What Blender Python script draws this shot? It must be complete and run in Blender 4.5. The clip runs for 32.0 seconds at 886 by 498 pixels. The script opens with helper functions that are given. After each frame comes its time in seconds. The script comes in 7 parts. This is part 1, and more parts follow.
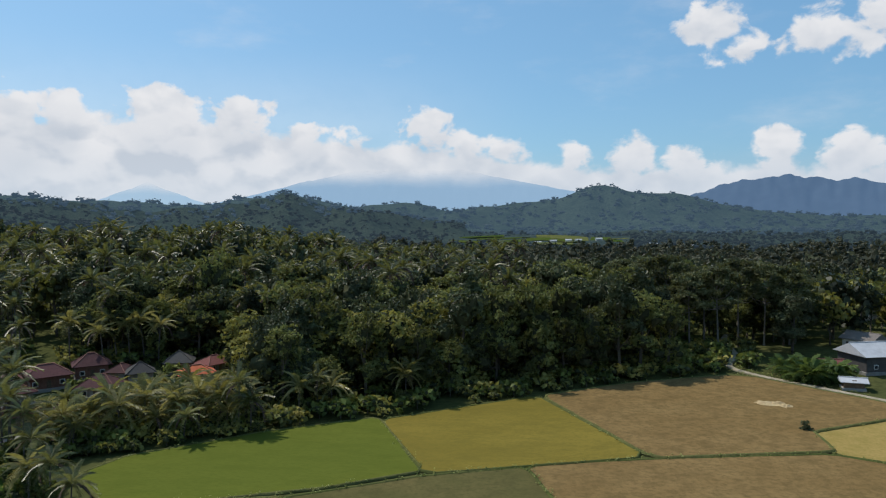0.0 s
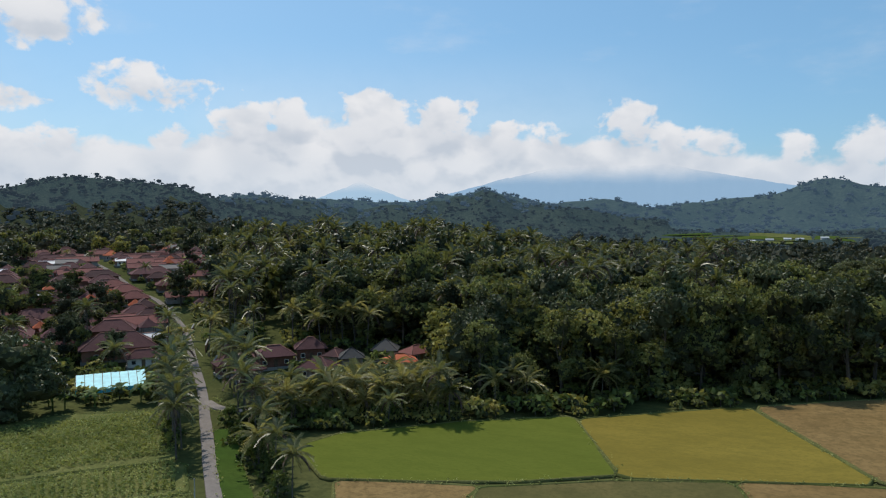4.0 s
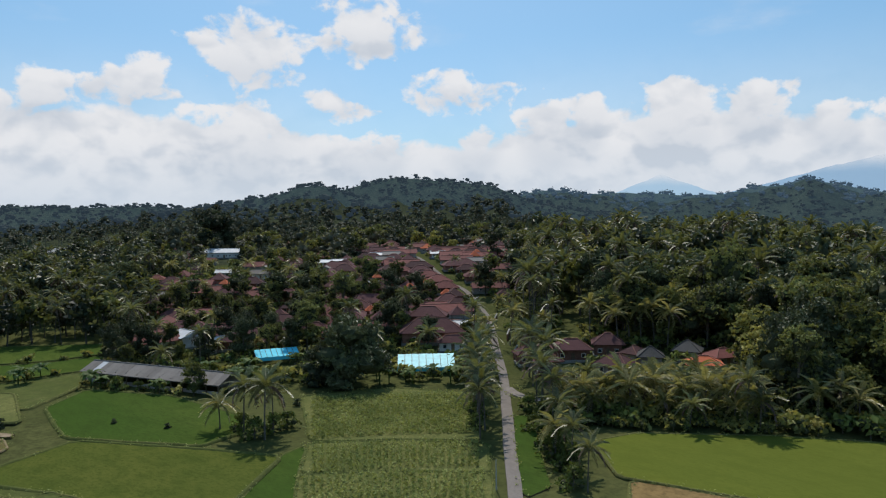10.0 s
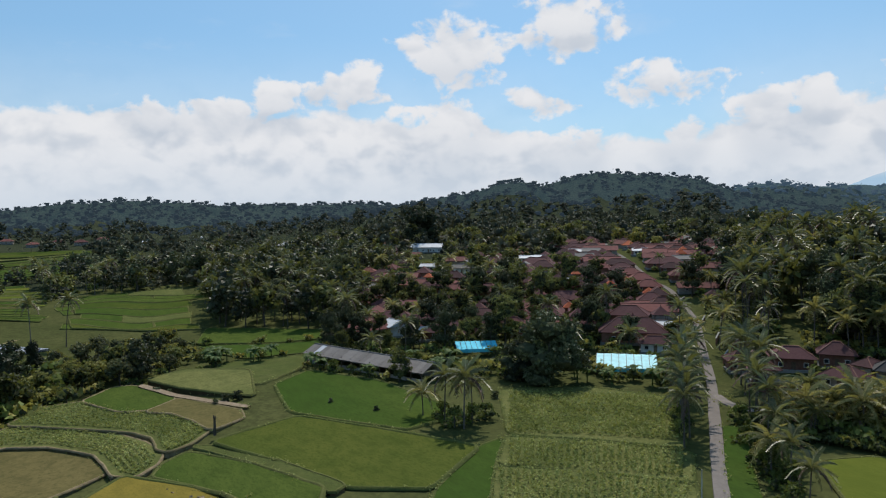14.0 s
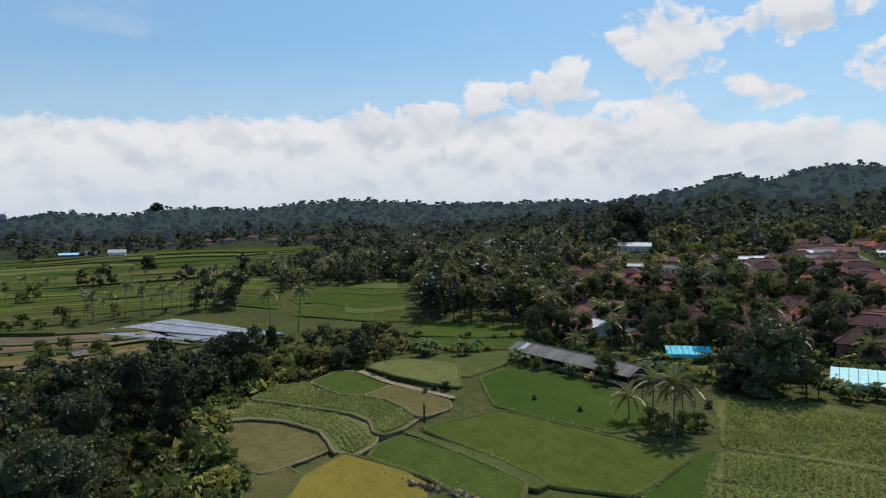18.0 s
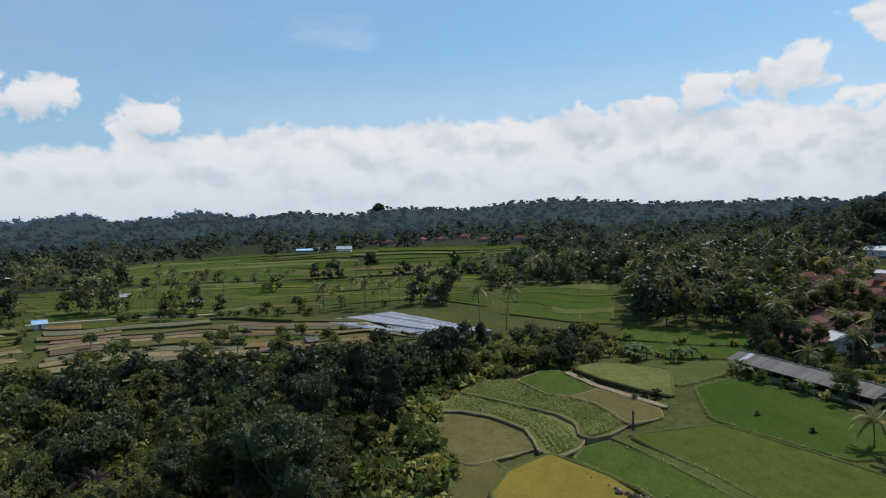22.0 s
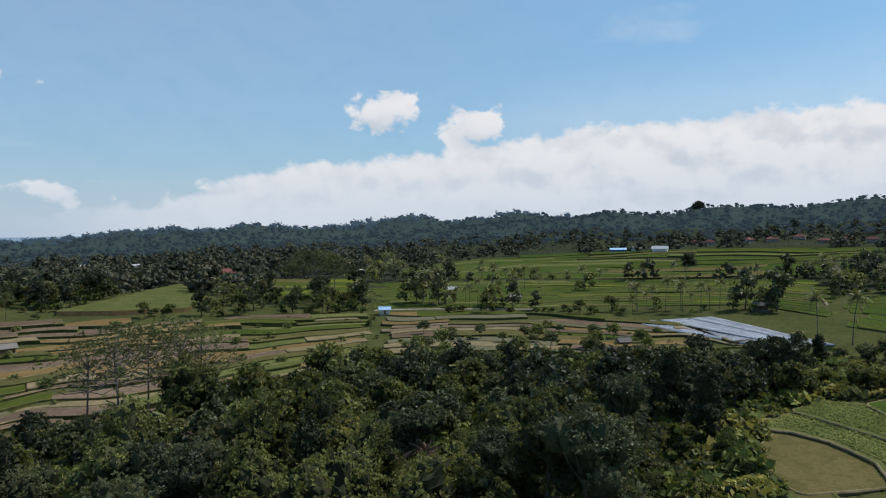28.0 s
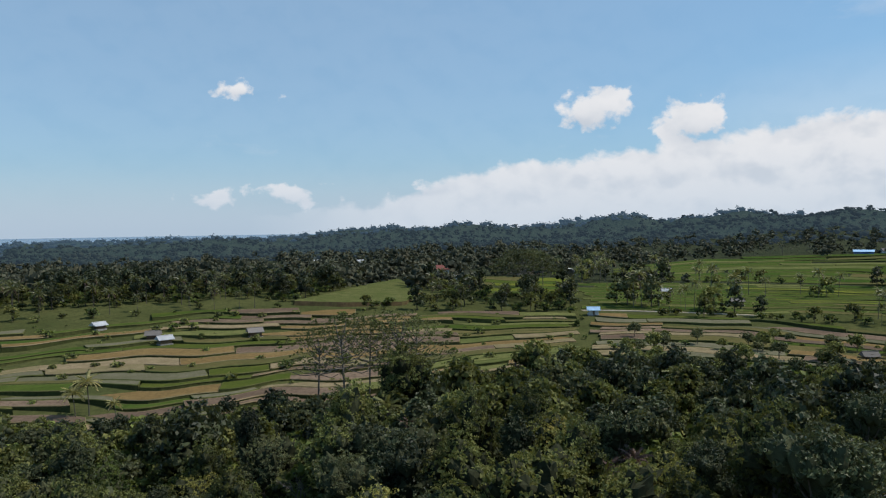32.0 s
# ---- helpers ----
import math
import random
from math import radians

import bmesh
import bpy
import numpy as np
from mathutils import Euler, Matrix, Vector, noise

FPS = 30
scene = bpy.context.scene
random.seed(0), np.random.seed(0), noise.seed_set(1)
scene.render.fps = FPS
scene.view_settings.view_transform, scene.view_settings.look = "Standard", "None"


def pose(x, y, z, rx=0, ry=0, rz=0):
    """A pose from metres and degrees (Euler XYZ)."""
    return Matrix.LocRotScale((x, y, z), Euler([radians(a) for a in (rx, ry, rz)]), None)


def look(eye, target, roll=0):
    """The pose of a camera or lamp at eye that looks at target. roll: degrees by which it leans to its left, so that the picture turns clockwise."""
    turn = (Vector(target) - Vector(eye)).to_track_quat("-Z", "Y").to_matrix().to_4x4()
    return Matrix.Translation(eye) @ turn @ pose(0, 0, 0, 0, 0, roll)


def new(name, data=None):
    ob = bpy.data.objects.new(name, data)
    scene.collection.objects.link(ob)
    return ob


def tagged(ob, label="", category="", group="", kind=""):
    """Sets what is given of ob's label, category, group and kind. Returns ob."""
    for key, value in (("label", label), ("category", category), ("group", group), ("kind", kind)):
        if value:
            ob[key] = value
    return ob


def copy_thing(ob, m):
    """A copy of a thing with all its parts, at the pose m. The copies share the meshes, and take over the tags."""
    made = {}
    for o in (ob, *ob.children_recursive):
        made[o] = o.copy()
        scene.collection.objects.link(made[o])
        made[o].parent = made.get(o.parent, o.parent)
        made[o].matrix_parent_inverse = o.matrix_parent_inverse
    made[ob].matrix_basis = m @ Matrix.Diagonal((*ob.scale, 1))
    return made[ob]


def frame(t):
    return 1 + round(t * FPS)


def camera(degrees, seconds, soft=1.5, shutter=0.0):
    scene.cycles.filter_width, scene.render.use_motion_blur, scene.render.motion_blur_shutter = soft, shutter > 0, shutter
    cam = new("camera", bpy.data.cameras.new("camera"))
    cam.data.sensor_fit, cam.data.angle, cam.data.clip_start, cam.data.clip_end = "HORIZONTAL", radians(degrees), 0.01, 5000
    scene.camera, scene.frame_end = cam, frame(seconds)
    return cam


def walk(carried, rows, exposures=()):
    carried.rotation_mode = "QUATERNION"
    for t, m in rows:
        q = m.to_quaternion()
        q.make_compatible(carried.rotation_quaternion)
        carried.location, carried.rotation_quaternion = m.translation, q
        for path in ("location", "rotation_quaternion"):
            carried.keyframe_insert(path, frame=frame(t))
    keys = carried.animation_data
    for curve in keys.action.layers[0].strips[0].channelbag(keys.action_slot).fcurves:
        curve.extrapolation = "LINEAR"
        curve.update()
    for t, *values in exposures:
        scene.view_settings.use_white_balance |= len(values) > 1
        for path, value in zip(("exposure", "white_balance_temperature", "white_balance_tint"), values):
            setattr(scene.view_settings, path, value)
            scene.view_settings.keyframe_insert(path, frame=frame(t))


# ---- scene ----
cam = camera(64.9, 32.0, soft=1.2)
# seconds, pitch, roll and bearing of the hovering drone
PATH = (
    (0.0, -2.10, 0.40, 0.00),
    (0.5, -2.10, 0.34, 2.01),
    (1.0, -2.13, 0.36, 4.00),
    (1.5, -2.16, 0.39, 5.99),
    (2.0, -2.18, 0.39, 8.00),
    (2.5, -2.20, 0.37, 10.03),
    (3.0, -2.23, 0.34, 12.06),
    (3.5, -2.25, 0.26, 14.10),
    (5.5, -2.37, 0.55, 22.09),
    (6.0, -2.39, 0.60, 24.10),
    (6.5, -2.40, 0.64, 26.10),
    (7.0, -2.41, 0.67, 28.09),
    (7.5, -2.42, 0.67, 30.09),
    (8.0, -2.43, 0.66, 32.09),
    (8.5, -2.45, 0.66, 34.11),
    (9.0, -2.47, 0.67, 36.15),
    (9.5, -2.49, 0.69, 38.21),
    (10.0, -2.50, 0.72, 40.26),
    (10.5, -2.51, 0.75, 42.30),
    (11.0, -2.53, 0.76, 44.35),
    (11.5, -2.54, 0.77, 46.38),
    (12.0, -2.56, 0.78, 48.40),
    (12.5, -2.59, 0.77, 50.41),
    (13.0, -2.61, 0.76, 52.45),
    (13.5, -2.62, 0.77, 54.48),
    (14.0, -2.61, 0.81, 56.51),
    (14.5, -2.61, 0.89, 58.53),
    (16.5, -2.56, 0.86, 66.85),
    (17.0, -2.55, 0.86, 68.99),
    (17.5, -2.53, 0.90, 71.12),
    (18.0, -2.51, 0.93, 73.27),
    (18.5, -2.48, 0.94, 75.41),
    (19.0, -2.47, 0.94, 77.54),
    (19.5, -2.45, 0.94, 79.66),
    (20.0, -2.42, 0.94, 81.78),
    (20.5, -2.39, 0.93, 83.91),
    (21.0, -2.35, 0.89, 86.04),
    (21.5, -2.32, 0.84, 88.17),
    (22.0, -2.28, 0.79, 90.30),
    (22.5, -2.24, 0.75, 92.43),
    (23.0, -2.20, 0.74, 94.56),
    (23.5, -2.15, 0.74, 96.69),
    (24.0, -2.11, 0.73, 98.81),
    (24.5, -2.08, 0.73, 100.92),
    (25.0, -2.06, 0.74, 103.02),
    (25.5, -2.04, 0.75, 105.11),
    (27.5, -2.01, 0.80, 113.57),
    (28.0, -2.00, 0.84, 115.68),
    (28.5, -1.98, 0.85, 117.81),
    (29.0, -1.96, 0.85, 119.94),
    (29.5, -1.94, 0.86, 122.08),
    (30.0, -1.92, 0.86, 124.20),
    (30.5, -1.91, 0.85, 126.32),
    (31.0, -1.89, 0.86, 128.45),
    (31.5, -1.87, 0.85, 130.58),
    (32.0, -1.86, 0.81, 132.72),
)
EYE = (0.0, 0.0, 42.0)
walk(cam, [(t, pose(*EYE, 90 + p, r, b)) for t, p, r, b in PATH])

# ---- daylight: one sun, a clear sky and a bank of cumulus in it ----
SUN_BEARING, SUN_HEIGHT = 47.0, 53.0
scene.view_settings.exposure = 0.0
sun = new("sun", bpy.data.lights.new("sun", "SUN"))
sun.data.energy, sun.data.angle, sun.data.color = 3.9, radians(0.53), (1.0, 0.95, 0.87)
sb, sh = radians(SUN_BEARING), radians(SUN_HEIGHT)
SUN_WAY = Vector((-math.sin(sb) * math.cos(sh), math.cos(sb) * math.cos(sh), math.sin(sh)))
sun.matrix_world = look(SUN_WAY * 900, (0, 0, 0))

world = bpy.data.worlds.new("sky")
scene.world = world
world.use_nodes = True


class Graph:
    """Short calls for making shader nodes."""

    def __init__(self, tree):
        self.tree = tree
        tree.nodes.clear()

    def put(self, sort, **fields):
        n = self.tree.nodes.new(sort)
        for key, value in fields.items():
            setattr(n, key, value)
        return n

    def feed(self, socket, value):
        if isinstance(value, bpy.types.NodeSocket):
            self.tree.links.new(value, socket)
        elif value is not None:
            socket.default_value = value

    def math(self, op, a, b=None, c=None, clamp=False):
        n = self.put("ShaderNodeMath", operation=op, use_clamp=clamp)
        for s, v in zip(n.inputs, (a, b, c)):
            self.feed(s, v)
        return n.outputs[0]

    def smooth(self, x, lo, hi):
        n = self.put("ShaderNodeMapRange", interpolation_type="SMOOTHSTEP")
        for s, v in zip(n.inputs, (x, lo, hi, 0.0, 1.0)):
            self.feed(s, v)
        return n.outputs[0]

    def mix(self, fac, a, b, blend="MIX"):
        n = self.put("ShaderNodeMix", data_type="RGBA", blend_type=blend)
        self.feed(n.inputs[0], fac)
        self.feed(n.inputs[6], (*a, 1) if isinstance(a, tuple) and len(a) == 3 else a)
        self.feed(n.inputs[7], (*b, 1) if isinstance(b, tuple) and len(b) == 3 else b)
        return n.outputs[2]

    def noise(self, vector, scale, detail=4.0, rough=0.55, dims="3D", distortion=0.0):
        n = self.put("ShaderNodeTexNoise", noise_dimensions=dims)
        self.feed(n.inputs["Vector"], vector)
        n.inputs["Scale"].default_value, n.inputs["Detail"].default_value = scale, detail
        n.inputs["Roughness"].default_value, n.inputs["Distortion"].default_value = rough, distortion
        return n.outputs["Fac"]

    def ramp(self, fac, stops, smooth=False):
        n = self.put("ShaderNodeValToRGB")
        n.color_ramp.interpolation = "EASE" if smooth else "LINEAR"
        while len(n.color_ramp.elements) < len(stops):
            n.color_ramp.elements.new(0.5)
        for e, (at, c) in zip(n.color_ramp.elements, stops):
            e.position = at
            e.color = (*c, 1) if isinstance(c, tuple) else (c, c, c, 1)
        self.feed(n.inputs[0], fac)
        return n.outputs[0]

    def vector(self, x, y, z=0.0):
        n = self.put("ShaderNodeCombineXYZ")
        for s, v in zip(n.inputs, (x, y, z)):
            self.feed(s, v)
        return n.outputs[0]


g = Graph(world.node_tree)
way = g.put("ShaderNodeTexCoord").outputs["Generated"]
axes = g.put("ShaderNodeSeparateXYZ")
g.feed(axes.inputs[0], way)
flat_x = g.math("MULTIPLY", axes.outputs[0], -1.0)
bearing = g.math("MULTIPLY", g.math("ARCTAN2", flat_x, axes.outputs[1]), 57.2958)
height = g.math("MULTIPLY", g.math("ARCSINE", axes.outputs[2]), 57.2958)
sky = g.put("ShaderNodeTexSky", sky_type="NISHITA", sun_disc=False, sun_elevation=sh, sun_rotation=-sb, altitude=150.0, air_density=1.0, dust_density=1.2, ozone_density=2.5)
blue = g.mix(0.42, g.mix(1.0, sky.outputs[0], (0.97, 1.17, 1.24), "MULTIPLY"), (1.9, 4.5, 7.2))
spot = g.vector(g.math("MULTIPLY", bearing, 0.1), g.math("MULTIPLY", height, 0.13), 0.0)
lifted = g.vector(g.math("MULTIPLY", g.math("ADD", bearing, -0.3), 0.1), g.math("MULTIPLY", g.math("ADD", height, 1.1), 0.13), 0.0)
broad = g.noise(spot, 1.6, 2.0, 0.5)
puffs = g.noise(spot, 4.2, 8.0, 0.52, distortion=0.25)
soft_here = g.noise(spot, 3.0, 3.5, 0.5, distortion=0.2)
soft_above = g.noise(lifted, 3.0, 3.5, 0.5, distortion=0.2)
# the height of the bank's upper edge, in twentieths of 20 degrees, by bearing from -40 to 180
BANK_TOP = ((-40, 4.4), (-28, 4.3), (-16.5, 4.7), (-10, 4.9), (-3, 5.9), (4, 6.9), (13, 7.7), (19, 8.6), (27, 8.5), (32, 8.0), (36.5, 6.5), (45, 6.3), (51, 7.2), (56, 7.4), (61, 8.2), (65.4, 8.9), (73.5, 8.6), (82, 8.6), (93, 8.5), (103, 8.0), (111.6, 6.9), (118, 6.1), (126, 5.3), (132, 4.7), (137, 2.7), (143, 1.8), (150, 1.0), (160, 0.4))
bank_line = g.ramp(g.math("DIVIDE", g.math("ADD", bearing, 40.0), 220.0), [((b + 40) / 220, e / 20) for b, e in BANK_TOP])
bank_top = g.math("MULTIPLY", bank_line, 20.0)
# heads of cumulus that tower out of the bank, and single clouds: bearing, height, half-width, half-height
HEADS = ((28.8, 8.6, 1.9, 1.5), (31.4, 7.9, 2.6, 1.8), (21.7, 8.5, 3.2, 2.1), (16.3, 8.9, 2.6, 1.5), (11.1, 7.3, 2.0, 1.2), (6.6, 6.7, 2.3, 1.0), (1.1, 8.3, 2.3, 1.3), (-1.7, 6.5, 2.1, 1.0), (-5.4, 6.0, 1.8, 1.0), (-10.8, 5.2, 1.6, 0.9), (-15.2, 5.3, 2.2, 1.5), (-19.0, 4.7, 2.1, 1.3),
         (-25.7, 5.3, 1.9, 1.6), (-30.4, 4.8, 2.2, 1.5), (56.5, 7.3, 4.4, 2.2), (47.7, 5.7, 2.5, 1.2), (45.2, 5.8, 2.1, 1.1), (37.8, 5.9, 2.2, 1.1), (69.7, 9.9, 2.3, 1.2), (73.6, 8.9, 3.0, 1.0), (78.5, 8.4, 3.1, 0.9))
CLOUDS = ((-20.8, 14.7, 2.2, 1.4), (-24.1, 12.8, 2.3, 1.0), (-29.3, 13.2, 2.8, 1.4), (-32.3, 14.1, 2.0, 1.4), (55.3, 12.9, 3.8, 2.2), (46.3, 14.9, 3.5, 2.2), (48.9, 9.1, 2.6, 0.9), (39.1, 10.1, 4.0, 1.2), (59.1, 13.8, 1.3, 0.6), (36.7, 15.7, 0.6, 0.25),
          (63.7, 10.5, 2.6, 1.7), (120.2, 9.1, 2.4, 1.6), (113.1, 7.8, 2.2, 1.7), (150.6, 2.2, 1.5, 0.5), (144.8, 2.7, 3.2, 0.8), (149.2, 10.8, 2.0, 0.5), (134.6, 3.1, 1.8, 0.5), (66.6, 9.9, 1.4, 0.9))
curl = g.math("SUBTRACT", puffs, 0.5)
rough_edge = g.math("MULTIPLY", g.math("SUBTRACT", g.noise(spot, 16.0, 6.0, 0.6), 0.5), 0.55)
wobble = g.math("ADD", g.math("ADD", g.math("MULTIPLY", curl, 3.0), rough_edge), g.math("MULTIPLY", g.math("SUBTRACT", broad, 0.5), 1.0))
layer = g.math("ADD", g.math("SUBTRACT", bank_top, height), wobble)
swell, under = -5.0, 0.0
for n, (cb, ce, cw, ch) in enumerate(HEADS + CLOUDS):
    head = n < len(HEADS)
    ex = g.math("DIVIDE", g.math("SUBTRACT", bearing, cb), cw * (1.05 if head else 1.2))
    ey = g.math("DIVIDE", g.math("SUBTRACT", height, ce), ch * (1.1 if head else 1.25))
    if head:  # its foot stands in the bank
        ey = g.math("MAXIMUM", ey, g.math("MULTIPLY", ey, 0.4))
    away = g.math("SQRT", g.math("ADD", g.math("MULTIPLY", ex, ex), g.math("MULTIPLY", ey, ey)))
    swell = g.math("MAXIMUM", swell, g.math("MULTIPLY", g.math("SUBTRACT", 1.0, away), min(ch, 1.6)))
    under = g.math("MAXIMUM", under, g.math("MULTIPLY", g.smooth(away, 1.3, 0.6), g.smooth(ey, 0.35, -0.8)))
heap = g.math("ADD", swell, g.math("ADD", g.math("MULTIPLY", curl, 3.8), rough_edge))
inside = g.math("MAXIMUM", layer, heap)
bank = g.math("MULTIPLY", g.smooth(layer, -0.1, 0.9), g.smooth(bank_top, 0.6, 3.0))
single = g.math("MULTIPLY", g.smooth(heap, -0.05, 0.62), g.smooth(swell, -0.9, -0.3))
wisps = g.math("MULTIPLY", g.smooth(g.noise(g.vector(g.math("MULTIPLY", bearing, 0.05), g.math("MULTIPLY", height, 0.13)), 1.7, 6.0, 0.6), 0.50, 0.85), 0.30)
veil = g.math("MULTIPLY", g.math("MULTIPLY", g.smooth(bank_top, 5.0, 8.0), g.smooth(height, 15.0, 7.0)), 0.25)
sea_air = g.math("MULTIPLY", g.smooth(bearing, 75.0, 140.0), 0.15)
veil = g.math("MAXIMUM", veil, sea_air)
cover = g.math("MAXIMUM", g.math("MAXIMUM", bank, single), g.math("MAXIMUM", wisps, veil))
# billows: bright where the cloud thins upwards, soft grey where it lies thick above
shade = g.smooth(g.math("SUBTRACT", soft_above, soft_here), -0.10, 0.24)
deep = g.smooth(inside, 0.4, 4.0)
fine = g.math("MULTIPLY", g.math("SUBTRACT", 0.55, puffs), 0.55)
grey = g.math("ADD", g.math("MULTIPLY", shade, g.math("ADD", 0.40, g.math("MULTIPLY", deep, 0.50))), fine, clamp=True)
grey = g.math("ADD", grey, g.math("MULTIPLY", under, 0.55), clamp=True)
cloud = g.mix(grey, (0.89, 0.90, 0.92), (0.60, 0.66, 0.74))
low = g.smooth(height, 7.5, -0.5)
hazy = g.mix(g.math("MULTIPLY", low, 0.85), cloud, (0.64, 0.73, 0.83))
cloud_lum = g.mix(1.0, hazy, (9.0, 9.0, 9.1), "MULTIPLY")
below = g.mix(g.math("MULTIPLY", g.smooth(height, 6.0, 0.0), 0.7), blue, (4.9, 5.9, 7.2))
final = g.mix(cover, below, cloud_lum)
background = g.put("ShaderNodeBackground")
g.feed(background.inputs["Color"], final)
background.inputs["Strength"].default_value = 0.10
g.feed(g.put("ShaderNodeOutputWorld").inputs["Surface"], background.outputs[0])


# ---- materials ----
def material(name, build, rough=0.8, spec=0.25):
    m = bpy.data.materials.new(name)
    m.use_nodes = True
    k = Graph(m.node_tree)
    at = k.put("ShaderNodeTexCoord").outputs["Object"]
    colour, bump, extra = build(k, at)
    p = k.put("ShaderNodeBsdfPrincipled")
    k.feed(p.inputs["Base Color"], (*colour, 1) if isinstance(colour, tuple) else colour)
    k.feed(p.inputs["Roughness"], extra.get("rough", rough))
    p.inputs["Specular IOR Level"].default_value = spec
    p.inputs["Metallic"].default_value = extra.get("metal", 0.0)
    if bump is not None:
        b = k.put("ShaderNodeBump")
        b.inputs["Strength"].default_value, b.inputs["Distance"].default_value = extra.get("strength", 0.5), extra.get("depth", 0.05)
        k.feed(b.inputs["Height"], bump)
        k.feed(p.inputs["Normal"], b.outputs[0])
    surface = p.outputs[0]
    if "through" in extra:
        tr = k.put("ShaderNodeBsdfTranslucent")
        k.feed(tr.inputs[0], extra["through"])
        mx = k.put("ShaderNodeMixShader")
        mx.inputs[0].default_value = extra.get("share", 0.3)
        k.feed(mx.inputs[1], surface)
        k.feed(mx.inputs[2], tr.outputs[0])
        surface = mx.outputs[0]
    # distance haze painted in: the surface itself emits a faint blue
    if extra.get("haze_glow"):
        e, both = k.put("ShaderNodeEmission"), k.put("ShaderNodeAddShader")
        k.feed(e.inputs[0], (*extra["haze_glow"], 1))
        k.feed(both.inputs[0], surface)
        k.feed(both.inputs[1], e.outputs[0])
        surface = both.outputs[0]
    k.feed(k.put("ShaderNodeOutputMaterial").inputs[0], surface)
    return m


def leaves(name, dark, light, share=0.42, hue=0.5, patch=0.09, haze_glow=None, gloss=(0.6, 0.1)):
    """Foliage that differs from tree to tree, in patches and from leaf to leaf."""
    def build(k, at):
        geo = k.put("ShaderNodeNewGeometry")
        info = k.put("ShaderNodeObjectInfo")
        clump = k.noise(geo.outputs["Position"], patch, 3.0, 0.6)
        w = k.math("ADD", k.math("MULTIPLY", k.smooth(clump, 0.36, 0.64), 0.9), k.math("MULTIPLY", geo.outputs["Random Per Island"], 0.55))
        w = k.math("ADD", w, k.math("MULTIPLY", info.outputs["Random"], 1.0))
        w = k.smooth(w, 0.5, 2.05)
        c = k.mix(w, dark, light)
        warm = k.mix(k.math("MULTIPLY", k.smooth(k.noise(geo.outputs["Position"], patch * 1.7, 2.0), 0.52, 0.75), hue), c, (light[0] * 1.18, light[1] * 0.95, light[2] * 0.85))
        return warm, None, {"through": k.mix(0.5, warm, (light[0] * 1.5, light[1] * 1.5, light[2] * 0.8)), "share": share, "haze_glow": haze_glow}
    return material(name, build, gloss[0], gloss[1])


def soil(name, a, b, c, coarse=0.05, fine=1.5, depth=0.08, strength=0.6, stretch=None, haze_glow=None):
    """Ground covers: large patches of a and b with fine specks of c."""
    def build(k, at):
        p = k.put("ShaderNodeNewGeometry").outputs["Position"]
        if stretch:
            mp = k.put("ShaderNodeMapping")
            k.feed(mp.inputs[0], p)
            mp.inputs["Rotation"].default_value = (0, 0, radians(stretch[0]))
            mp.inputs["Scale"].default_value = (stretch[1], 1, 1)
            p = mp.outputs[0]
        big = k.noise(p, coarse, 4.0, 0.6)
        small = k.noise(p, fine, 5.0, 0.7)
        info = k.put("ShaderNodeObjectInfo").outputs["Random"]
        w = k.smooth(k.math("ADD", big, k.math("MULTIPLY", k.math("SUBTRACT", info, 0.5), 0.34)), 0.27, 0.73)
        col = k.mix(w, a, b)
        streak = k.smooth(k.noise(p, 0.32, 5.0, 0.65), 0.40, 0.68)
        col = k.mix(k.math("MULTIPLY", streak, 0.55), col, c)
        col = k.mix(k.math("MULTIPLY", k.smooth(small, 0.42, 0.7), 0.7), col, c)
        return col, small, {"depth": depth, "strength": strength, "haze_glow": haze_glow}
    return material(name, build, 1.0, 0.0)


def plain(name, colour, rough=0.7, spec=0.3, speck=0.25, scale=1.2, metal=0.0):
    def build(k, at):
        p = k.put("ShaderNodeNewGeometry").outputs["Position"]
        info = k.put("ShaderNodeObjectInfo").outputs["Random"]
        n = k.math("ADD", k.math("MULTIPLY", k.noise(p, scale, 6.0, 0.65), 0.8), k.math("MULTIPLY", info, 0.35))
        s = speck
        c = k.mix(k.smooth(n, 0.3, 0.85), tuple(v * (1 - s) for v in colour), tuple(min(1, v * (1 + s * 0.7)) for v in colour))
        return c, k.noise(p, scale * 6, 3.0), {"depth": 0.02, "strength": 0.3, "metal": metal}
    return material(name, build, rough, spec)


def roofing(name, a, b, rows=3.2, weather=0.55):
    """Clay or sheet roofing: courses down the slope, weathered in patches."""
    def build(k, at):
        p = k.put("ShaderNodeNewGeometry").outputs["Position"]
        info = k.put("ShaderNodeObjectInfo").outputs["Random"]
        ax = k.put("ShaderNodeSeparateXYZ")
        k.feed(ax.inputs[0], p)
        course = k.math("FRACT", k.math("MULTIPLY", ax.outputs[2], rows))
        n = k.noise(p, 0.55, 5.0, 0.65)
        w = k.smooth(k.math("ADD", k.math("MULTIPLY", n, weather), k.math("MULTIPLY", info, 1 - weather)), 0.2, 0.72)
        c = k.mix(w, a, b)
        c = k.mix(k.math("MULTIPLY", k.smooth(k.noise(p, 3.0, 4.0), 0.5, 0.72), 0.4), c, (a[0] * 0.6, a[1] * 0.65, a[2] * 0.7))
        return c, course, {"depth": 0.05, "strength": 0.5}
    return material(name, build, 0.85, 0.12)


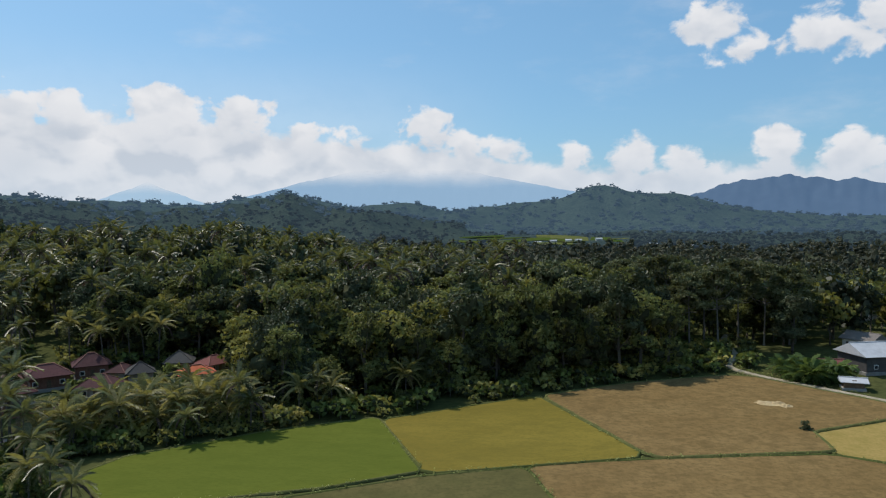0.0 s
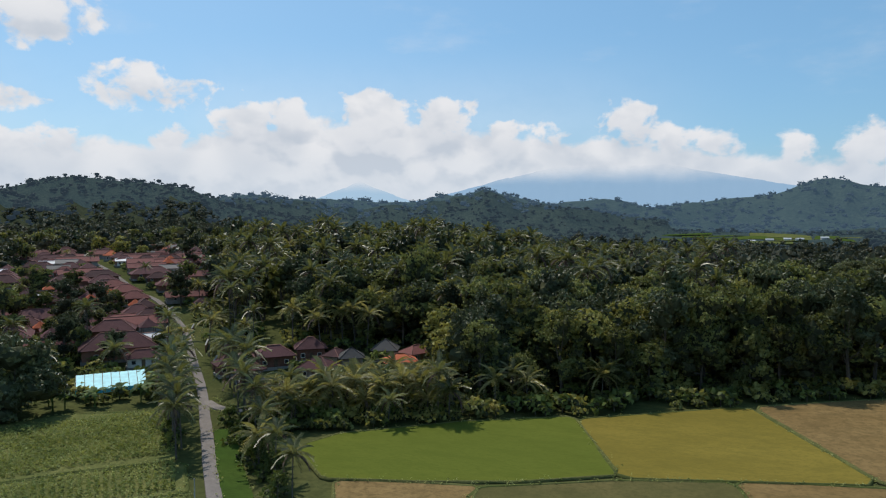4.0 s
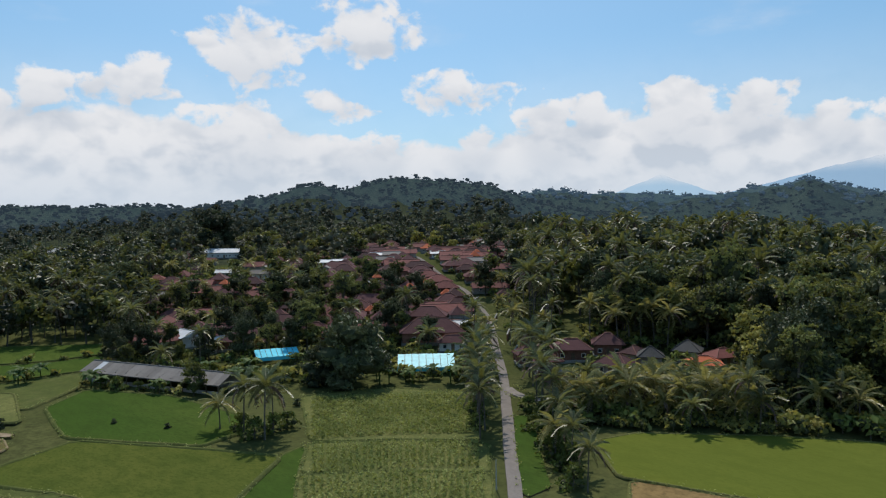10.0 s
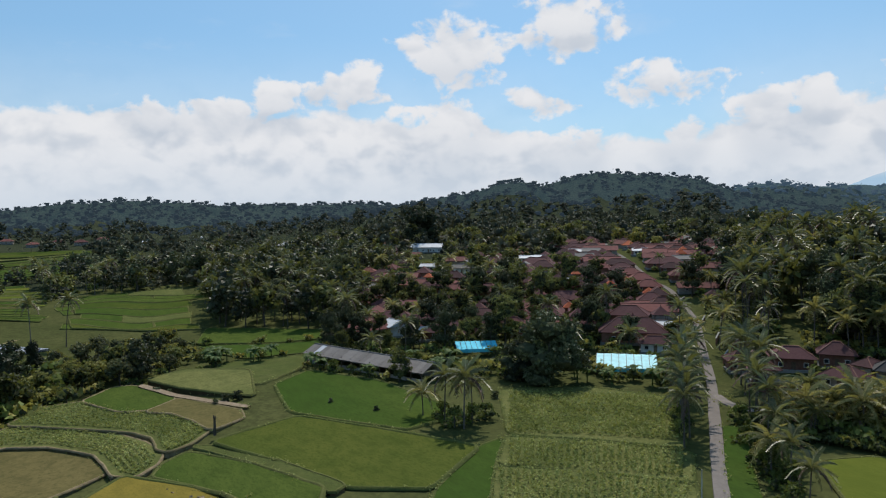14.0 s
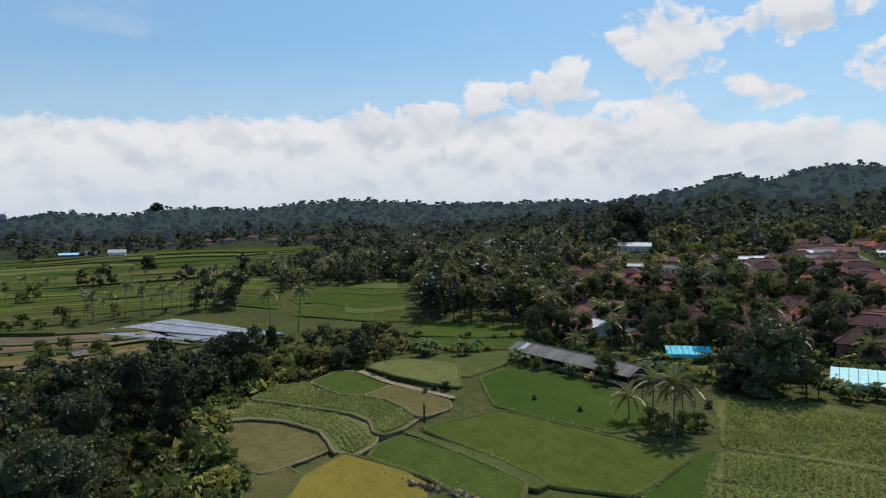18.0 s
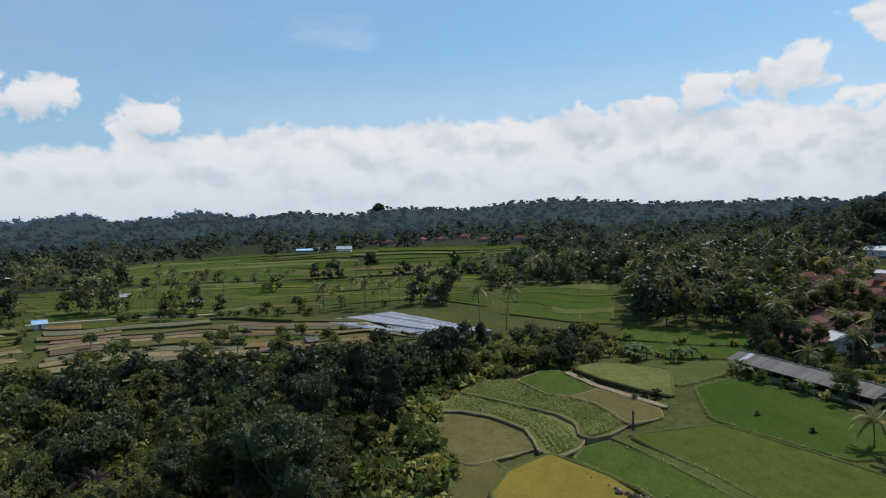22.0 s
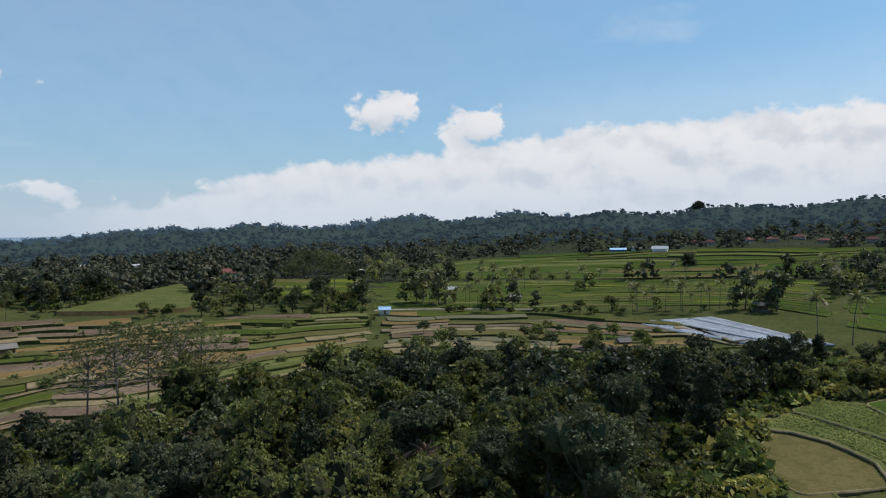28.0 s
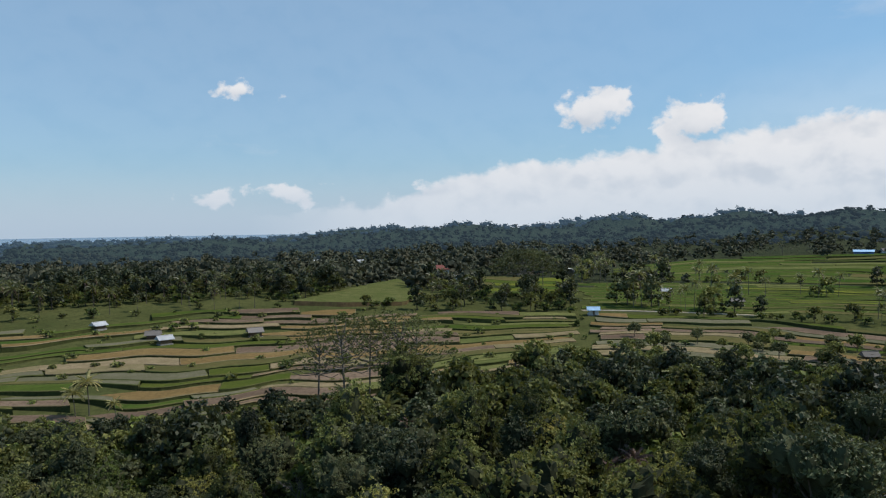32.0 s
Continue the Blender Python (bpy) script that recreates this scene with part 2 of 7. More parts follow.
LEAF = leaves("broad_leaves", (0.030, 0.037, 0.016), (0.205, 0.215, 0.070), 0.24)
LEAF_DARK = leaves("dark_leaves", (0.017, 0.024, 0.015), (0.098, 0.112, 0.052), 0.16, 0.3, gloss=(0.5, 0.18))
LEAF_IVY = leaves("creeper_leaves", (0.010, 0.014, 0.009), (0.048, 0.058, 0.024), 0.12, 0.3, gloss=(0.6, 0.2))
LEAF_PALE = leaves("yellow_green_leaves", (0.070, 0.080, 0.022), (0.300, 0.275, 0.082), 0.26)
LEAF_FINE = leaves("feathery_leaves", (0.040, 0.048, 0.027), (0.150, 0.158, 0.076), 0.26, gloss=(0.65, 0.15))
# far woods: distance haze put into the colour, greyer and flatter
LEAF_FAR = leaves("far_woods_hazed_leaves", (0.034, 0.039, 0.028), (0.106, 0.106, 0.069), 0.12, 0.5, 0.03, gloss=(0.75, 0.1))
# hill foliage emits blue to stand for the haze before it
LEAF_HILL = leaves("hill_leaves_haze_glow", (0.012, 0.019, 0.014), (0.048, 0.056, 0.034), 0.15, 0.3, 0.010, (0.020, 0.031, 0.045), gloss=(0.8, 0.05))
LEAF_HAZY = leaves("far_hill_leaves_haze_glow", (0.018, 0.026, 0.026), (0.044, 0.054, 0.044), 0.15, 0.2, 0.008, (0.038, 0.065, 0.100), gloss=(0.8, 0.05))
PALM = leaves("palm_leaves", (0.040, 0.048, 0.018), (0.205, 0.205, 0.080), 0.24, 0.3, 0.3, gloss=(0.45, 0.35))
# far palms greyed in the same way, haze painted into their colour
PALM_FAR = leaves("far_palm_hazed_leaves", (0.042, 0.049, 0.032), (0.105, 0.111, 0.066), 0.15, 0.3, 0.1, gloss=(0.65, 0.2))
PALM_YOUNG = leaves("young_palm_leaves", (0.090, 0.095, 0.030), (0.330, 0.290, 0.115), 0.28, 0.25, 0.3, gloss=(0.48, 0.35))
PALM_DRY = leaves("dry_palm_leaves", (0.080, 0.052, 0.044), (0.175, 0.122, 0.102), 0.1, 0.3, 0.4)
BANANA = leaves("banana_leaves", (0.050, 0.085, 0.026), (0.130, 0.175, 0.054), 0.30, 0.3, gloss=(0.65, 0.12))
SHRUB = leaves("shrub_leaves", (0.034, 0.050, 0.016), (0.165, 0.198, 0.052), 0.22, 0.4, 0.2)
CROP = leaves("crop_leaves", (0.122, 0.152, 0.042), (0.305, 0.320, 0.108), 0.3, 0.3, 0.12, gloss=(0.7, 0.12))
REED = leaves("grass_blades", (0.112, 0.150, 0.040), (0.290, 0.300, 0.112), 0.3, 0.5, 0.15, gloss=(0.7, 0.12))
AIRY_LEAF = leaves("thin_airy_leaves", (0.070, 0.080, 0.034), (0.165, 0.170, 0.072), 0.3, gloss=(0.7, 0.12))
BAMBOO_LEAF = leaves("bamboo_leaves", (0.105, 0.112, 0.034), (0.230, 0.225, 0.074), 0.28, 0.3, gloss=(0.65, 0.15))
# dark colour for crown cores, painting the shade in the gaps between leaves
CORE_SHADE = plain("twigs_and_old_leaves", (0.052, 0.056, 0.030), 0.95, 0.05, 0.5, 1.2)
BARK = plain("bark", (0.10, 0.085, 0.066), 0.9, 0.1, 0.4, 1.5)
PALM_BARK = plain("palm_bark", (0.120, 0.105, 0.088), 0.9, 0.1, 0.35, 1.2)
BARK_PALE = plain("pale_bark", (0.17, 0.152, 0.128), 0.9, 0.1, 0.3, 1.0)
GRASS = soil("rough_grass", (0.050, 0.060, 0.021), (0.086, 0.089, 0.033), (0.039, 0.044, 0.018), 0.035, 0.8)
FLOOR = soil("woodland_floor", (0.034, 0.042, 0.025), (0.054, 0.060, 0.034), (0.022, 0.028, 0.018), 0.02, 0.4, 1.0, 1.0)
# both hillside grounds carry painted haze, as blue emission
HILLSIDE = soil("hillside_canopy_haze_glow", (0.027, 0.039, 0.025), (0.046, 0.058, 0.037), (0.006, 0.011, 0.008), 0.012, 0.11, 6.0, 1.0, None, (0.019, 0.032, 0.048))
HILLSIDE_FAR = soil("far_hillside_canopy_haze_glow", (0.026, 0.040, 0.030), (0.046, 0.062, 0.044), (0.007, 0.013, 0.011), 0.010, 0.08, 6.0, 1.0, None, (0.032, 0.056, 0.086))
RICE = soil("green_rice", (0.096, 0.113, 0.021), (0.140, 0.144, 0.027), (0.078, 0.095, 0.017), 0.045, 2.2, 0.2, 0.5, (35, 0.4))
RICE_DEEP = soil("deep_green_rice", (0.042, 0.074, 0.015), (0.074, 0.097, 0.022), (0.034, 0.054, 0.013), 0.03, 2.0, 0.2, 0.5, (20, 0.4))
RICE_MIX = soil("ripening_rice", (0.046, 0.071, 0.015), (0.083, 0.093, 0.021), (0.040, 0.058, 0.013), 0.05, 2.0, 0.2, 0.5, (60, 0.5))
RICE_GOLD = soil("ripe_rice", (0.155, 0.122, 0.026), (0.198, 0.152, 0.033), (0.125, 0.104, 0.024), 0.05, 2.4, 0.2, 0.5, (-30, 0.5))
STRAW = soil("straw_field", (0.266, 0.194, 0.063), (0.311, 0.223, 0.081), (0.200, 0.158, 0.044), 0.07, 1.6, 0.15, 0.8)
STUBBLE = soil("stubble", (0.175, 0.115, 0.048), (0.215, 0.145, 0.064), (0.105, 0.074, 0.032), 0.06, 0.9, 0.15, 0.9)
FALLOW = soil("fallow", (0.088, 0.083, 0.032), (0.135, 0.110, 0.045), (0.068, 0.063, 0.026), 0.06, 1.2, 0.12, 0.8)
EARTH = soil("ploughed_earth", (0.120, 0.084, 0.060), (0.200, 0.142, 0.100), (0.085, 0.060, 0.042), 0.05, 1.0, 0.15, 0.9)
CLAY = soil("pale_clay", (0.210, 0.160, 0.110), (0.280, 0.215, 0.150), (0.160, 0.118, 0.076), 0.08, 1.2)
BANK = soil("bank_earth", (0.126, 0.086, 0.048), (0.089, 0.086, 0.033), (0.063, 0.043, 0.026), 0.15, 1.4, 0.2, 0.9)
BUND = soil("bund_grass", (0.079, 0.095, 0.029), (0.129, 0.127, 0.048), (0.060, 0.069, 0.026), 0.12, 1.8, 0.2, 0.9)
WEEDS = soil("weedy_field", (0.092, 0.104, 0.034), (0.154, 0.151, 0.055), (0.068, 0.081, 0.028), 0.07, 1.3, 0.2, 0.9)
FIELD_GREY = soil("grey_fallow", (0.118, 0.108, 0.070), (0.152, 0.136, 0.092), (0.085, 0.086, 0.044), 0.06, 1.1)
ASPHALT = soil("worn_asphalt", (0.195, 0.170, 0.152), (0.250, 0.218, 0.195), (0.145, 0.127, 0.113), 0.2, 2.5, 0.02, 0.3)
RIM = soil("dry_terrace_rim", (0.260, 0.200, 0.120), (0.180, 0.152, 0.078), (0.135, 0.105, 0.060), 0.15, 1.4, 0.2, 0.9)
HEAP = soil("threshed_straw", (0.425, 0.319, 0.175), (0.537, 0.413, 0.237), (0.312, 0.225, 0.119), 0.3, 1.8, 0.2, 1.0)
TRACK = soil("dirt_track", (0.330, 0.285, 0.215), (0.390, 0.335, 0.260), (0.220, 0.190, 0.120), 0.2, 1.5)
TILE = roofing("dark_clay_tiles", (0.056, 0.027, 0.028), (0.116, 0.051, 0.051))
TILE_RED = roofing("red_clay_tiles", (0.088, 0.034, 0.032), (0.190, 0.070, 0.060))
TILE_ORANGE = roofing("orange_clay_tiles", (0.40, 0.098, 0.045), (0.52, 0.140, 0.066))
THATCH = roofing("black_palm_thatch", (0.045, 0.043, 0.042), (0.085, 0.080, 0.076), 5.0)
SHEET = roofing("grey_roof_sheets", (0.140, 0.124, 0.112), (0.205, 0.182, 0.165), 1.4)
SHEET_PALE = plain("pale_roof_sheets", (0.40, 0.405, 0.42), 0.6, 0.25, 0.25, 0.5)
SHEET_BLUE = plain("blue_roof_sheets", (0.33, 0.50, 0.68), 0.5, 0.4, 0.2, 0.6)
TARP = plain("blue_tarpaulin", (0.09, 0.52, 0.66), 0.7, 0.15, 0.2, 0.5)
TARP_WHITE = plain("pale_plastic_film", (0.50, 0.85, 0.86), 0.7, 0.15, 0.2, 0.7)
MULCH = plain("silver_mulch_film", (0.41, 0.41, 0.44), 0.55, 0.3, 0.3, 0.25)
WALL = plain("rendered_wall", (0.30, 0.27, 0.24), 0.9, 0.1, 0.35, 0.5)
WALL_DARK = plain("dark_boards", (0.105, 0.098, 0.094), 0.9, 0.1, 0.35, 0.6)
WALL_WHITE = plain("white_wall", (0.62, 0.60, 0.56), 0.85, 0.2, 0.25, 0.5)
WALL_BRICK = plain("red_brick_wall", (0.21, 0.105, 0.075), 0.9, 0.1, 0.4, 0.9)
WALL_BLUE = plain("blue_wall", (0.10, 0.18, 0.40), 0.8, 0.2, 0.2, 0.5)
WOOD = plain("weathered_wood", (0.15, 0.105, 0.07), 0.85, 0.15, 0.4, 2.0)
DARK = plain("dark_opening", (0.02, 0.02, 0.022), 0.6, 0.3, 0.3, 1.0)
POLE = plain("concrete_pole", (0.34, 0.34, 0.33), 0.8, 0.2, 0.2, 1.0)
RIDGE = plain("ridge_tiles", (0.22, 0.10, 0.075), 0.8, 0.2, 0.3, 2.0)
STONE = plain("grey_stone", (0.24, 0.23, 0.21), 0.9, 0.1, 0.35, 1.0)
WATER = plain("sea_water", (0.10, 0.14, 0.20), 0.25, 0.5, 0.1, 0.002)


def distance_haze(name, colour, glow, fade=None):
    """Mountains kilometres away, the haze before them painted in as blue glow; fade: heights between which cloud
    swallows them.
    """
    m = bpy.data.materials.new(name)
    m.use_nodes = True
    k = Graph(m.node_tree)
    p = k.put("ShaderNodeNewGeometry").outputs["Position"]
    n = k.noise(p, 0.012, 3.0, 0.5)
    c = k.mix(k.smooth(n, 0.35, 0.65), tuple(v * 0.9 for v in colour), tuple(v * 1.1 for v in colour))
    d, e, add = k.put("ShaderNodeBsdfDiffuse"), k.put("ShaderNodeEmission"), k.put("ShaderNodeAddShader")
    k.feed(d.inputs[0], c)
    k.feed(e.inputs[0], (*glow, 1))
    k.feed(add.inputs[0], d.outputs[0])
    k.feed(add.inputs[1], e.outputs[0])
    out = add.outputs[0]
    if fade:
        ax = k.put("ShaderNodeSeparateXYZ")
        k.feed(ax.inputs[0], p)
        h = k.math("ADD", ax.outputs[2], k.math("MULTIPLY", k.math("SUBTRACT", k.noise(p, 0.0035, 5.0, 0.6), 0.5), fade[2]))
        clear, mx = k.put("ShaderNodeBsdfTransparent"), k.put("ShaderNodeMixShader")
        k.feed(mx.inputs[0], k.smooth(h, fade[0], fade[1]))
        k.feed(mx.inputs[1], out)
        k.feed(mx.inputs[2], clear.outputs[0])
        out = mx.outputs[0]
    k.feed(k.put("ShaderNodeOutputMaterial").inputs[0], out)
    return m


VOLCANO = distance_haze("volcano_haze_glow", (0.02, 0.024, 0.028), (0.275, 0.425, 0.60), (270, 430, 80))
CONE = distance_haze("far_cone_haze_glow", (0.02, 0.024, 0.028), (0.37, 0.53, 0.69), (225, 330, 60))
RANGE = distance_haze("far_range_haze_glow", (0.03, 0.04, 0.05), (0.070, 0.125, 0.22))


# ---- relief: heights in metres on a polar plan round the origin (bearing counter-clockwise from +y) ----
BEARINGS = (-40, 0, 20, 40, 60, 70, 80, 90, 100, 125, 150, 175, 314)
RADII = (60, 120, 185, 260, 430, 700, 1200, 2500, 5000)
RELIEF = np.array((
    (0, 0, 0, 2, 2, 0, 2, 14, 22),
    (0, 0, 0, 3, 5, 2, 3, 14, 22),
    (0, 0, 2, 8, 19, 15, 14, 20, 24),
    (0, 0, 0, 5, 20, 24, 26, 30, 32),
    (0, 0, 0, 1, 12, 22, 30, 36, 36),
    (0, 0, -0.3, -0.5, 4, 16, 25, 33, 33),
    (-2.0, -2.2, -1.7, -2.4, 0, 10, 20, 30, 30),
    (-4.0, -3.0, -3.0, -3.8, -1.5, 7, 17, 25, 24),
    (-5, -7, -8, -6, -3, 4, 14, 20, 18),
    (-8, -12, -11, -7, 0, 2, 6, 5, 2),
    (-8, -13, -11, -5, 6, -3, -8, -10, -4),
    (-8, -13, -11, -5, 6, -5, -12, -14, -8),
    (0, 0, 0, 2, 2, 0, 2, 14, 22)), dtype=float)
# wooded ridges, one behind the other: (distance, depth before, depth behind), then bearing and height in degrees over the eye
NEAR_HILLS = (
    ((1330, 330, 300), ((66, 0.2), (62, 1.1), (60, 1.35), (58.4, 1.5), (56, 1.75), (53.6, 2.2), (51.8, 2.8), (50.2, 3.05), (49, 2.75), (47, 2.0), (44, 1.2), (40, 0.6), (35, 0.1))),
    ((1520, 420, 340), ((60, 0.5), (56, 1.2), (52, 2.0), (48.2, 2.65), (46.5, 3.05), (44.4, 3.4), (42.3, 3.5), (40.8, 3.42), (38.3, 3.15), (36, 2.8), (34.6, 2.1), (33, 1.4), (30, 0.7), (26, 0.2))),
)
NORTH_RIDGES = (
    ((2150, 430, 380), ((40, 1.2), (36, 2.1), (34, 2.15), (31.8, 2.3), (30.6, 2.25), (29.4, 1.95), (25.5, 2.0), (21.6, 1.75), (18.4, 1.75), (16.5, 2.3), (13.9, 2.32), (12.6, 2.78), (11.6, 2.3), (10.6, 2.15), (7.5, 1.6), (5, 1.0), (2, 0.4))),
    ((1900, 200, 200), ((14, 0.1), (9, 0.9), (6.5, 1.2), (4, 1.0), (1.5, 0.7), (-2, 0.2))),
)
FAR_RIDGES = (
    ((2600, 300, 300), ((12, 0.8), (8, 1.2), (6, 1.6), (3.3, 1.98), (2.2, 1.93), (0.2, 1.3), (-3, 0.8))),
    ((2800, 420, 420), ((3, 0.7), (0, 1.1), (-3.7, 1.45), (-9.5, 2.1), (-11.2, 2.75), (-12.7, 3.05), (-14, 2.95), (-15, 2.5), (-18.3, 2.3), (-19.9, 1.95), (-22.5, 1.3), (-24.5, 0.85), (-28, 0.5), (-46, 0.2))),
)
WEST_RIDGES = (
    ((1650, 430, 500), ((54, 0.9), (62, 1.25), (66.5, 1.35), (71.7, 1.3), (76.6, 1.5), (80.9, 1.7), (84.8, 1.5), (88.1, 1.05), (91.7, 1.25), (94.5, 1.25), (97.4, 0.7), (99.8, 0.8), (102.8, 1.0), (105, 0.55), (107.5, 0.5), (111, 0.2), (118, -0.2))),
    ((2000, 400, 500), ((100, 0.1), (105, 0.55), (107.5, 0.75), (109.6, 1.0), (112, 0.45), (113.7, 0.65), (115.4, 0.35), (118.2, 0.9), (120.5, 0.55), (122.4, 0.35), (124.6, 0.15), (126.5, -0.15), (128.5, 0.1), (130.8, 0.4), (133, -0.1), (136.5, 0.05), (140.3, -0.1), (143, -0.4), (147, -0.65), (165, -0.8))),
)
RIDGES = NEAR_HILLS + NORTH_RIDGES + FAR_RIDGES + WEST_RIDGES


def ground(x, y):
    """Height of the open ground, for numbers or arrays."""
    x, y = np.asarray(x, float), np.asarray(y, float)
    r = np.hypot(x, y)
    b = np.degrees(np.arctan2(-x, y))
    b = np.where(b < -46, b + 360, b)
    u = np.interp(b, BEARINGS, np.arange(len(BEARINGS)))
    v = np.interp(np.log(np.maximum(r, 1)), np.log(RADII), np.arange(len(RADII)))
    i, j = np.minimum(u.astype(int), len(BEARINGS) - 2), np.minimum(v.astype(int), len(RADII) - 2)
    s, q = u - i, v - j
    s, q = s * s * (3 - 2 * s), q * q * (3 - 2 * q)
    z = (RELIEF[i, j] * (1 - s) + RELIEF[i + 1, j] * s) * (1 - q) + (RELIEF[i, j + 1] * (1 - s) + RELIEF[i + 1, j + 1] * s) * q
    base = z
    for (crest, before, behind), line in RIDGES:
        line = sorted(line)
        way = crest + 60 * np.sin(b * 0.31 + crest) + 35 * np.sin(b * 0.83)
        rise = 36 + way * np.tan(np.radians(np.interp(b, [p[0] for p in line], [p[1] for p in line], -3.0, -3.0)))
        off = (r - way) / np.where(r < way, before, behind)
        gully = 1 - 0.30 * np.minimum(1, off * off * 2) * (0.5 + 0.5 * np.sin(b * 2.1 + 0.006 * r + 1.4 * np.sin(b * 0.7 + crest)))
        z = np.maximum(z, base + np.maximum(rise - base, 0) * np.exp(-off * off) * gully)
    z = -3 + (z + 3) * np.clip((r - 8) / 50, 0, 1)
    far = np.clip((r - 500) / 900, 0, 1)
    return z + far * 5 * (np.sin(x / 61 + 1.3 * np.sin(y / 83)) * np.sin(y / 57 + np.sin(x / 97)))


# ---- small makers ----
def at(b, r, dz=0.0):
    """A place on the ground at bearing b and distance r from the origin."""
    x, y = -math.sin(radians(b)) * r, math.cos(radians(b)) * r
    return Vector((x, y, float(ground(x, y)) + dz))


def mesh_from(name, verts, faces, mats, slots=None, smooth=False):
    me = bpy.data.meshes.new(name)
    me.from_pydata(verts if isinstance(verts, list) else np.asarray(verts).tolist(), [], faces if isinstance(faces, list) else np.asarray(faces).tolist())
    for m in (mats if isinstance(mats, (list, tuple)) else (mats,)):
        me.materials.append(m)
    if slots is not None:
        me.polygons.foreach_set("material_index", np.asarray(slots, dtype=np.int32))
    if smooth:
        me.polygons.foreach_set("use_smooth", np.ones(len(me.polygons), dtype=bool))
    me.update()
    return me


def part(name, bm, mat, parent=None, label=""):
    """Links a bmesh or a mesh as one object, under a thing or a part."""
    if isinstance(bm, bmesh.types.BMesh):
        me = bpy.data.meshes.new(name)
        bm.to_mesh(me)
        bm.free()
        me.materials.append(mat)
    else:
        me = bm
    ob = new(name, me)
    if parent is not None:
        ob.parent = parent
    return tagged(ob, label)


def box(bm, centre, size, turn=0.0, bevel=0.0):
    m = Matrix.Translation(centre) @ Matrix.Rotation(turn, 4, "Z") @ Matrix.Diagonal((*size, 1))
    made = bmesh.ops.create_cube(bm, size=1.0, matrix=m)
    if bevel:
        edges = list({e for v in made["verts"] for e in v.link_edges})
        bmesh.ops.bevel(bm, geom=edges, offset=bevel, segments=1, affect="EDGES")
    return bm


def boxes(*rows):
    bm = bmesh.new()
    for row in rows:
        box(bm, *row)
    return bm


def tube(bm, points, radii, sides=6):
    """A tapered tube along points."""
    rings = []
    for i, (p, rad) in enumerate(zip(points, radii)):
        p = Vector(p)
        ahead = Vector(points[min(i + 1, len(points) - 1)]) - Vector(points[max(i - 1, 0)])
        q = ahead.to_track_quat("Z", "Y")
        rings.append([bm.verts.new(p + q @ Vector((rad * math.cos(6.2832 * k / sides), rad * math.sin(6.2832 * k / sides), 0))) for k in range(sides)])
    for a, b in zip(rings, rings[1:]):
        for k in range(sides):
            bm.faces.new((a[k], a[(k + 1) % sides], b[(k + 1) % sides], b[k]))
    bm.faces.new(rings[-1])
    return bm


def arrays(bm):
    """The vertices and faces of a bmesh, which it frees."""
    bm.verts.index_update()
    out = np.array([v.co[:] for v in bm.verts]), [tuple(v.index for v in f.verts) for f in bm.faces]
    bm.free()
    return out


# ---- the ground, one sheet to the horizon, and what closes it ----
fine_b = np.concatenate([np.arange(-46, 176, 0.6), np.arange(176, 314, 3.0)])
rings_r = np.concatenate([[0.01, 3.0], np.geomspace(6, 4960, 170)])
bb, rr = np.meshgrid(np.radians(fine_b), rings_r)
gx, gy = -np.sin(bb) * rr, np.cos(bb) * rr
gz = ground(gx, gy)
nb, nr = len(fine_b), len(rings_r)
idx = np.arange(nb * nr).reshape(nr, nb)
right = np.roll(idx, -1, axis=1)
quads = np.stack([idx[:-1], idx[1:], right[1:], right[:-1]], -1).reshape(-1, 4)
reach = np.repeat(rings_r[:-1], nb)
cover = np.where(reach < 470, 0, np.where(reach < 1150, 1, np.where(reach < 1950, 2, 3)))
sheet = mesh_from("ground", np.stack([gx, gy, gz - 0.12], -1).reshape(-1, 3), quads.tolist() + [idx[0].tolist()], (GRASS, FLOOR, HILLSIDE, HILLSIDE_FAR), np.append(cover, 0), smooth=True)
tagged(new("ground", sheet), "rough green grass and undergrowth between the fields and woods", "ground", kind="structure")


def strip(name, b0, b1, r0, r1, z, mat, steps=40):
    bs = np.linspace(b0, b1, steps)
    v = [(-math.sin(radians(b)) * r, math.cos(radians(b)) * r, z) for b in bs for r in (r0, r1)]
    return new(name, mesh_from(name, v, [(2 * i, 2 * i + 1, 2 * i + 3, 2 * i + 2) for i in range(steps - 1)], mat))


tagged(strip("sea", 134, 190, 2600, 4985, 2.0, WATER), "hazy blue-grey sea along the horizon", "sea", kind="structure")


def mountain(name, peaks, b0, b1, r, mat, label, rugged=0.06, steps=220):
    """A far range: a slope that rises to the sum of its peaks (bearing, half-width, height)."""
    bs = np.linspace(b0, b1, steps)
    rows = []
    for k, s in enumerate(np.linspace(0, 1, 9)):
        for b in bs:
            top = sum((h * max(0.0, 1 - abs(b - pb) / w) ** 1.1) ** 5 for pb, w, h in peaks) ** 0.2
            crag = noise.noise((b * 0.9, s * 2.0, r * 0.01)) + 0.5 * noise.noise((b * 2.9, s * 5.0, 3.0))
            z = top * s ** 1.1 * (1 + rugged * crag)
            d = r - (1 - s) * 380 + 30 * noise.noise((b * 1.7, s * 3, 9.0)) * s
            rows.append((-math.sin(radians(b)) * d, math.cos(radians(b)) * d, z))
    ix = np.arange(9 * steps).reshape(9, steps)
    q = np.stack([ix[:-1, :-1], ix[:-1, 1:], ix[1:, 1:], ix[1:, :-1]], -1).reshape(-1, 4)
    ob = new(name, mesh_from(name, rows, q, mat, smooth=True))
    return tagged(ob, label, "mountain", kind="structure")


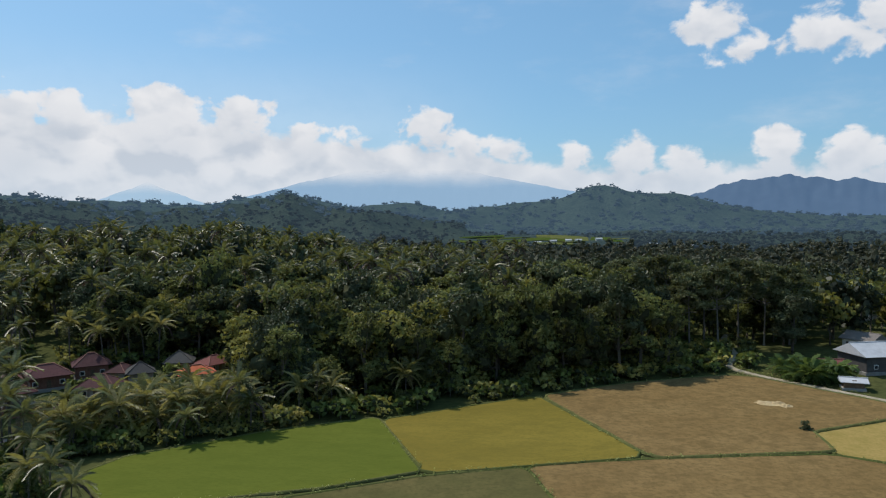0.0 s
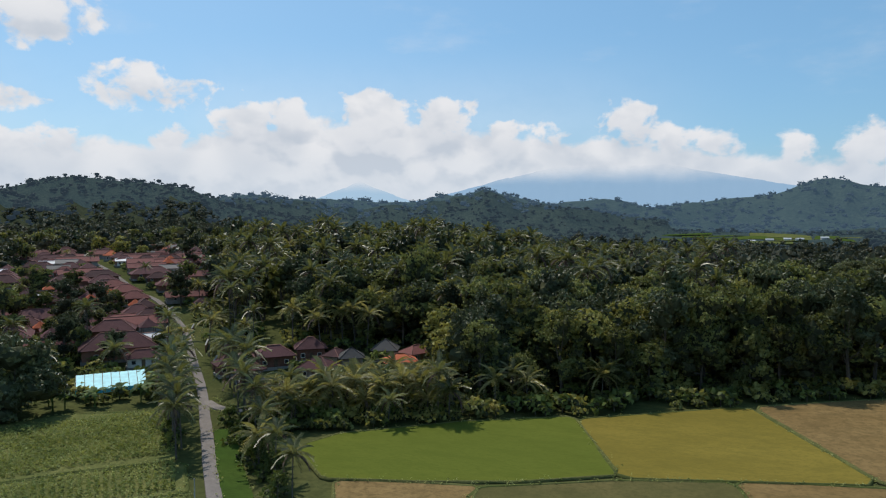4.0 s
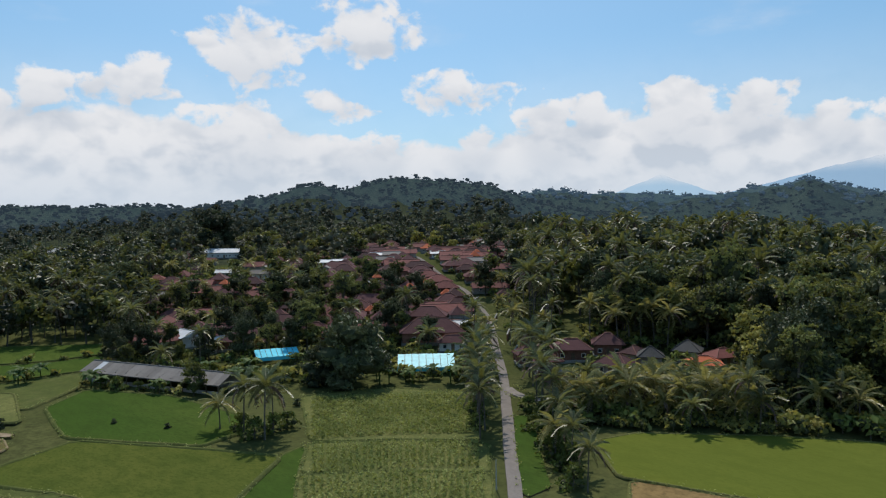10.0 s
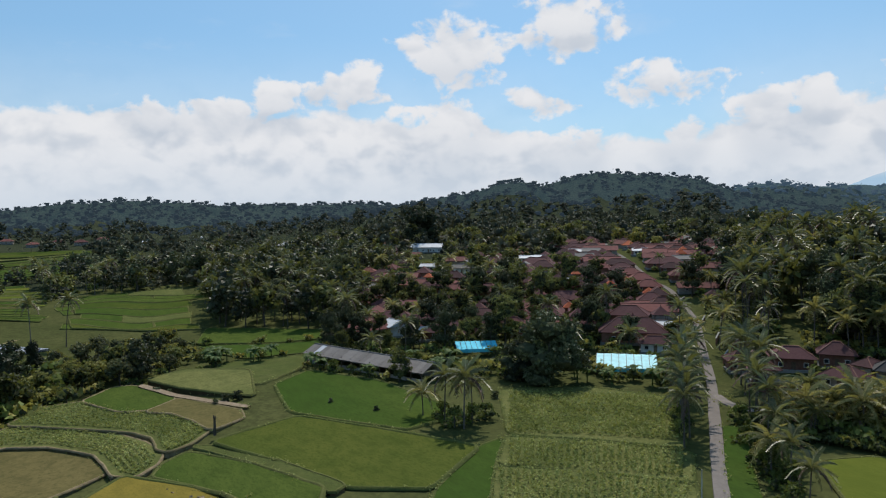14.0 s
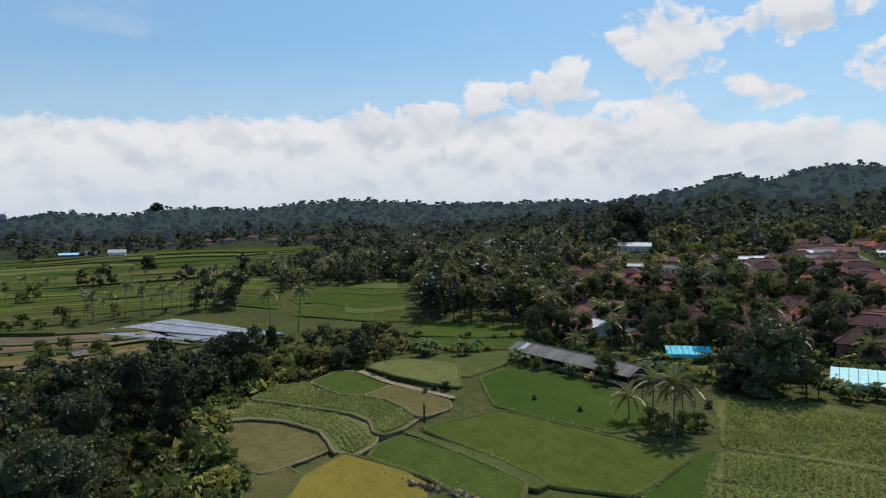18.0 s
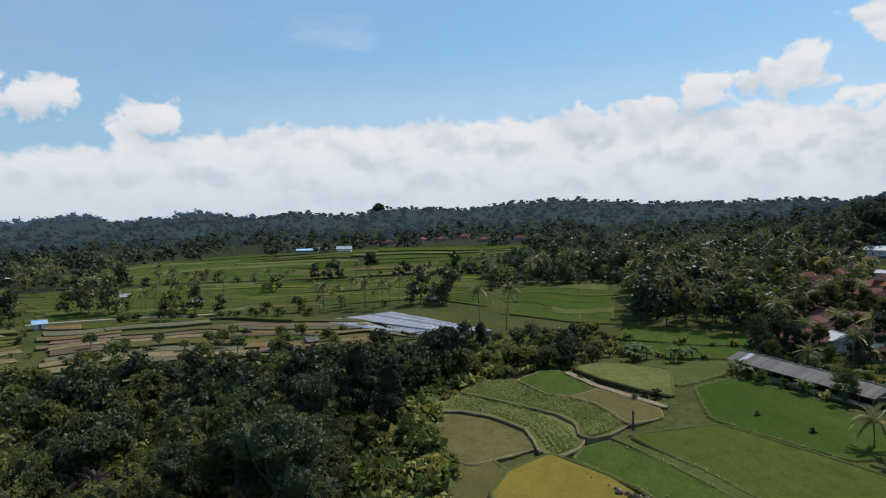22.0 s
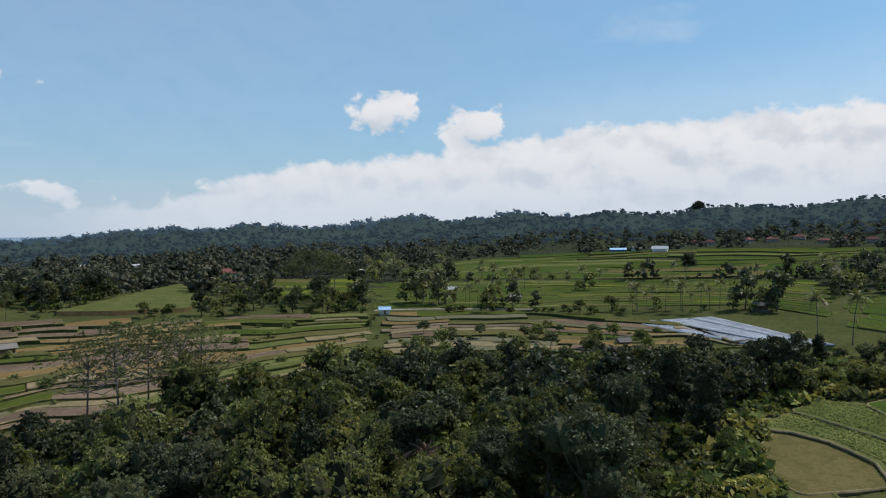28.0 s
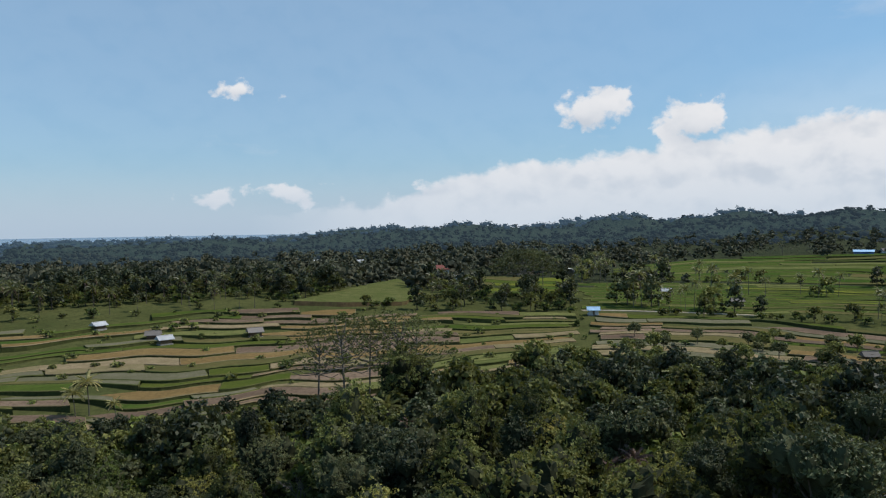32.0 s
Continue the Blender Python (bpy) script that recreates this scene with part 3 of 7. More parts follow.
mountain("backdrop_volcano", ((3, 30, 395), (-1.5, 26, 385), (7, 17, 370), (11, 12, 250)), -20, 19, 4900, VOLCANO, "great volcano, painted haze-blue, with its summit lost in cloud", 0.015)
mountain("backdrop_cone", ((22.9, 9.5, 300), (22.9, 13.0, 250)), 14, 32, 4930, CONE, "small far cone of a volcano, painted haze-blue, under cloud", 0.03)
mountain("backdrop_range", ((-26.4, 17, 310), (-23.2, 13, 268), (-30.8, 15, 262), (-38, 12, 225)), -46, -12, 4600, RANGE, "long mountain range, painted haze blue-grey, behind the plain", 0.05)

# ---- fields: each a bed with sloping sides and a grass bund round it ----
KEEP_CLEAR = []
BEDS = []


def ring_bund(outline, wide, high):
    """A low grass bank along a closed outline of (x, y, z)."""
    n = len(outline)
    v, f = [], []
    for i, p in enumerate(outline):
        a, b = outline[i - 1], outline[(i + 1) % n]
        t = Vector((b[0] - a[0], b[1] - a[1], 0)).normalized()
        s = Vector((t.y, -t.x, 0))
        w = wide * (1 + 0.35 * noise.noise((p[0] * 0.3, p[1] * 0.3, 1)))
        h = high * (1 + 0.6 * noise.noise((p[0] * 0.4, p[1] * 0.4, 5)))
        for off, up in ((-w, -0.25), (-w * 0.45, h), (w * 0.45, h * 0.9), (w, -0.25)):
            v.append((p[0] + s.x * off, p[1] + s.y * off, p[2] + up))
    for i in range(n):
        j = (i + 1) % n
        for k in range(3):
            f.append((4 * i + k, 4 * i + k + 1, 4 * j + k + 1, 4 * j + k))
    return v, f


def field(name, outline, lift, mat, label, category="field", bund=(0.36, 0.2), step=3.0, group="", bund_mat=None, keep=True, level=None, side=None, smooth=True, grow=0.0):
    """A bed over a closed outline of (x, y), with earth sides and a bund."""
    if smooth:
        outline = [Vector(outline[i]).lerp(Vector(outline[(i + 1) % len(outline)]), t) for i in range(len(outline)) for t in (0.05, 0.95)]
    pts = []
    n = len(outline)
    for i in range(n):
        a, b = Vector(outline[i][:2]), Vector(outline[(i + 1) % n][:2])
        k = max(1, int((b - a).length / step))
        pts += [a.lerp(b, j / k) for j in range(k)]
    c = sum(pts, Vector((0, 0))) / len(pts)
    if grow or smooth:
        spin = 1 if sum(p.x * q.y - q.x * p.y for p, q in zip(pts, pts[1:] + pts[:1])) > 0 else -1
        ways = [(pts[(i + 1) % len(pts)] - pts[i - 1]).normalized() for i in range(len(pts))]
        pts = [p + Vector((w.y, -w.x)) * spin * (grow or 0.45) for p, w in zip(pts, ways)]
    if keep:
        KEEP_CLEAR.append(np.array([p[:] for p in pts]))
    zs = ground([p.x for p in pts], [p.y for p in pts])
    lift *= 0.45
    if bund:
        bund = (bund[0] * 0.9, bund[1] * 0.6)
    if level is None:
        rim_xy = np.array([p[:] for p in pts])
        inner = np.concatenate([rim_xy + (np.array(c[:]) - rim_xy) * s for s in (0.0, 0.3, 0.6, 1.0)])
        heights = ground(inner[:, 0], inner[:, 1])
        terms = np.column_stack([inner, np.ones(len(inner))])
        tilt = np.linalg.lstsq(terms, heights, rcond=None)[0]
        zz = np.column_stack([rim_xy, np.ones(len(pts))]) @ tilt + float(np.max(heights - terms @ tilt)) + 0.05 + lift * 0.5
    else:
        zz = np.full(len(pts), level)
    BEDS.append((np.array([p[:] for p in pts]), lift, level, mat))
    bm = bmesh.new()
    top = [bm.verts.new((p.x + 0.25 * noise.noise((p.x * 0.2, p.y * 0.2, 2)), p.y + 0.25 * noise.noise((p.x * 0.2, p.y * 0.2, 7)), z)) for p, z in zip(pts, zz)]
    low = [bm.verts.new((v.co.x + (v.co.x - c.x) * 0.012, v.co.y + (v.co.y - c.y) * 0.012, min(g0 - 0.4, v.co.z - 0.4))) for v, g0 in zip(top, zs)]
    bm.faces.new(top)
    for i in range(len(top)):
        j = (i + 1) % len(top)
        f = bm.faces.new((top[i], low[i], low[j], top[j]))
        f.material_index = 1
    bmesh.ops.recalc_face_normals(bm, faces=bm.faces)
    if bm.faces[0].normal.z < 0:
        bmesh.ops.reverse_faces(bm, faces=bm.faces)
    rim = [v.co.copy() for v in top]
    me = bpy.data.meshes.new(name)
    bm.to_mesh(me)
    bm.free()
    me.materials.append(mat)
    me.materials.append(side or (BUND if category == "paddy" else BANK))
    ob = tagged(new(name, me), label, category, group, "structure")
    if bund:
        v, f = ring_bund(rim, *bund)
        part("bund", mesh_from("bund", v, f, bund_mat or BUND, smooth=True), None, ob)
    return ob


def polar(*rows):
    return [(-math.sin(radians(b)) * r, math.cos(radians(b)) * r) for b, r in rows]


# fields below the wood
field("paddy", polar((28.0, 130), (24.6, 136), (14.7, 142), (5.6, 148), (2.0, 117), (9.7, 111.5), (18.5, 111), (26.0, 114)), 0.30, RICE, "bright green rice standing in a wide flat paddy", "paddy")
field("paddy", polar((5.2, 147.5), (-7.6, 168), (-16.2, 128.2), (1.6, 115.5)), 0.34, RICE_GOLD, "golden ripening rice in a flat paddy", "paddy")
field("stubble_field", polar((-8.2, 168), (-15, 185), (-22.2, 202), (-24.2, 202), (-28.1, 194), (-34.5, 184), (-34, 178), (-28, 155), (-29.4, 143.5), (-16.9, 128)), 0.14, STUBBLE, "brown harvested field with dry rice stubble", "field", (0.5, 0.22))
field("paddy", polar((-28.3, 154.5), (-34, 176), (-40, 160), (-36, 142), (-29.7, 142.5)), 0.30, STRAW, "pale straw-yellow ripe rice field", "paddy")
field("stubble_field", polar((-7.0, 119.5), (-16.4, 126.6), (-29.4, 141.5), (-36, 140), (-36, 92), (-12, 92)), 0.12, STUBBLE, "brown field of cut rice stubble", "field", (0.5, 0.25))
field("fallow_field", polar((1.8, 114), (-6.6, 118.6), (-11.6, 92), (3, 92), (14, 104), (13.0, 108)), 0.10, FALLOW, "yellow-green fallow plot with thin grass", "field", (0.5, 0.25))
field("stubble_field", polar((25.0, 112.5), (18.5, 110), (13.5, 108.5), (14.5, 100), (25, 98)), 0.12, STUBBLE, "small brown stubble plot beside the lane", "field", (0.45, 0.25))
field("grass_verge", polar((33.7, 104), (34.2, 124), (34.4, 146), (33.2, 146), (32.7, 126), (31.8, 108)), 0.05, RICE_DEEP, "strip of bright green grass beside the lane", "verge", None)
# plots beside the lane
field("vegetable_plot", polar((51.9, 168), (45, 172), (38.8, 166), (37.4, 131), (44, 132), (51.2, 133.6)), 0.15, WEEDS, "green weedy vegetable plot with bushy plants", "vegetable plot", (0.5, 0.15))
field("vegetable_plot", polar((51.4, 131.5), (44, 130), (37.0, 128), (36.8, 114), (44, 115.5), (52, 117)), 0.15, WEEDS, "vegetable plot planted in close leafy rows", "vegetable plot", (0.5, 0.2))
field("vegetable_plot", polar((52.2, 115.5), (44, 114), (36.7, 112.5), (36.3, 95), (53, 93)), 0.15, WEEDS, "vegetable plot planted in close leafy rows", "vegetable plot", (0.5, 0.2))
field("paddy", polar((51.9, 130), (53.6, 126), (57.2, 105.6), (58, 96), (53.4, 96), (52.6, 117)), 0.20, RICE_DEEP, "narrow strip of young deep-green rice", "paddy", (0.4, 0.2))
field("paddy", polar((68.6, 150), (60, 133.5), (54.0, 124.5), (58, 106), (64.6, 108), (70.0, 122.6), (75.2, 138.4)), 0.34, RICE_MIX, "wide rice paddy turning from green to yellow", "paddy", (0.55, 0.35))
field("paddy", polar((79.6, 128.5), (79.0, 134), (77.1, 137.6), (72.4, 123.5), (66.9, 107), (67.4, 100), (70.6, 100), (74.2, 112.5)), 0.15, RICE_DEEP, "narrow green rice strip between two grass banks", "paddy", (0.6, 0.3))
field("grass_strip", polar((76.8, 139.5), (75.3, 137), (70.1, 121.8), (65.1, 107.6), (66.0, 105.6), (67.2, 109.0), (72.3, 124.6)), 0.3, BUND, "low grass bank with a footpath between paddies", "grass bank", (0.3, 0.25))
field("paddy", polar((70.3, 182), (67.7, 196), (62, 179), (57.1, 155), (56.2, 144), (60, 137), (69.1, 154.5)), 0.32, RICE_DEEP, "deep green rice paddy below the long shed", "paddy", (0.6, 0.3))
field("paddy", polar((76.2, 258), (75.4, 292), (66.5, 264), (66.3, 247), (70, 246)), 0.35, RICE_DEEP, "green rice paddy in front of dark trees", "paddy")
field("paddy", polar((76.0, 253), (70, 242), (66.4, 243), (67.3, 222), (72.6, 222), (74.6, 236)), 0.25, RICE_DEEP, "green rice paddy on a low terrace", "paddy")
field("grass_plot", polar((74.0, 219), (67.6, 218.5), (68.4, 200), (71.5, 184), (76, 200)), 0.12, BUND, "rough green plot with shrubs at its edge", "field", (0.5, 0.3))
field("paddy", polar((81.8, 128.5), (79.1, 122.5), (75.8, 116), (72.6, 108.5), (71.5, 96), (85, 96), (86.4, 109), (85.1, 118.5)), 0, RICE_GOLD, "ripe golden rice below a rough stone bank", "paddy", (0.5, 0.3), level=-1.2)
field("grass_plot", polar((89.4, 124), (86.6, 127), (85.2, 121), (86.4, 111), (85.5, 97), (91, 97)), 0, FALLOW, "weedy yellow-green plot on the ravine's lip", "field", (0.6, 0.3), level=-2.2)


# curved terraces stepping down to the ravine
def terrace(outline, level, mat, label):
    return field("terrace", polar(*outline), 0, mat, label, "terrace", (0.34, 0.10), 2.0, "curved terraces", RIM, level=level, side=RIM, grow=0.9)


terrace(((89.4, 164.5), (87.5, 164), (86.4, 161.5), (84.6, 154), (83.3, 147), (82.5, 136), (84.6, 131.5), (86.5, 128), (88.3, 125), (90.1, 130), (91.0, 147)), -1.95, FALLOW, "lowest curved terrace with bare grey-green stubble")
terrace(((91.6, 158.6), (90.0, 168.2), (88.9, 172.4), (86.4, 168.6), (84.1, 160.8), (82.2, 155), (80.4, 147.3), (79.3, 138.2), (79.8, 133.2), (81.1, 129), (82.2, 131), (82.7, 137.5), (83.4, 144.5), (86.4, 154.4), (89.1, 158.6)), -1.3, WEEDS, "curved terrace planted with rows of young crops")
terrace(((88.8, 173.4), (86.8, 184.5), (84.3, 185.4), (82.2, 175.4), (80.3, 170), (78.0, 162.6), (76.3, 154), (75.7, 149), (77.1, 142), (78.5, 138.6), (79.0, 140.4), (79.4, 148.6), (80.8, 154.2), (83.1, 159.6), (85.4, 165)), -0.75, WEEDS, "curved terrace with a close low green crop")
terrace(((84.1, 185), (82.1, 195.6), (81.0, 195.6), (78.1, 177), (80.1, 169.6), (81.7, 171)), -0.35, RICE_DEEP, "small bright green terrace bed")
terrace(((77.6, 175.6), (73.3, 160), (73.1, 154.6), (75.3, 148.2), (76.3, 155.4), (78.0, 164), (79.8, 167.6)), -0.25, FALLOW, "upper terrace, brown and newly cut")
field("footpath", polar((80.2, 195), (77.9, 180.2), (72.5, 162.9), (72.7, 161.6), (78.0, 178.6), (80.4, 193)), 0, CLAY, "pale clay footpath beside the upper terrace", "path", None, level=-0.1)
field("grass_plot", polar((79.8, 200), (77.2, 209), (72.4, 202), (72.1, 172), (74.7, 178), (77.4, 187)), 0, WEEDS, "rough plot behind a row of bushes", "field", (0.5, 0.3), level=0.0)


def bands(spread, rows, wide, blend, seed, step=0.0, category="paddy", group="", skip=0.0, bund=(0.5, 0.42), ragged=1.5):
    """Beds in contour bands over part of the plan. spread: rows of bearing, nearest and farthest distance; wide: degrees a bed takes; blend: (bearing, ((material, label), ...)) from which each bed takes its cover."""
    rng = random.Random(seed)
    sb0, sn, sf = zip(*spread)
    lines = [0.0]
    for _ in range(rows):
        lines.append(lines[-1] + rng.uniform(0.55, 1.45))
    lines = [v / lines[-1] for v in lines]
    def reach(b, k):
        n, f = float(np.interp(b, sb0, sn)), float(np.interp(b, sb0, sf))
        s = lines[k] + (0.45 / rows) * (math.sin(b * 0.33 + k * 0.35 + seed) + 0.5 * math.sin(b * 0.9 + k * 0.6)) * (0 < k < rows)
        return n * (f / n) ** s
    for k in range(rows):
        b, last = sb0[0] + rng.uniform(0, ragged), sb0[-1] - rng.uniform(0, ragged)
        while b < last:
            c0, c1 = b, min(last, b + wide * rng.uniform(0.45, 1.8))
            b = c1
            if c1 - c0 < 0.5 or rng.random() < skip:
                continue
            n = max(2, int((c1 - c0) / 0.7))
            bs = [c0 + (c1 - c0 - 0.10) * i / n for i in range(n + 1)]
            lean = rng.uniform(-0.5, 0.5)
            near = [(q, reach(q, k) + 0.4) for q in bs]
            far = [(q + lean * 0.5, reach(q, k + 1) - 0.4) for q in bs[::-1]]
            mid = at((c0 + c1) / 2, reach((c0 + c1) / 2, k) * 0.5 + reach((c0 + c1) / 2, k + 1) * 0.5).z
            choice = min(blend, key=lambda e: abs(e[0] - (c0 + c1) / 2 + rng.uniform(-2, 2)))[1]
            mat, label = rng.choice(choice)
            field("paddy" if category == "paddy" else "terrace_bed", polar(*near, *far), 0.2, mat, label, category, bund if category == "paddy" else (0.14, 0.10), 6.0, group, bund_mat=RIM if mat in (EARTH, STUBBLE, RIM) else None, keep=False, level=None if category == "paddy" else mid + step + rng.uniform(0.0, 0.45), side=GRASS, smooth=False)
    KEEP_CLEAR.append(np.array(polar(*[(q, n) for q, n, f in spread], *[(q, f) for q, n, f in spread[::-1]])))


LUSH = ((RICE_DEEP, "deep green rice paddy in a row of terraces"), (RICE_DEEP, "deep green rice paddy in a row of terraces"), (WEEDS, "green paddy overgrown with weeds"), (RICE_DEEP, "deep green rice paddy in a row of terraces"), (RICE_DEEP, "deep green rice paddy in a row of terraces"), (RICE_MIX, "paddy of ripening yellow-green rice"))
MIXED = ((RICE_DEEP, "deep green rice paddy between low bunds"), (FALLOW, "yellowish fallow paddy between green ones"), (RICE_MIX, "paddy of ripening yellow-green rice"), (RICE, "bright green rice paddy between low bunds"))
bands(((75.5, 292, 455), (80, 300, 450), (86, 330, 440)), 8, 5, ((80, LUSH),), 3, 0.3, group="valley paddies")
bands(((86.5, 352, 520), (92, 392, 520), (104, 385, 520), (109, 372, 520), (122, 366, 500)), 17, 8, ((88, LUSH), (96, MIXED), (101, MIXED), (107, LUSH), (118, LUSH)), 5, 0.3, group="valley paddies")
bands(((83, 560, 800), (95, 530, 840), (112, 530, 760), (119, 530, 640)), 14, 8, ((85, LUSH), (96, MIXED), (105, LUSH), (112, LUSH)), 9, 0.4, group="valley paddies", skip=0.08)
bands(((121.5, 420, 540), (130, 430, 560)), 6, 5, ((122, LUSH), (128, MIXED)), 19, 0.4, group="valley paddies")
bands(((-15, 1180, 1600), (-8, 1150, 1750), (0, 1150, 1650)), 9, 3.0, ((-8, LUSH),), 29, 0.4, group="far paddies", skip=0.45)
DRY = ((EARTH, "bare brown terrace ready for planting"), (STUBBLE, "brown terrace with dry cut stubble"), (FALLOW, "terrace under thin dry grass"), (RIM, "dry tan terrace with sparse grass"), (EARTH, "bare brown terrace ready for planting"), (FIELD_GREY, "grey-green fallow terrace"))
BROWN = ((EARTH, "bare brown terrace ready for planting"), (EARTH, "bare brown terrace ready for planting"), (EARTH, "bare brown terrace ready for planting"), (STUBBLE, "brown terrace with dry cut stubble"), (RIM, "dry tan terrace with sparse grass"))
PATCHY = ((FALLOW, "terrace under thin dry grass"), (RICE_DEEP, "narrow terrace under fresh green crops"), (STUBBLE, "brown terrace with dry cut stubble"), (EARTH, "bare brown terrace ready for planting"), (RIM, "dry tan terrace with sparse grass"), (FIELD_GREY, "grey-green fallow terrace"))
GRASSY = ((FALLOW, "terrace under thin yellowish grass"), (RICE_MIX, "terrace of ripening yellow-green rice"), (WEEDS, "weedy green terrace"), (FIELD_GREY, "grey-green fallow terrace"))
bands(((88, 268, 330), (93, 272, 280), (96.5, 262, 330), (101, 255, 336), (109, 262, 352), (121, 262, 356)), 10, 12, ((92, DRY), (100, DRY), (108, GRASSY), (117, DRY)), 13, 0.4, "terrace", "dry terraces", 0.06)
GREENISH = ((RICE_MIX, "terrace of ripening yellow-green rice"), (WEEDS, "weedy green terrace"), (RIM, "dry tan terrace with sparse grass"), (FALLOW, "terrace under thin yellowish grass"), (EARTH, "bare brown terrace ready for planting"), (STUBBLE, "brown terrace with dry cut stubble"))
bands(((121.2, 250, 352), (128, 226, 354), (133, 214, 356), (140, 198, 352), (146, 196, 355), (152, 192, 358), (158, 196, 354), (164, 212, 342), (170, 225, 332)), 17, 8.0, ((122, GREENISH), (129, GREENISH), (133, GRASSY), (136, DRY), (139, BROWN), (142, BROWN), (145, BROWN), (147, BROWN), (149, GREENISH), (151, GRASSY), (153, GREENISH), (156, PATCHY), (158, DRY), (162, PATCHY), (168, PATCHY)), 15, 0.5, "terrace", "dry terraces", 0.04)
field("hill_meadow", polar((145, 366), (142.4, 400), (138.8, 470), (136.5, 520), (134.5, 430), (136, 370), (141, 362)), 0.2, BUND, "smooth yellow-green meadow on a low rise", "field", None, 8.0)

# the field under silver film, bed by bed
mulch = tagged(new("mulch_field"), "field of raised beds under silver plastic film", "field", kind="structure")
MULCH_CORNERS = polar((100.7, 333), (94.6, 346), (86.2, 282), (87.3, 266), (91.6, 276))
for i in range(30):
    s = i / 30
    a0, a1 = Vector(MULCH_CORNERS[0]).lerp(Vector(MULCH_CORNERS[1]), s), Vector(MULCH_CORNERS[4]).lerp(Vector(MULCH_CORNERS[2]), s)
    e0, e1 = Vector(MULCH_CORNERS[0]).lerp(Vector(MULCH_CORNERS[1]), s + 0.026), Vector(MULCH_CORNERS[4]).lerp(Vector(MULCH_CORNERS[2]), s + 0.026)
    if i in (9, 10, 21):
        continue
    v, f = [], []
    for j in range(9):
        for p, q, up in ((a0, a1, -0.3), (a0.lerp(e0, 0.2), a1.lerp(e1, 0.2), 0.4), (a0.lerp(e0, 0.8), a1.lerp(e1, 0.8), 0.4), (e0, e1, -0.3)):
            w = p.lerp(q, j / 8)
            v.append((w.x, w.y, float(ground(w.x, w.y)) + up + 0.35))
    for j in range(8):
        f += [(4 * j + k, 4 * j + k + 1, 4 * j + k + 5, 4 * j + k + 4) for k in range(3)]
    part("mulch_bed", mesh_from("mulch_bed", v, f, MULCH), None, mulch)
KEEP_CLEAR.append(np.array(MULCH_CORNERS))


# ---- lanes ----
def lane(name, rows, wide, mat, label, lift=0.12, category="road"):
    """A ribbon of road along (bearing, distance) points, with a rounded crown and edges."""
    pts = [at(b, r) for b, r in rows]
    line = []
    for i in range(len(pts) - 1):
        p0, p1, p2, p3 = pts[max(i - 1, 0)], pts[i], pts[i + 1], pts[min(i + 2, len(pts) - 1)]
        for k in range(10):
            t = k / 10
            line.append(0.5 * (2 * p1 + (p2 - p0) * t + (2 * p0 - 5 * p1 + 4 * p2 - p3) * t * t + (3 * p1 - p0 - 3 * p2 + p3) * t ** 3))
    line.append(pts[-1])
    v, f, keep = [], [], [[], []]
    for i, p in enumerate(line):
        t = (line[min(i + 1, len(line) - 1)] - line[max(i - 1, 0)]).normalized()
        s = Vector((t.y, -t.x, 0)).normalized()
        for off, up in ((-0.5, -0.3), (-0.47, 0.0), (0, 0.05), (0.47, 0.0), (0.5, -0.3)):
            q = p + s * off * (wide + 0.25 * noise.noise((p.x * 0.2, p.y * 0.2, off)))
            v.append((q.x, q.y, float(ground(p.x, p.y)) + lift + up))
        for side, sign in ((0, -1), (1, 1)):
            q = p + s * sign * (wide / 2 + (4.0 if p.length > 235 and name == "road" else 1.0))
            keep[side].append((q.x, q.y))
    for i in range(len(line) - 1):
        f += [(5 * i + k, 5 * i + k + 1, 5 * i + k + 6, 5 * i + k + 5) for k in range(4)]
    KEEP_CLEAR.append(np.array(keep[0] + keep[1][::-1]))
    return tagged(new(name, mesh_from(name, v, f, mat)), label, category, kind="structure")


lane("road", ((34.2, 60), (34.5, 103), (34.9, 124), (35.2, 154), (35.5, 188), (36.0, 212), (36.8, 263), (38.3, 308), (40.1, 335), (41.9, 389), (42.9, 440), (43.4, 520)), 2.4, ASPHALT, "narrow worn asphalt village lane")
lane("road", ((35.1, 170), (33.9, 162), (31.0, 156), (26.5, 155), (21, 158), (15, 160)), 2.6, ASPHALT, "side lane branching off behind the palms")
lane("path", ((-22.2, 262), (-22.0, 246), (-22.8, 228), (-22.4, 213), (-24.2, 205), (-28, 198), (-33, 190), (-40, 182)), 2.0, TRACK, "pale dirt path along the edge of the field", category="path")
lane("path", ((108, 368), (114, 366), (120, 364), (121.5, 362)), 3.0, TRACK, "pale farm track between terraces", category="path")


# ---- trees and shrubs ----
def leaf_quads(points, outward, size, rng, flat=0.5):
    """A small folded leaf spray at each point, facing roughly outward."""
    n = len(points)
    nor = outward * (1 - flat * rng.random((n, 1))) + rng.normal(0, 0.55, (n, 3))
    nor /= np.linalg.norm(nor, axis=1)[:, None]
    u = np.cross(nor, rng.normal(0, 1, (n, 3)))
    u /= np.linalg.norm(u, axis=1)[:, None] + 1e-9
    w = np.cross(nor, u)
    s = size * rng.uniform(0.6, 1.35, (n, 1))
    tip = points + u * s - nor * s * 0.25
    base = points - u * s * 0.8 - nor * s * 0.15
    left, rite = points + w * s * 0.62 + nor * s * 0.12, points - w * s * 0.62 + nor * s * 0.12
    v = np.stack([base, left, tip, rite], 1).reshape(-1, 3)
    f = np.arange(4 * n).reshape(-1, 4)
    return v, [tuple(q) for q in f.tolist()]


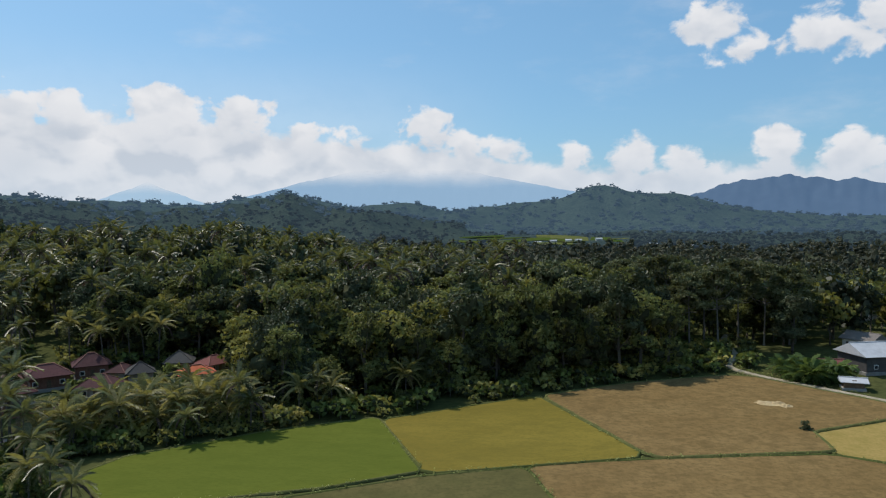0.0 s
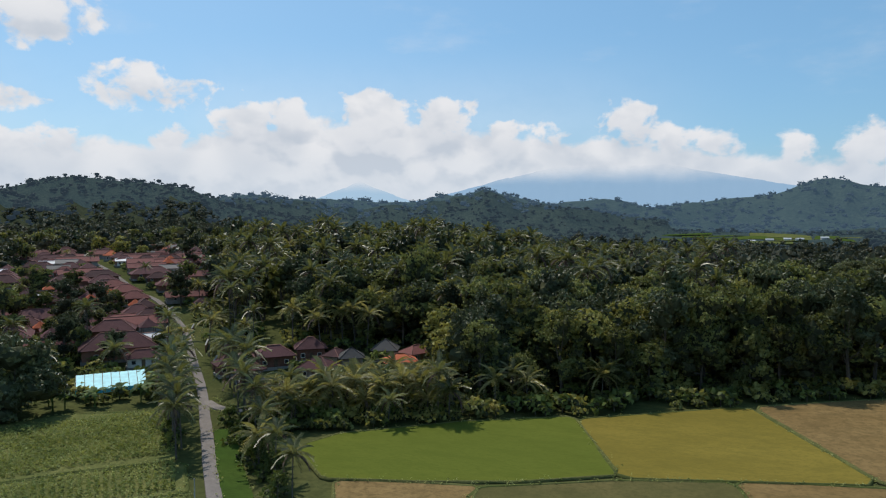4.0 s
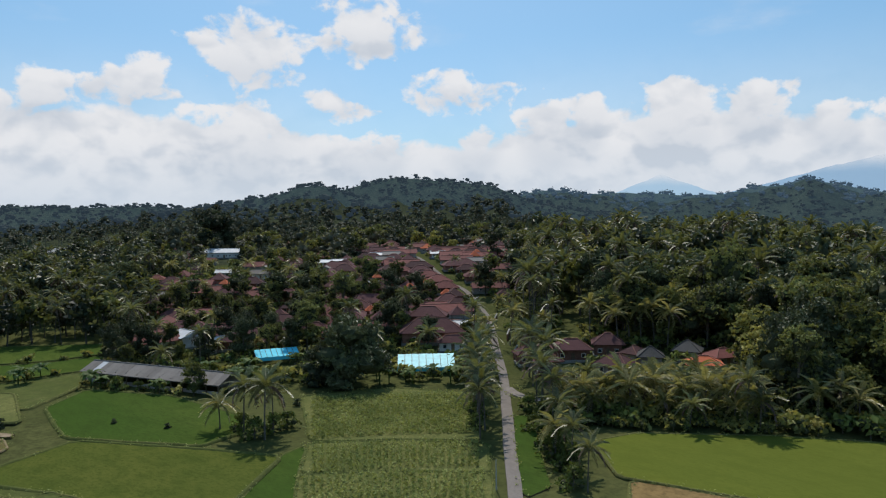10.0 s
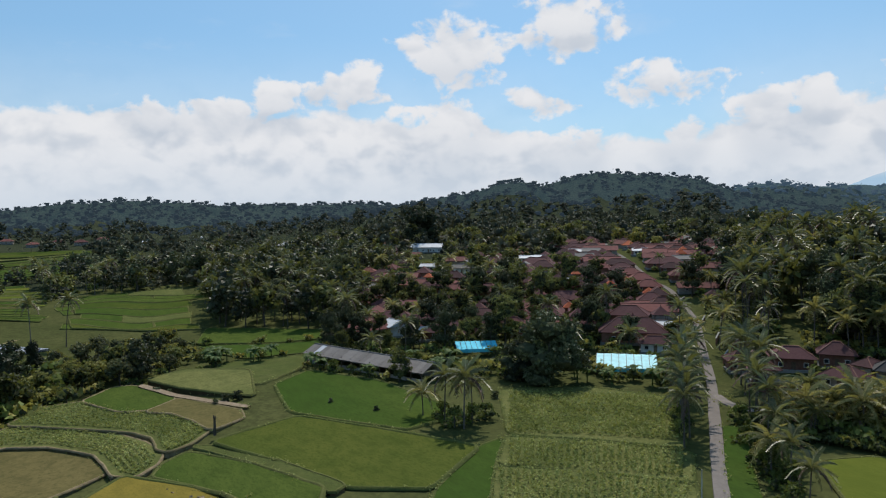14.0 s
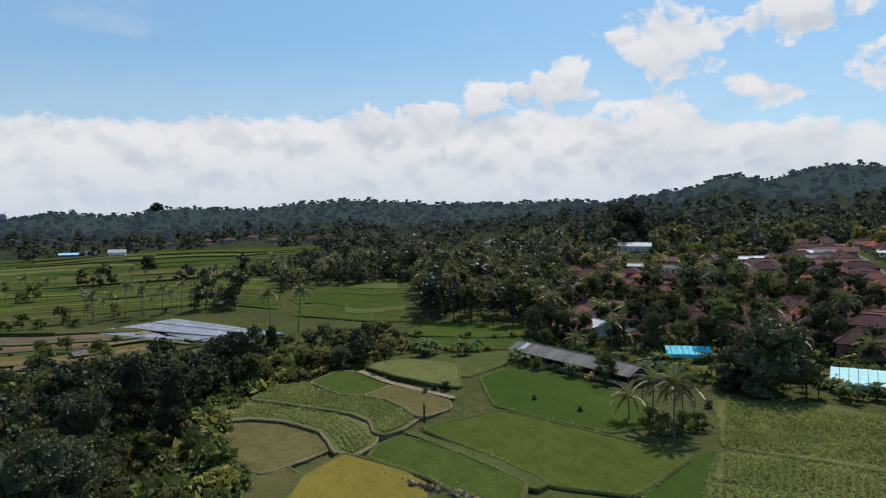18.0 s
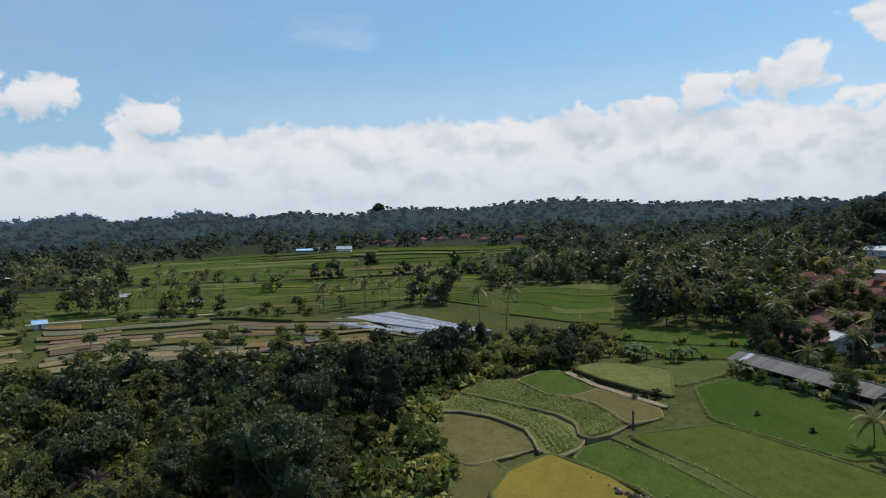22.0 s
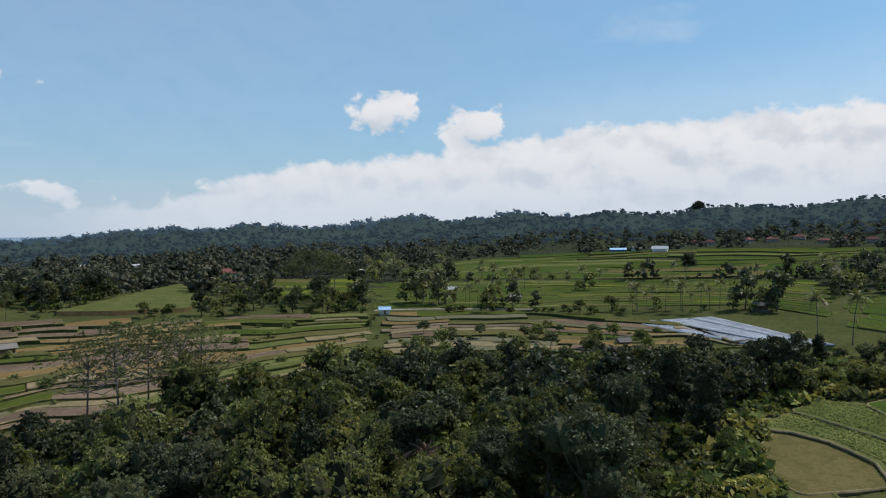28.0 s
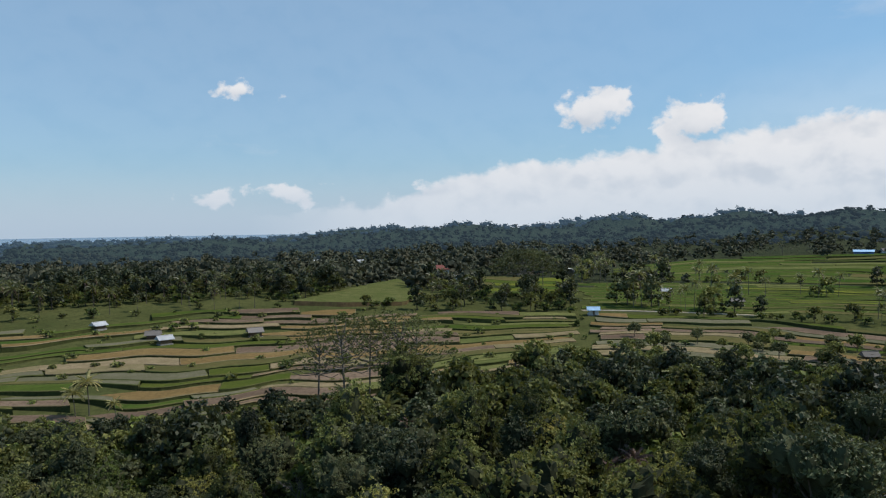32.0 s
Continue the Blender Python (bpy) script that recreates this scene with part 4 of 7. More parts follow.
def crown(lobes, count, size, rng, core=0.72, up=0.25):
    """Leaf sprays over the shells of several lobes (x, y, z, rx, rz), with a solid core in each."""
    lobes = np.array(lobes, float)
    area = lobes[:, 3] * lobes[:, 4]
    tuft = 7 if count > 300 else 3
    groups = max(8, count // tuft)
    pick = rng.choice(len(lobes), groups, p=area / area.sum())
    way = rng.normal(0, 1, (groups, 3))
    way[:, 2] = np.abs(way[:, 2]) * np.where(rng.random(groups) < 0.78, 1, -0.7) + up * 0.3
    way /= np.linalg.norm(way, axis=1)[:, None]
    lump = 1 + 0.16 * np.sin(way[:, 0] * 7 + pick) * np.sin(way[:, 1] * 6 + pick * 2) + rng.normal(0, 0.09, groups)
    depth = (1 - 0.30 * rng.random(groups) ** 2.0) * lump
    L = lobes[pick]
    middle = L[:, :3] + way * np.stack([L[:, 3], L[:, 3], L[:, 4]], 1) * depth[:, None]
    each = np.repeat(np.arange(groups), tuft)[:count]
    pts = middle[each] + rng.normal(0, size * 0.85, (len(each), 3)) * np.array((1, 1, 0.6))
    v, f = leaf_quads(pts, way[each], size, rng, 0.35)
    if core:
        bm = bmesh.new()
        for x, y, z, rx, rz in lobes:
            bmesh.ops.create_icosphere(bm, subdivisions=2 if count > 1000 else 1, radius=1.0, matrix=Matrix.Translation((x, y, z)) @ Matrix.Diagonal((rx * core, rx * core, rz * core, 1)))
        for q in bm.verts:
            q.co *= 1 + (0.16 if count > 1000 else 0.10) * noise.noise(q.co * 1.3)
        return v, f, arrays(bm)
    return v, f, None


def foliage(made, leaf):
    """The parts of a crown: its leaves and, inside, a core coloured dark for the shade between them."""
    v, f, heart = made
    return [("crown", v, f, leaf, "")] + ([("inner_crown", *heart, CORE_SHADE, "dense dark tangle of twigs and old leaves")] if heart else [])


def trunk_arrays(tall, thick, limbs, rng, sides=6, lean=0.04, low=0.35, share=0.55):
    """A tapered trunk with limbs up to the given points."""
    bm = bmesh.new()
    lx, ly = rng.normal(0, lean, 2) * tall
    stem = [(0, 0, -0.6), (0.02, 0, tall * 0.05), (lx * 0.4, ly * 0.4, tall * 0.45), (lx, ly, tall)]
    tube(bm, stem, [thick * 1.5, thick, thick * 0.75, thick * 0.4], sides)
    for x, y, z in limbs:
        s = min(0.95, max(low, (z / max(tall, 0.1)) * share))
        foot = Vector((lx * s, ly * s, tall * s))
        tip = Vector((x, y, z))
        mid = foot.lerp(tip, 0.5) + Vector((0, 0, -0.06 * tall))
        tube(bm, [foot, mid, tip], [thick * 0.5, thick * 0.32, thick * 0.12], max(4, sides - 2))
    return arrays(bm)


class Kind:
    """One shape of tree: the arrays of its parts, (name, vertices, faces, material, label)."""

    def __init__(self, name, label, category, pieces):
        self.name, self.label, self.category, self.pieces = name, label, category, pieces
        self.first = None

    def stand(self, m, label="", group=""):
        """Stands one at the pose m, as a thing with its parts."""
        if self.first is None:
            self.first = tagged(new(self.name), self.label, self.category)
            meshes = {}
            for name, v, f, mat, lab in self.pieces:
                key = id(v)
                if key not in meshes:
                    meshes[key] = mesh_from(name, v, f, mat)
                part(name, meshes[key], None, self.first, lab)
            self.first.matrix_basis = m
            ob = self.first
        else:
            was = self.first.scale.copy()
            self.first.scale = (1, 1, 1)
            ob = copy_thing(self.first, m)
            self.first.scale = was
            if self.first.get("group"):
                del ob["group"]
            ob["label"] = self.label
        return tagged(ob, label, group=group)


def broad_kind(name, label, seed, tall, wide, count, size, leaf, lobes=7, bark=BARK, open_low=0.35, core=0.58, category="tree", squash=0.8, limbs=6):
    rng = np.random.default_rng(seed)
    ls = [(0, 0, tall * 0.72, wide * 0.34, tall * 0.24)]
    for i in range(lobes):
        a = 6.2832 * i / lobes + rng.uniform(-0.4, 0.4)
        d = wide * rng.uniform(0.22, 0.40)
        z = tall * rng.uniform(open_low + 0.12, 0.84)
        rad = wide * rng.uniform(0.17, 0.27)
        ls.append((math.cos(a) * d, math.sin(a) * d, z, rad, rad * squash * rng.uniform(0.8, 1.2)))
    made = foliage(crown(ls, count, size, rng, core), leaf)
    if limbs < 0:  # far off, a canopy closed to the eye
        return Kind(name, label, category, [(n, v, f, leaf, "") for n, v, f, _, _ in made])
    tv, tf = trunk_arrays(tall * 0.72, tall * 0.017 + 0.08, [l[:3] for l in ls[1:1 + limbs]], rng, 6 if limbs > 3 else 4)
    return Kind(name, label, category, [("trunk", tv, tf, bark, "")] + made)


def umbrella_kind(name, label, seed, tall, wide, count, size, leaf, layers=11, bark=BARK_PALE):
    """A tall tree with a bare pale trunk and flat, airy layers of foliage."""
    rng = np.random.default_rng(seed)
    ls = []
    for i in range(layers):
        a, d = 2.4 * i, wide * 0.46 * math.sqrt((i + 0.3) / layers)
        ls.append((math.cos(a) * d, math.sin(a) * d, tall * (0.94 - 0.42 * (i / layers) ** 1.3) + rng.uniform(-0.5, 0.5), wide * rng.uniform(0.13, 0.22), tall * rng.uniform(0.022, 0.04)))
    v, f, _ = crown(ls, count, size, rng, 0.0)
    tv, tf = trunk_arrays(tall * 0.80, tall * 0.009 + 0.08, [l[:3] for l in ls], rng, 6, 0.03, 0.62, 0.78)
    return Kind(name, label, "tree", [("trunk", tv, tf, bark, "pale slender trunk"), ("crown", v, f, leaf, "")])


def frond_arrays(length, leaflets, droop, rng, wide=0.75, strands=1):
    """One feathered palm frond along +x: a curved rib and two rows of hanging leaflets."""
    v, f = [], []
    rib = []
    for i in range(6):
        s = i / 5
        rib.append(Vector((length * (s - 0.12 * droop * s * s), 0, length * (0.42 * s - (0.55 + 0.42 * droop) * s * s))))
    for i, p in enumerate(rib):
        w = 0.07 * (1 - i / 6)
        v += [(p.x, -w, p.z), (p.x, w, p.z)]
    for i in range(5):
        f.append((2 * i, 2 * i + 1, 2 * i + 3, 2 * i + 2))
    for side in (-1, 1):
        for i in range(leaflets):
            s = 0.10 + 0.9 * (i + 0.5) / leaflets
            k = min(int(s * 5), 4)
            p = rib[k].lerp(rib[k + 1], s * 5 - k)
            ln = wide * (0.55 + 1.5 * s * (1.12 - s)) * rng.uniform(0.85, 1.15)
            q = p + Vector((ln * 0.45, side * ln * 0.78, -ln * rng.uniform(0.35, 0.75)))
            hw = length * 0.42 / leaflets * strands
            n = len(v)
            v += [(p.x - hw, p.y, p.z), (p.x + hw, p.y, p.z), (q.x + hw * 0.7, q.y, q.z), (q.x - hw * 0.7, q.y, q.z)]
            f.append((n, n + 1, n + 2, n + 3))
    return np.array(v, float), f


def turned(v, m):
    r = np.array(m.to_3x3())
    return np.asarray(v) @ r.T + np.array(m.translation)


def joined(rows):
    vs, fs, n = [], [], 0
    for v, f in rows:
        vs.append(v)
        fs += [tuple(i + n for i in q) for q in f]
        n += len(v)
    return np.concatenate(vs), fs


def palm_kind(name, label, seed, tall, reach, fronds, leaflets, leaf=PALM, singly=False, bend=0.06, dry=2):
    rng = np.random.default_rng(seed)
    bm = bmesh.new()
    bx, by = rng.normal(0, bend, 2) * tall
    pts = [(bx * s * s, by * s * s, -0.5 + (tall + 0.5) * s) for s in (0, 0.08, 0.35, 0.65, 1.0)]
    tube(bm, pts, [0.32, 0.22, 0.17, 0.15, 0.17], 7)
    tv, tf = arrays(bm)
    top = Vector((bx, by, tall))
    pieces = [("trunk", tv, tf, PALM_BARK, "")]
    green, brown = [], []
    for i in range(fronds):
        age = i / fronds
        fv, ff = frond_arrays(reach * rng.uniform(0.85, 1.1), leaflets, 0.25 + 1.0 * age, rng, reach * (0.17 if leaflets > 8 else 0.25), 1.0)
        m = Matrix.Translation(top) @ Matrix.Rotation(2.4 * i + rng.uniform(-0.2, 0.2), 4, "Z") @ Matrix.Rotation(radians(-62 + 82 * age + rng.uniform(-7, 7)), 4, "Y") @ Matrix.Rotation(rng.uniform(-0.3, 0.3), 4, "X")
        row = turned(fv, m), ff
        (brown if i >= fronds - dry else green).append(row)
    nuts = bmesh.new()
    for i in range(6):
        a = i * 1.05
        bmesh.ops.create_icosphere(nuts, subdivisions=1, radius=0.17, matrix=Matrix.Translation(top + Vector((math.cos(a) * 0.32, math.sin(a) * 0.32, -0.35))) @ Matrix.Diagonal((1, 1, 1.25, 1)))
    nv, nf = arrays(nuts)
    if singly:
        pieces += [("frond", v, f, leaf, "") for v, f in green] + [("frond", v, f, PALM_DRY, "hanging dry brown frond") for v, f in brown]
    else:
        v, f = joined(green)
        pieces.append(("fronds", v, f, leaf, ""))
        if brown:
            v, f = joined(brown)
            pieces.append(("dry_fronds", v, f, PALM_DRY, ""))
    if leaflets > 8:
        pieces.append(("coconuts", nv, nf, leaf, ""))
    return Kind(name, label, "palm tree", pieces)


def bamboo_kind(name, label, seed, tall, wide, canes, count, size):
    """A clump of bamboo: arching canes with plumes of fine leaves."""
    rng = np.random.default_rng(seed)
    ls, culms = [], []
    for i in range(canes):
        bm = bmesh.new()
        a, d = rng.uniform(0, 6.2832), math.sqrt(rng.random())
        out = Vector((math.cos(a), math.sin(a), 0)) * wide * 0.5 * d
        h = tall * rng.uniform(0.7, 1.0) * (1 - 0.3 * d)
        p = [(out.x * 0.12, out.y * 0.12, -0.4), (out.x * 0.3, out.y * 0.3, h * 0.5), (out.x * 0.75, out.y * 0.75, h * 0.9), (out.x * 1.15, out.y * 1.15, h * 0.86)]
        tube(bm, p, [0.09, 0.08, 0.05, 0.02], 4)
        culms.append(arrays(bm))
        for s, k in ((0.62, 0.55), (0.85, 0.85), (0.96, 1.05)):
            ls.append((out.x * k, out.y * k, h * s, wide * rng.uniform(0.09, 0.15), wide * rng.uniform(0.06, 0.10)))
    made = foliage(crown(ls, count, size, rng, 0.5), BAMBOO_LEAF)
    return Kind(name, label, "bamboo", [("cane", cv, cf, BARK, "") for cv, cf in culms] + made)


def banana_kind(name, label, seed, tall, count):
    """A banana plant: a soft stem and broad arching leaves, each its own part."""
    rng = np.random.default_rng(seed)
    bm = bmesh.new()
    tube(bm, [(0, 0, -0.3), (0, 0, tall * 0.3), (0.05, 0, tall * 0.6)], [0.22, 0.18, 0.12], 7)
    tv, tf = arrays(bm)
    pieces = [("stem", tv, tf, BANANA, "")]
    for i in range(count):
        ln, wd = tall * rng.uniform(0.6, 0.8), tall * 0.12
        v, f = [], []
        for k in range(6):
            s = k / 5
            x, z = ln * s * (1 - 0.2 * s), ln * (0.8 * s - 0.95 * s * s)
            w = wd * math.sin(math.pi * min(0.98, 0.12 + s * 0.86)) + 0.02
            v += [(x, -w, z - w * 0.35), (x, 0, z), (x, w, z - w * 0.35)]
        for k in range(5):
            f += [(3 * k, 3 * k + 1, 3 * k + 4, 3 * k + 3), (3 * k + 1, 3 * k + 2, 3 * k + 5, 3 * k + 4)]
        m = Matrix.Translation((0.05, 0, tall * 0.58)) @ Matrix.Rotation(2.4 * i + rng.uniform(-0.3, 0.3), 4, "Z") @ Matrix.Rotation(rng.uniform(-0.55, 0.25), 4, "Y")
        pieces.append(("leaf", turned(np.array(v), m), f, BANANA, ""))
    return Kind(name, label, "banana plant", pieces)


def bare_kind(name, label, seed, tall):
    """A dead tree: trunk, limbs and twigs."""
    rng = np.random.default_rng(seed)
    bm = bmesh.new()
    def grow(p, way, ln, rad, level):
        q = p + way * ln
        tube(bm, [p, p.lerp(q, 0.5) + Vector(rng.normal(0, 0.04 * ln, 3)), q], [rad, rad * 0.8, rad * 0.55], 5)
        if level:
            for _ in range(3 if level > 1 else 4):
                w = (way + Vector(rng.normal(0, 0.5, 3)) + Vector((0, 0, 0.15))).normalized()
                grow(p.lerp(q, rng.uniform(0.6, 1.0)), w, ln * rng.uniform(0.55, 0.8), rad * 0.5, level - 1)
    grow(Vector((0, 0, -0.5)), Vector((0.05, 0, 1)), tall * 0.4, tall * 0.02 + 0.05, 4)
    v, f = arrays(bm)
    return Kind(name, label, "tree", [("branches", v, f, BARK_PALE, "")])


B = broad_kind
CLOSE = [
    B("broadleaf_tree", "leafy green broadleaf tree in the ravine thicket", 11, 14, 10, 5200, 0.24, LEAF, 14, core=0.70),
    B("broadleaf_tree", "dense dark green tree in the ravine thicket", 12, 15, 9, 4800, 0.25, LEAF_DARK, 12, core=0.72),
    B("broadleaf_tree", "bright green spreading tree in the ravine thicket", 13, 12, 11, 5200, 0.23, LEAF_PALE, 15, core=0.70),
    B("broadleaf_tree", "bushy green tree hung with creepers", 14, 11, 8, 4400, 0.23, SHRUB, 11, open_low=0.05, core=0.70),
    B("broadleaf_tree", "tall narrow dark tree hung with creepers", 15, 17, 6.5, 4600, 0.27, LEAF_IVY, 14, open_low=-0.05, core=0.74),
    B("broadleaf_tree", "grey-green tree with fine feathery foliage", 16, 13, 10, 5200, 0.19, LEAF_FINE, 15, core=0.55),
    B("broadleaf_tree", "tall irregular green tree above the thicket", 17, 17, 9, 4800, 0.25, LEAF, 16, core=0.62, open_low=0.25),
]
NEAR = [
    B("broadleaf_tree", "tall green broadleaf tree at the edge of the wood", 21, 25, 13, 2600, 0.50, LEAF, 12, core=0.6, open_low=0.12),
    B("broadleaf_tree", "tall dark green tree at the edge of the wood", 22, 26, 14, 2600, 0.52, LEAF_DARK, 11, core=0.6, open_low=0.15),
    B("broadleaf_tree", "wide bright green tree in the wood", 23, 21, 14, 2500, 0.48, LEAF, 13, core=0.6, open_low=0.1),
    B("broadleaf_tree", "bushy green tree among taller ones", 24, 16, 11, 1500, 0.58, LEAF, 7, open_low=0.1),
    B("broadleaf_tree", "slim dark green tree in the wood", 25, 24, 9, 1500, 0.60, LEAF_DARK, 7, open_low=0.2),
    B("broadleaf_tree", "broad yellow-green tree lighter than its neighbours", 26, 20, 13, 1700, 0.58, LEAF_PALE, 11, open_low=0.1),
]
MID = [
    B("broadleaf_tree", "", 31, 20, 12, 280, 1.3, LEAF, 6, limbs=3),
    B("broadleaf_tree", "", 32, 22, 12, 280, 1.35, LEAF_DARK, 7, limbs=3, open_low=0.15),
    B("broadleaf_tree", "", 33, 16, 12, 260, 1.25, LEAF_PALE, 7, limbs=3),
    B("broadleaf_tree", "", 34, 13, 10, 220, 1.2, LEAF, 6, limbs=3, open_low=0.1),
]
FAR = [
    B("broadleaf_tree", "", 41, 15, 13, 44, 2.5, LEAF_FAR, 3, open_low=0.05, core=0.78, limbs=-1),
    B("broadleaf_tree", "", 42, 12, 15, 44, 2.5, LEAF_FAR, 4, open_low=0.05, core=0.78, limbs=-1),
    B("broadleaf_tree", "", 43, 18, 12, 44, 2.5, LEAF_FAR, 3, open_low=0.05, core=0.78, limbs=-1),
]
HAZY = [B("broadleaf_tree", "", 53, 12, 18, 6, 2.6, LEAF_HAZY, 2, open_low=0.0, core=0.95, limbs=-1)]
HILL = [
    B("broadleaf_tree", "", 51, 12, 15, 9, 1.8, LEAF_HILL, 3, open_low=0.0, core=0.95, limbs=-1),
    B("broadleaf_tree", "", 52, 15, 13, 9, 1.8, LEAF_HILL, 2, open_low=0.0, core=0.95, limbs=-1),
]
UMBRELLA = [umbrella_kind("umbrella_tree", "tall airy tree with layered foliage and a pale bare trunk", 61, 27, 15, 2300, 0.55, LEAF_FINE, 17),
            umbrella_kind("umbrella_tree", "slender pale-trunked tree with feathery flat crown", 62, 24, 13, 2000, 0.55, LEAF_FINE, 16)]
PALMS_NEAR = [palm_kind("coconut_palm", "coconut palm with long drooping fronds beside the lane", 71, 11, 5.4, 21, 16, PALM, True),
              palm_kind("coconut_palm", "coconut palm with a full ragged crown beside the lane", 72, 13, 5.6, 22, 16, PALM, True, 0.05, 4),
              palm_kind("coconut_palm", "young coconut palm with yellow-green arching fronds", 73, 6.5, 5.0, 18, 16, PALM_YOUNG, True, 0.03, 0)]
PALMS_MID = [palm_kind("coconut_palm", "tall coconut palm rising over the trees", 74, 15, 5.0, 22, 9, PALM, False, 0.05, 2),
             palm_kind("coconut_palm", "coconut palm with a yellowish ragged crown", 75, 11, 4.8, 20, 9, PALM_YOUNG, False, 0.08, 1),
             palm_kind("coconut_palm", "coconut palm with dark drooping fronds", 76, 18, 5.0, 22, 9, PALM, False, 0.05, 3)]
PALMS_LOW = [palm_kind("coconut_palm", "low coconut palm with arching yellow-green fronds", 85, 5.5, 4.9, 20, 10, PALM_YOUNG, False, 0.06, 1),
             palm_kind("coconut_palm", "low coconut palm with a full green crown", 86, 7.0, 5.0, 22, 10, PALM, False, 0.08, 2)]
THICK = [B("broadleaf_tree", "", 87, 12, 9, 800, 0.62, LEAF, 10), B("broadleaf_tree", "", 88, 13, 9, 800, 0.62, LEAF_DARK, 9, open_low=0.1), B("broadleaf_tree", "", 89, 10, 9, 800, 0.55, LEAF_PALE, 10), B("broadleaf_tree", "", 90, 11, 8, 800, 0.5, LEAF_FINE, 10, core=0.5)]
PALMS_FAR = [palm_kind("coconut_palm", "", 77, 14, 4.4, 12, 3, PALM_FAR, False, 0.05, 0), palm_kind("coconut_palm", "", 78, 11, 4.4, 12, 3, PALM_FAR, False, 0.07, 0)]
AIRY = umbrella_kind("umbrella_tree", "wide airy tree with thin yellowish-green layered foliage", 63, 31, 25, 1700, 0.34, AIRY_LEAF, 30)
BUSHES = [B("bush", "rounded green bush beside the path", 81, 3.0, 3.4, 420, 0.26, SHRUB, 6, open_low=-0.05, category="bush"), B("bush", "small dark green bush standing alone", 82, 2.2, 2.2, 340, 0.22, LEAF_DARK, 5, open_low=-0.05, category="bush")]
SPIKY = palm_kind("pandanus", "spiky pandanus with long arching strap leaves", 80, 1.8, 4.2, 30, 7, BANANA, False, 0.1, 0)
BUSH_FAR = [B("bush", "", 68, 3.2, 4.2, 70, 0.7, LEAF_PALE, 4, open_low=-0.05, core=0.8, limbs=0), B("bush", "", 83, 3.4, 4.2, 70, 0.7, SHRUB, 4, open_low=-0.05, core=0.8, limbs=0), B("bush", "", 84, 3.0, 4.0, 70, 0.7, LEAF, 4, open_low=-0.05, core=0.8, limbs=0)]
BAMBOO = bamboo_kind("bamboo_clump", "wide olive-green bamboo clump with feathery plumes", 91, 15, 19, 34, 9500, 0.25)
BAMBOO_SMALL = bamboo_kind("bamboo_clump", "bright green bamboo clump by the terraces", 92, 9, 9, 14, 2000, 0.34)
DOME = B("broadleaf_tree", "huge dense dark tree with a domed crown to the ground", 97, 19, 18, 3800, 0.50, LEAF_DARK, 17, open_low=-0.1, core=0.6)
DARK_DOME = B("broadleaf_tree", "huge near-black dense tree standing over the village", 94, 19, 17, 2400, 0.62, LEAF_IVY, 16, open_low=-0.05, core=0.66)
RAIN_TREE = umbrella_kind("rain_tree", "great spreading rain tree with a wide flat grey-green crown", 64, 29, 36, 4200, 0.62, LEAF_FINE, 34)
BANANAS = [banana_kind("banana_plant", "banana plant with broad arching green leaves", 95, 4.5, 9), banana_kind("banana_plant", "tall banana plant with torn broad leaves", 96, 5.5, 10)]
BARE = [bare_kind("bare_tree", "leafless grey tree with forked branches", 98, 12), bare_kind("bare_tree", "thin leafless tree over the thicket", 99, 9)]
DRY_PALM = palm_kind("dying_palm", "dying palm with a mop of reddish-brown fronds", 79, 9, 3.2, 26, 9, PALM_DRY, False, 0.04, 0)


BOUNDS = {"n": 0, "low": None, "high": None}


def clear_of(x, y, margin=0.0):
    """Whether a place lies on no field, lane or house plot."""
    if BOUNDS["n"] != len(KEEP_CLEAR):
        BOUNDS.update(n=len(KEEP_CLEAR), low=np.array([q.min(0) for q in KEEP_CLEAR]), high=np.array([q.max(0) for q in KEEP_CLEAR]))
    lo, hi, w = BOUNDS["low"], BOUNDS["high"], max(margin, 0.0)
    for i in np.nonzero((lo[:, 0] - w < x) & (x < hi[:, 0] + w) & (lo[:, 1] - w < y) & (y < hi[:, 1] + w))[0]:
        px, py = KEEP_CLEAR[i][:, 0], KEEP_CLEAR[i][:, 1]
        qx, qy = np.roll(px, -1), np.roll(py, -1)
        cross = ((py > y) != (qy > y)) & (x < (qx - px) * (y - py) / (qy - py + 1e-12) + px)
        if cross.sum() % 2:
            return margin < 0
        if margin > 0:
            dx, dy = qx - px, qy - py
            t = np.clip(((x - px) * dx + (y - py) * dy) / (dx * dx + dy * dy + 1e-9), 0, 1)
            if np.min((px + t * dx - x) ** 2 + (py + t * dy - y) ** 2) < margin * margin:
                return False
    return True


def standing(b, r, scale, rng, tall=1.0, sink=0.1):
    p = at(b, r, -sink)
    return Matrix.Translation(p) @ Matrix.Rotation(rng.uniform(0, 6.2832), 4, "Z") @ Matrix.Diagonal((scale, scale, scale * tall, 1))


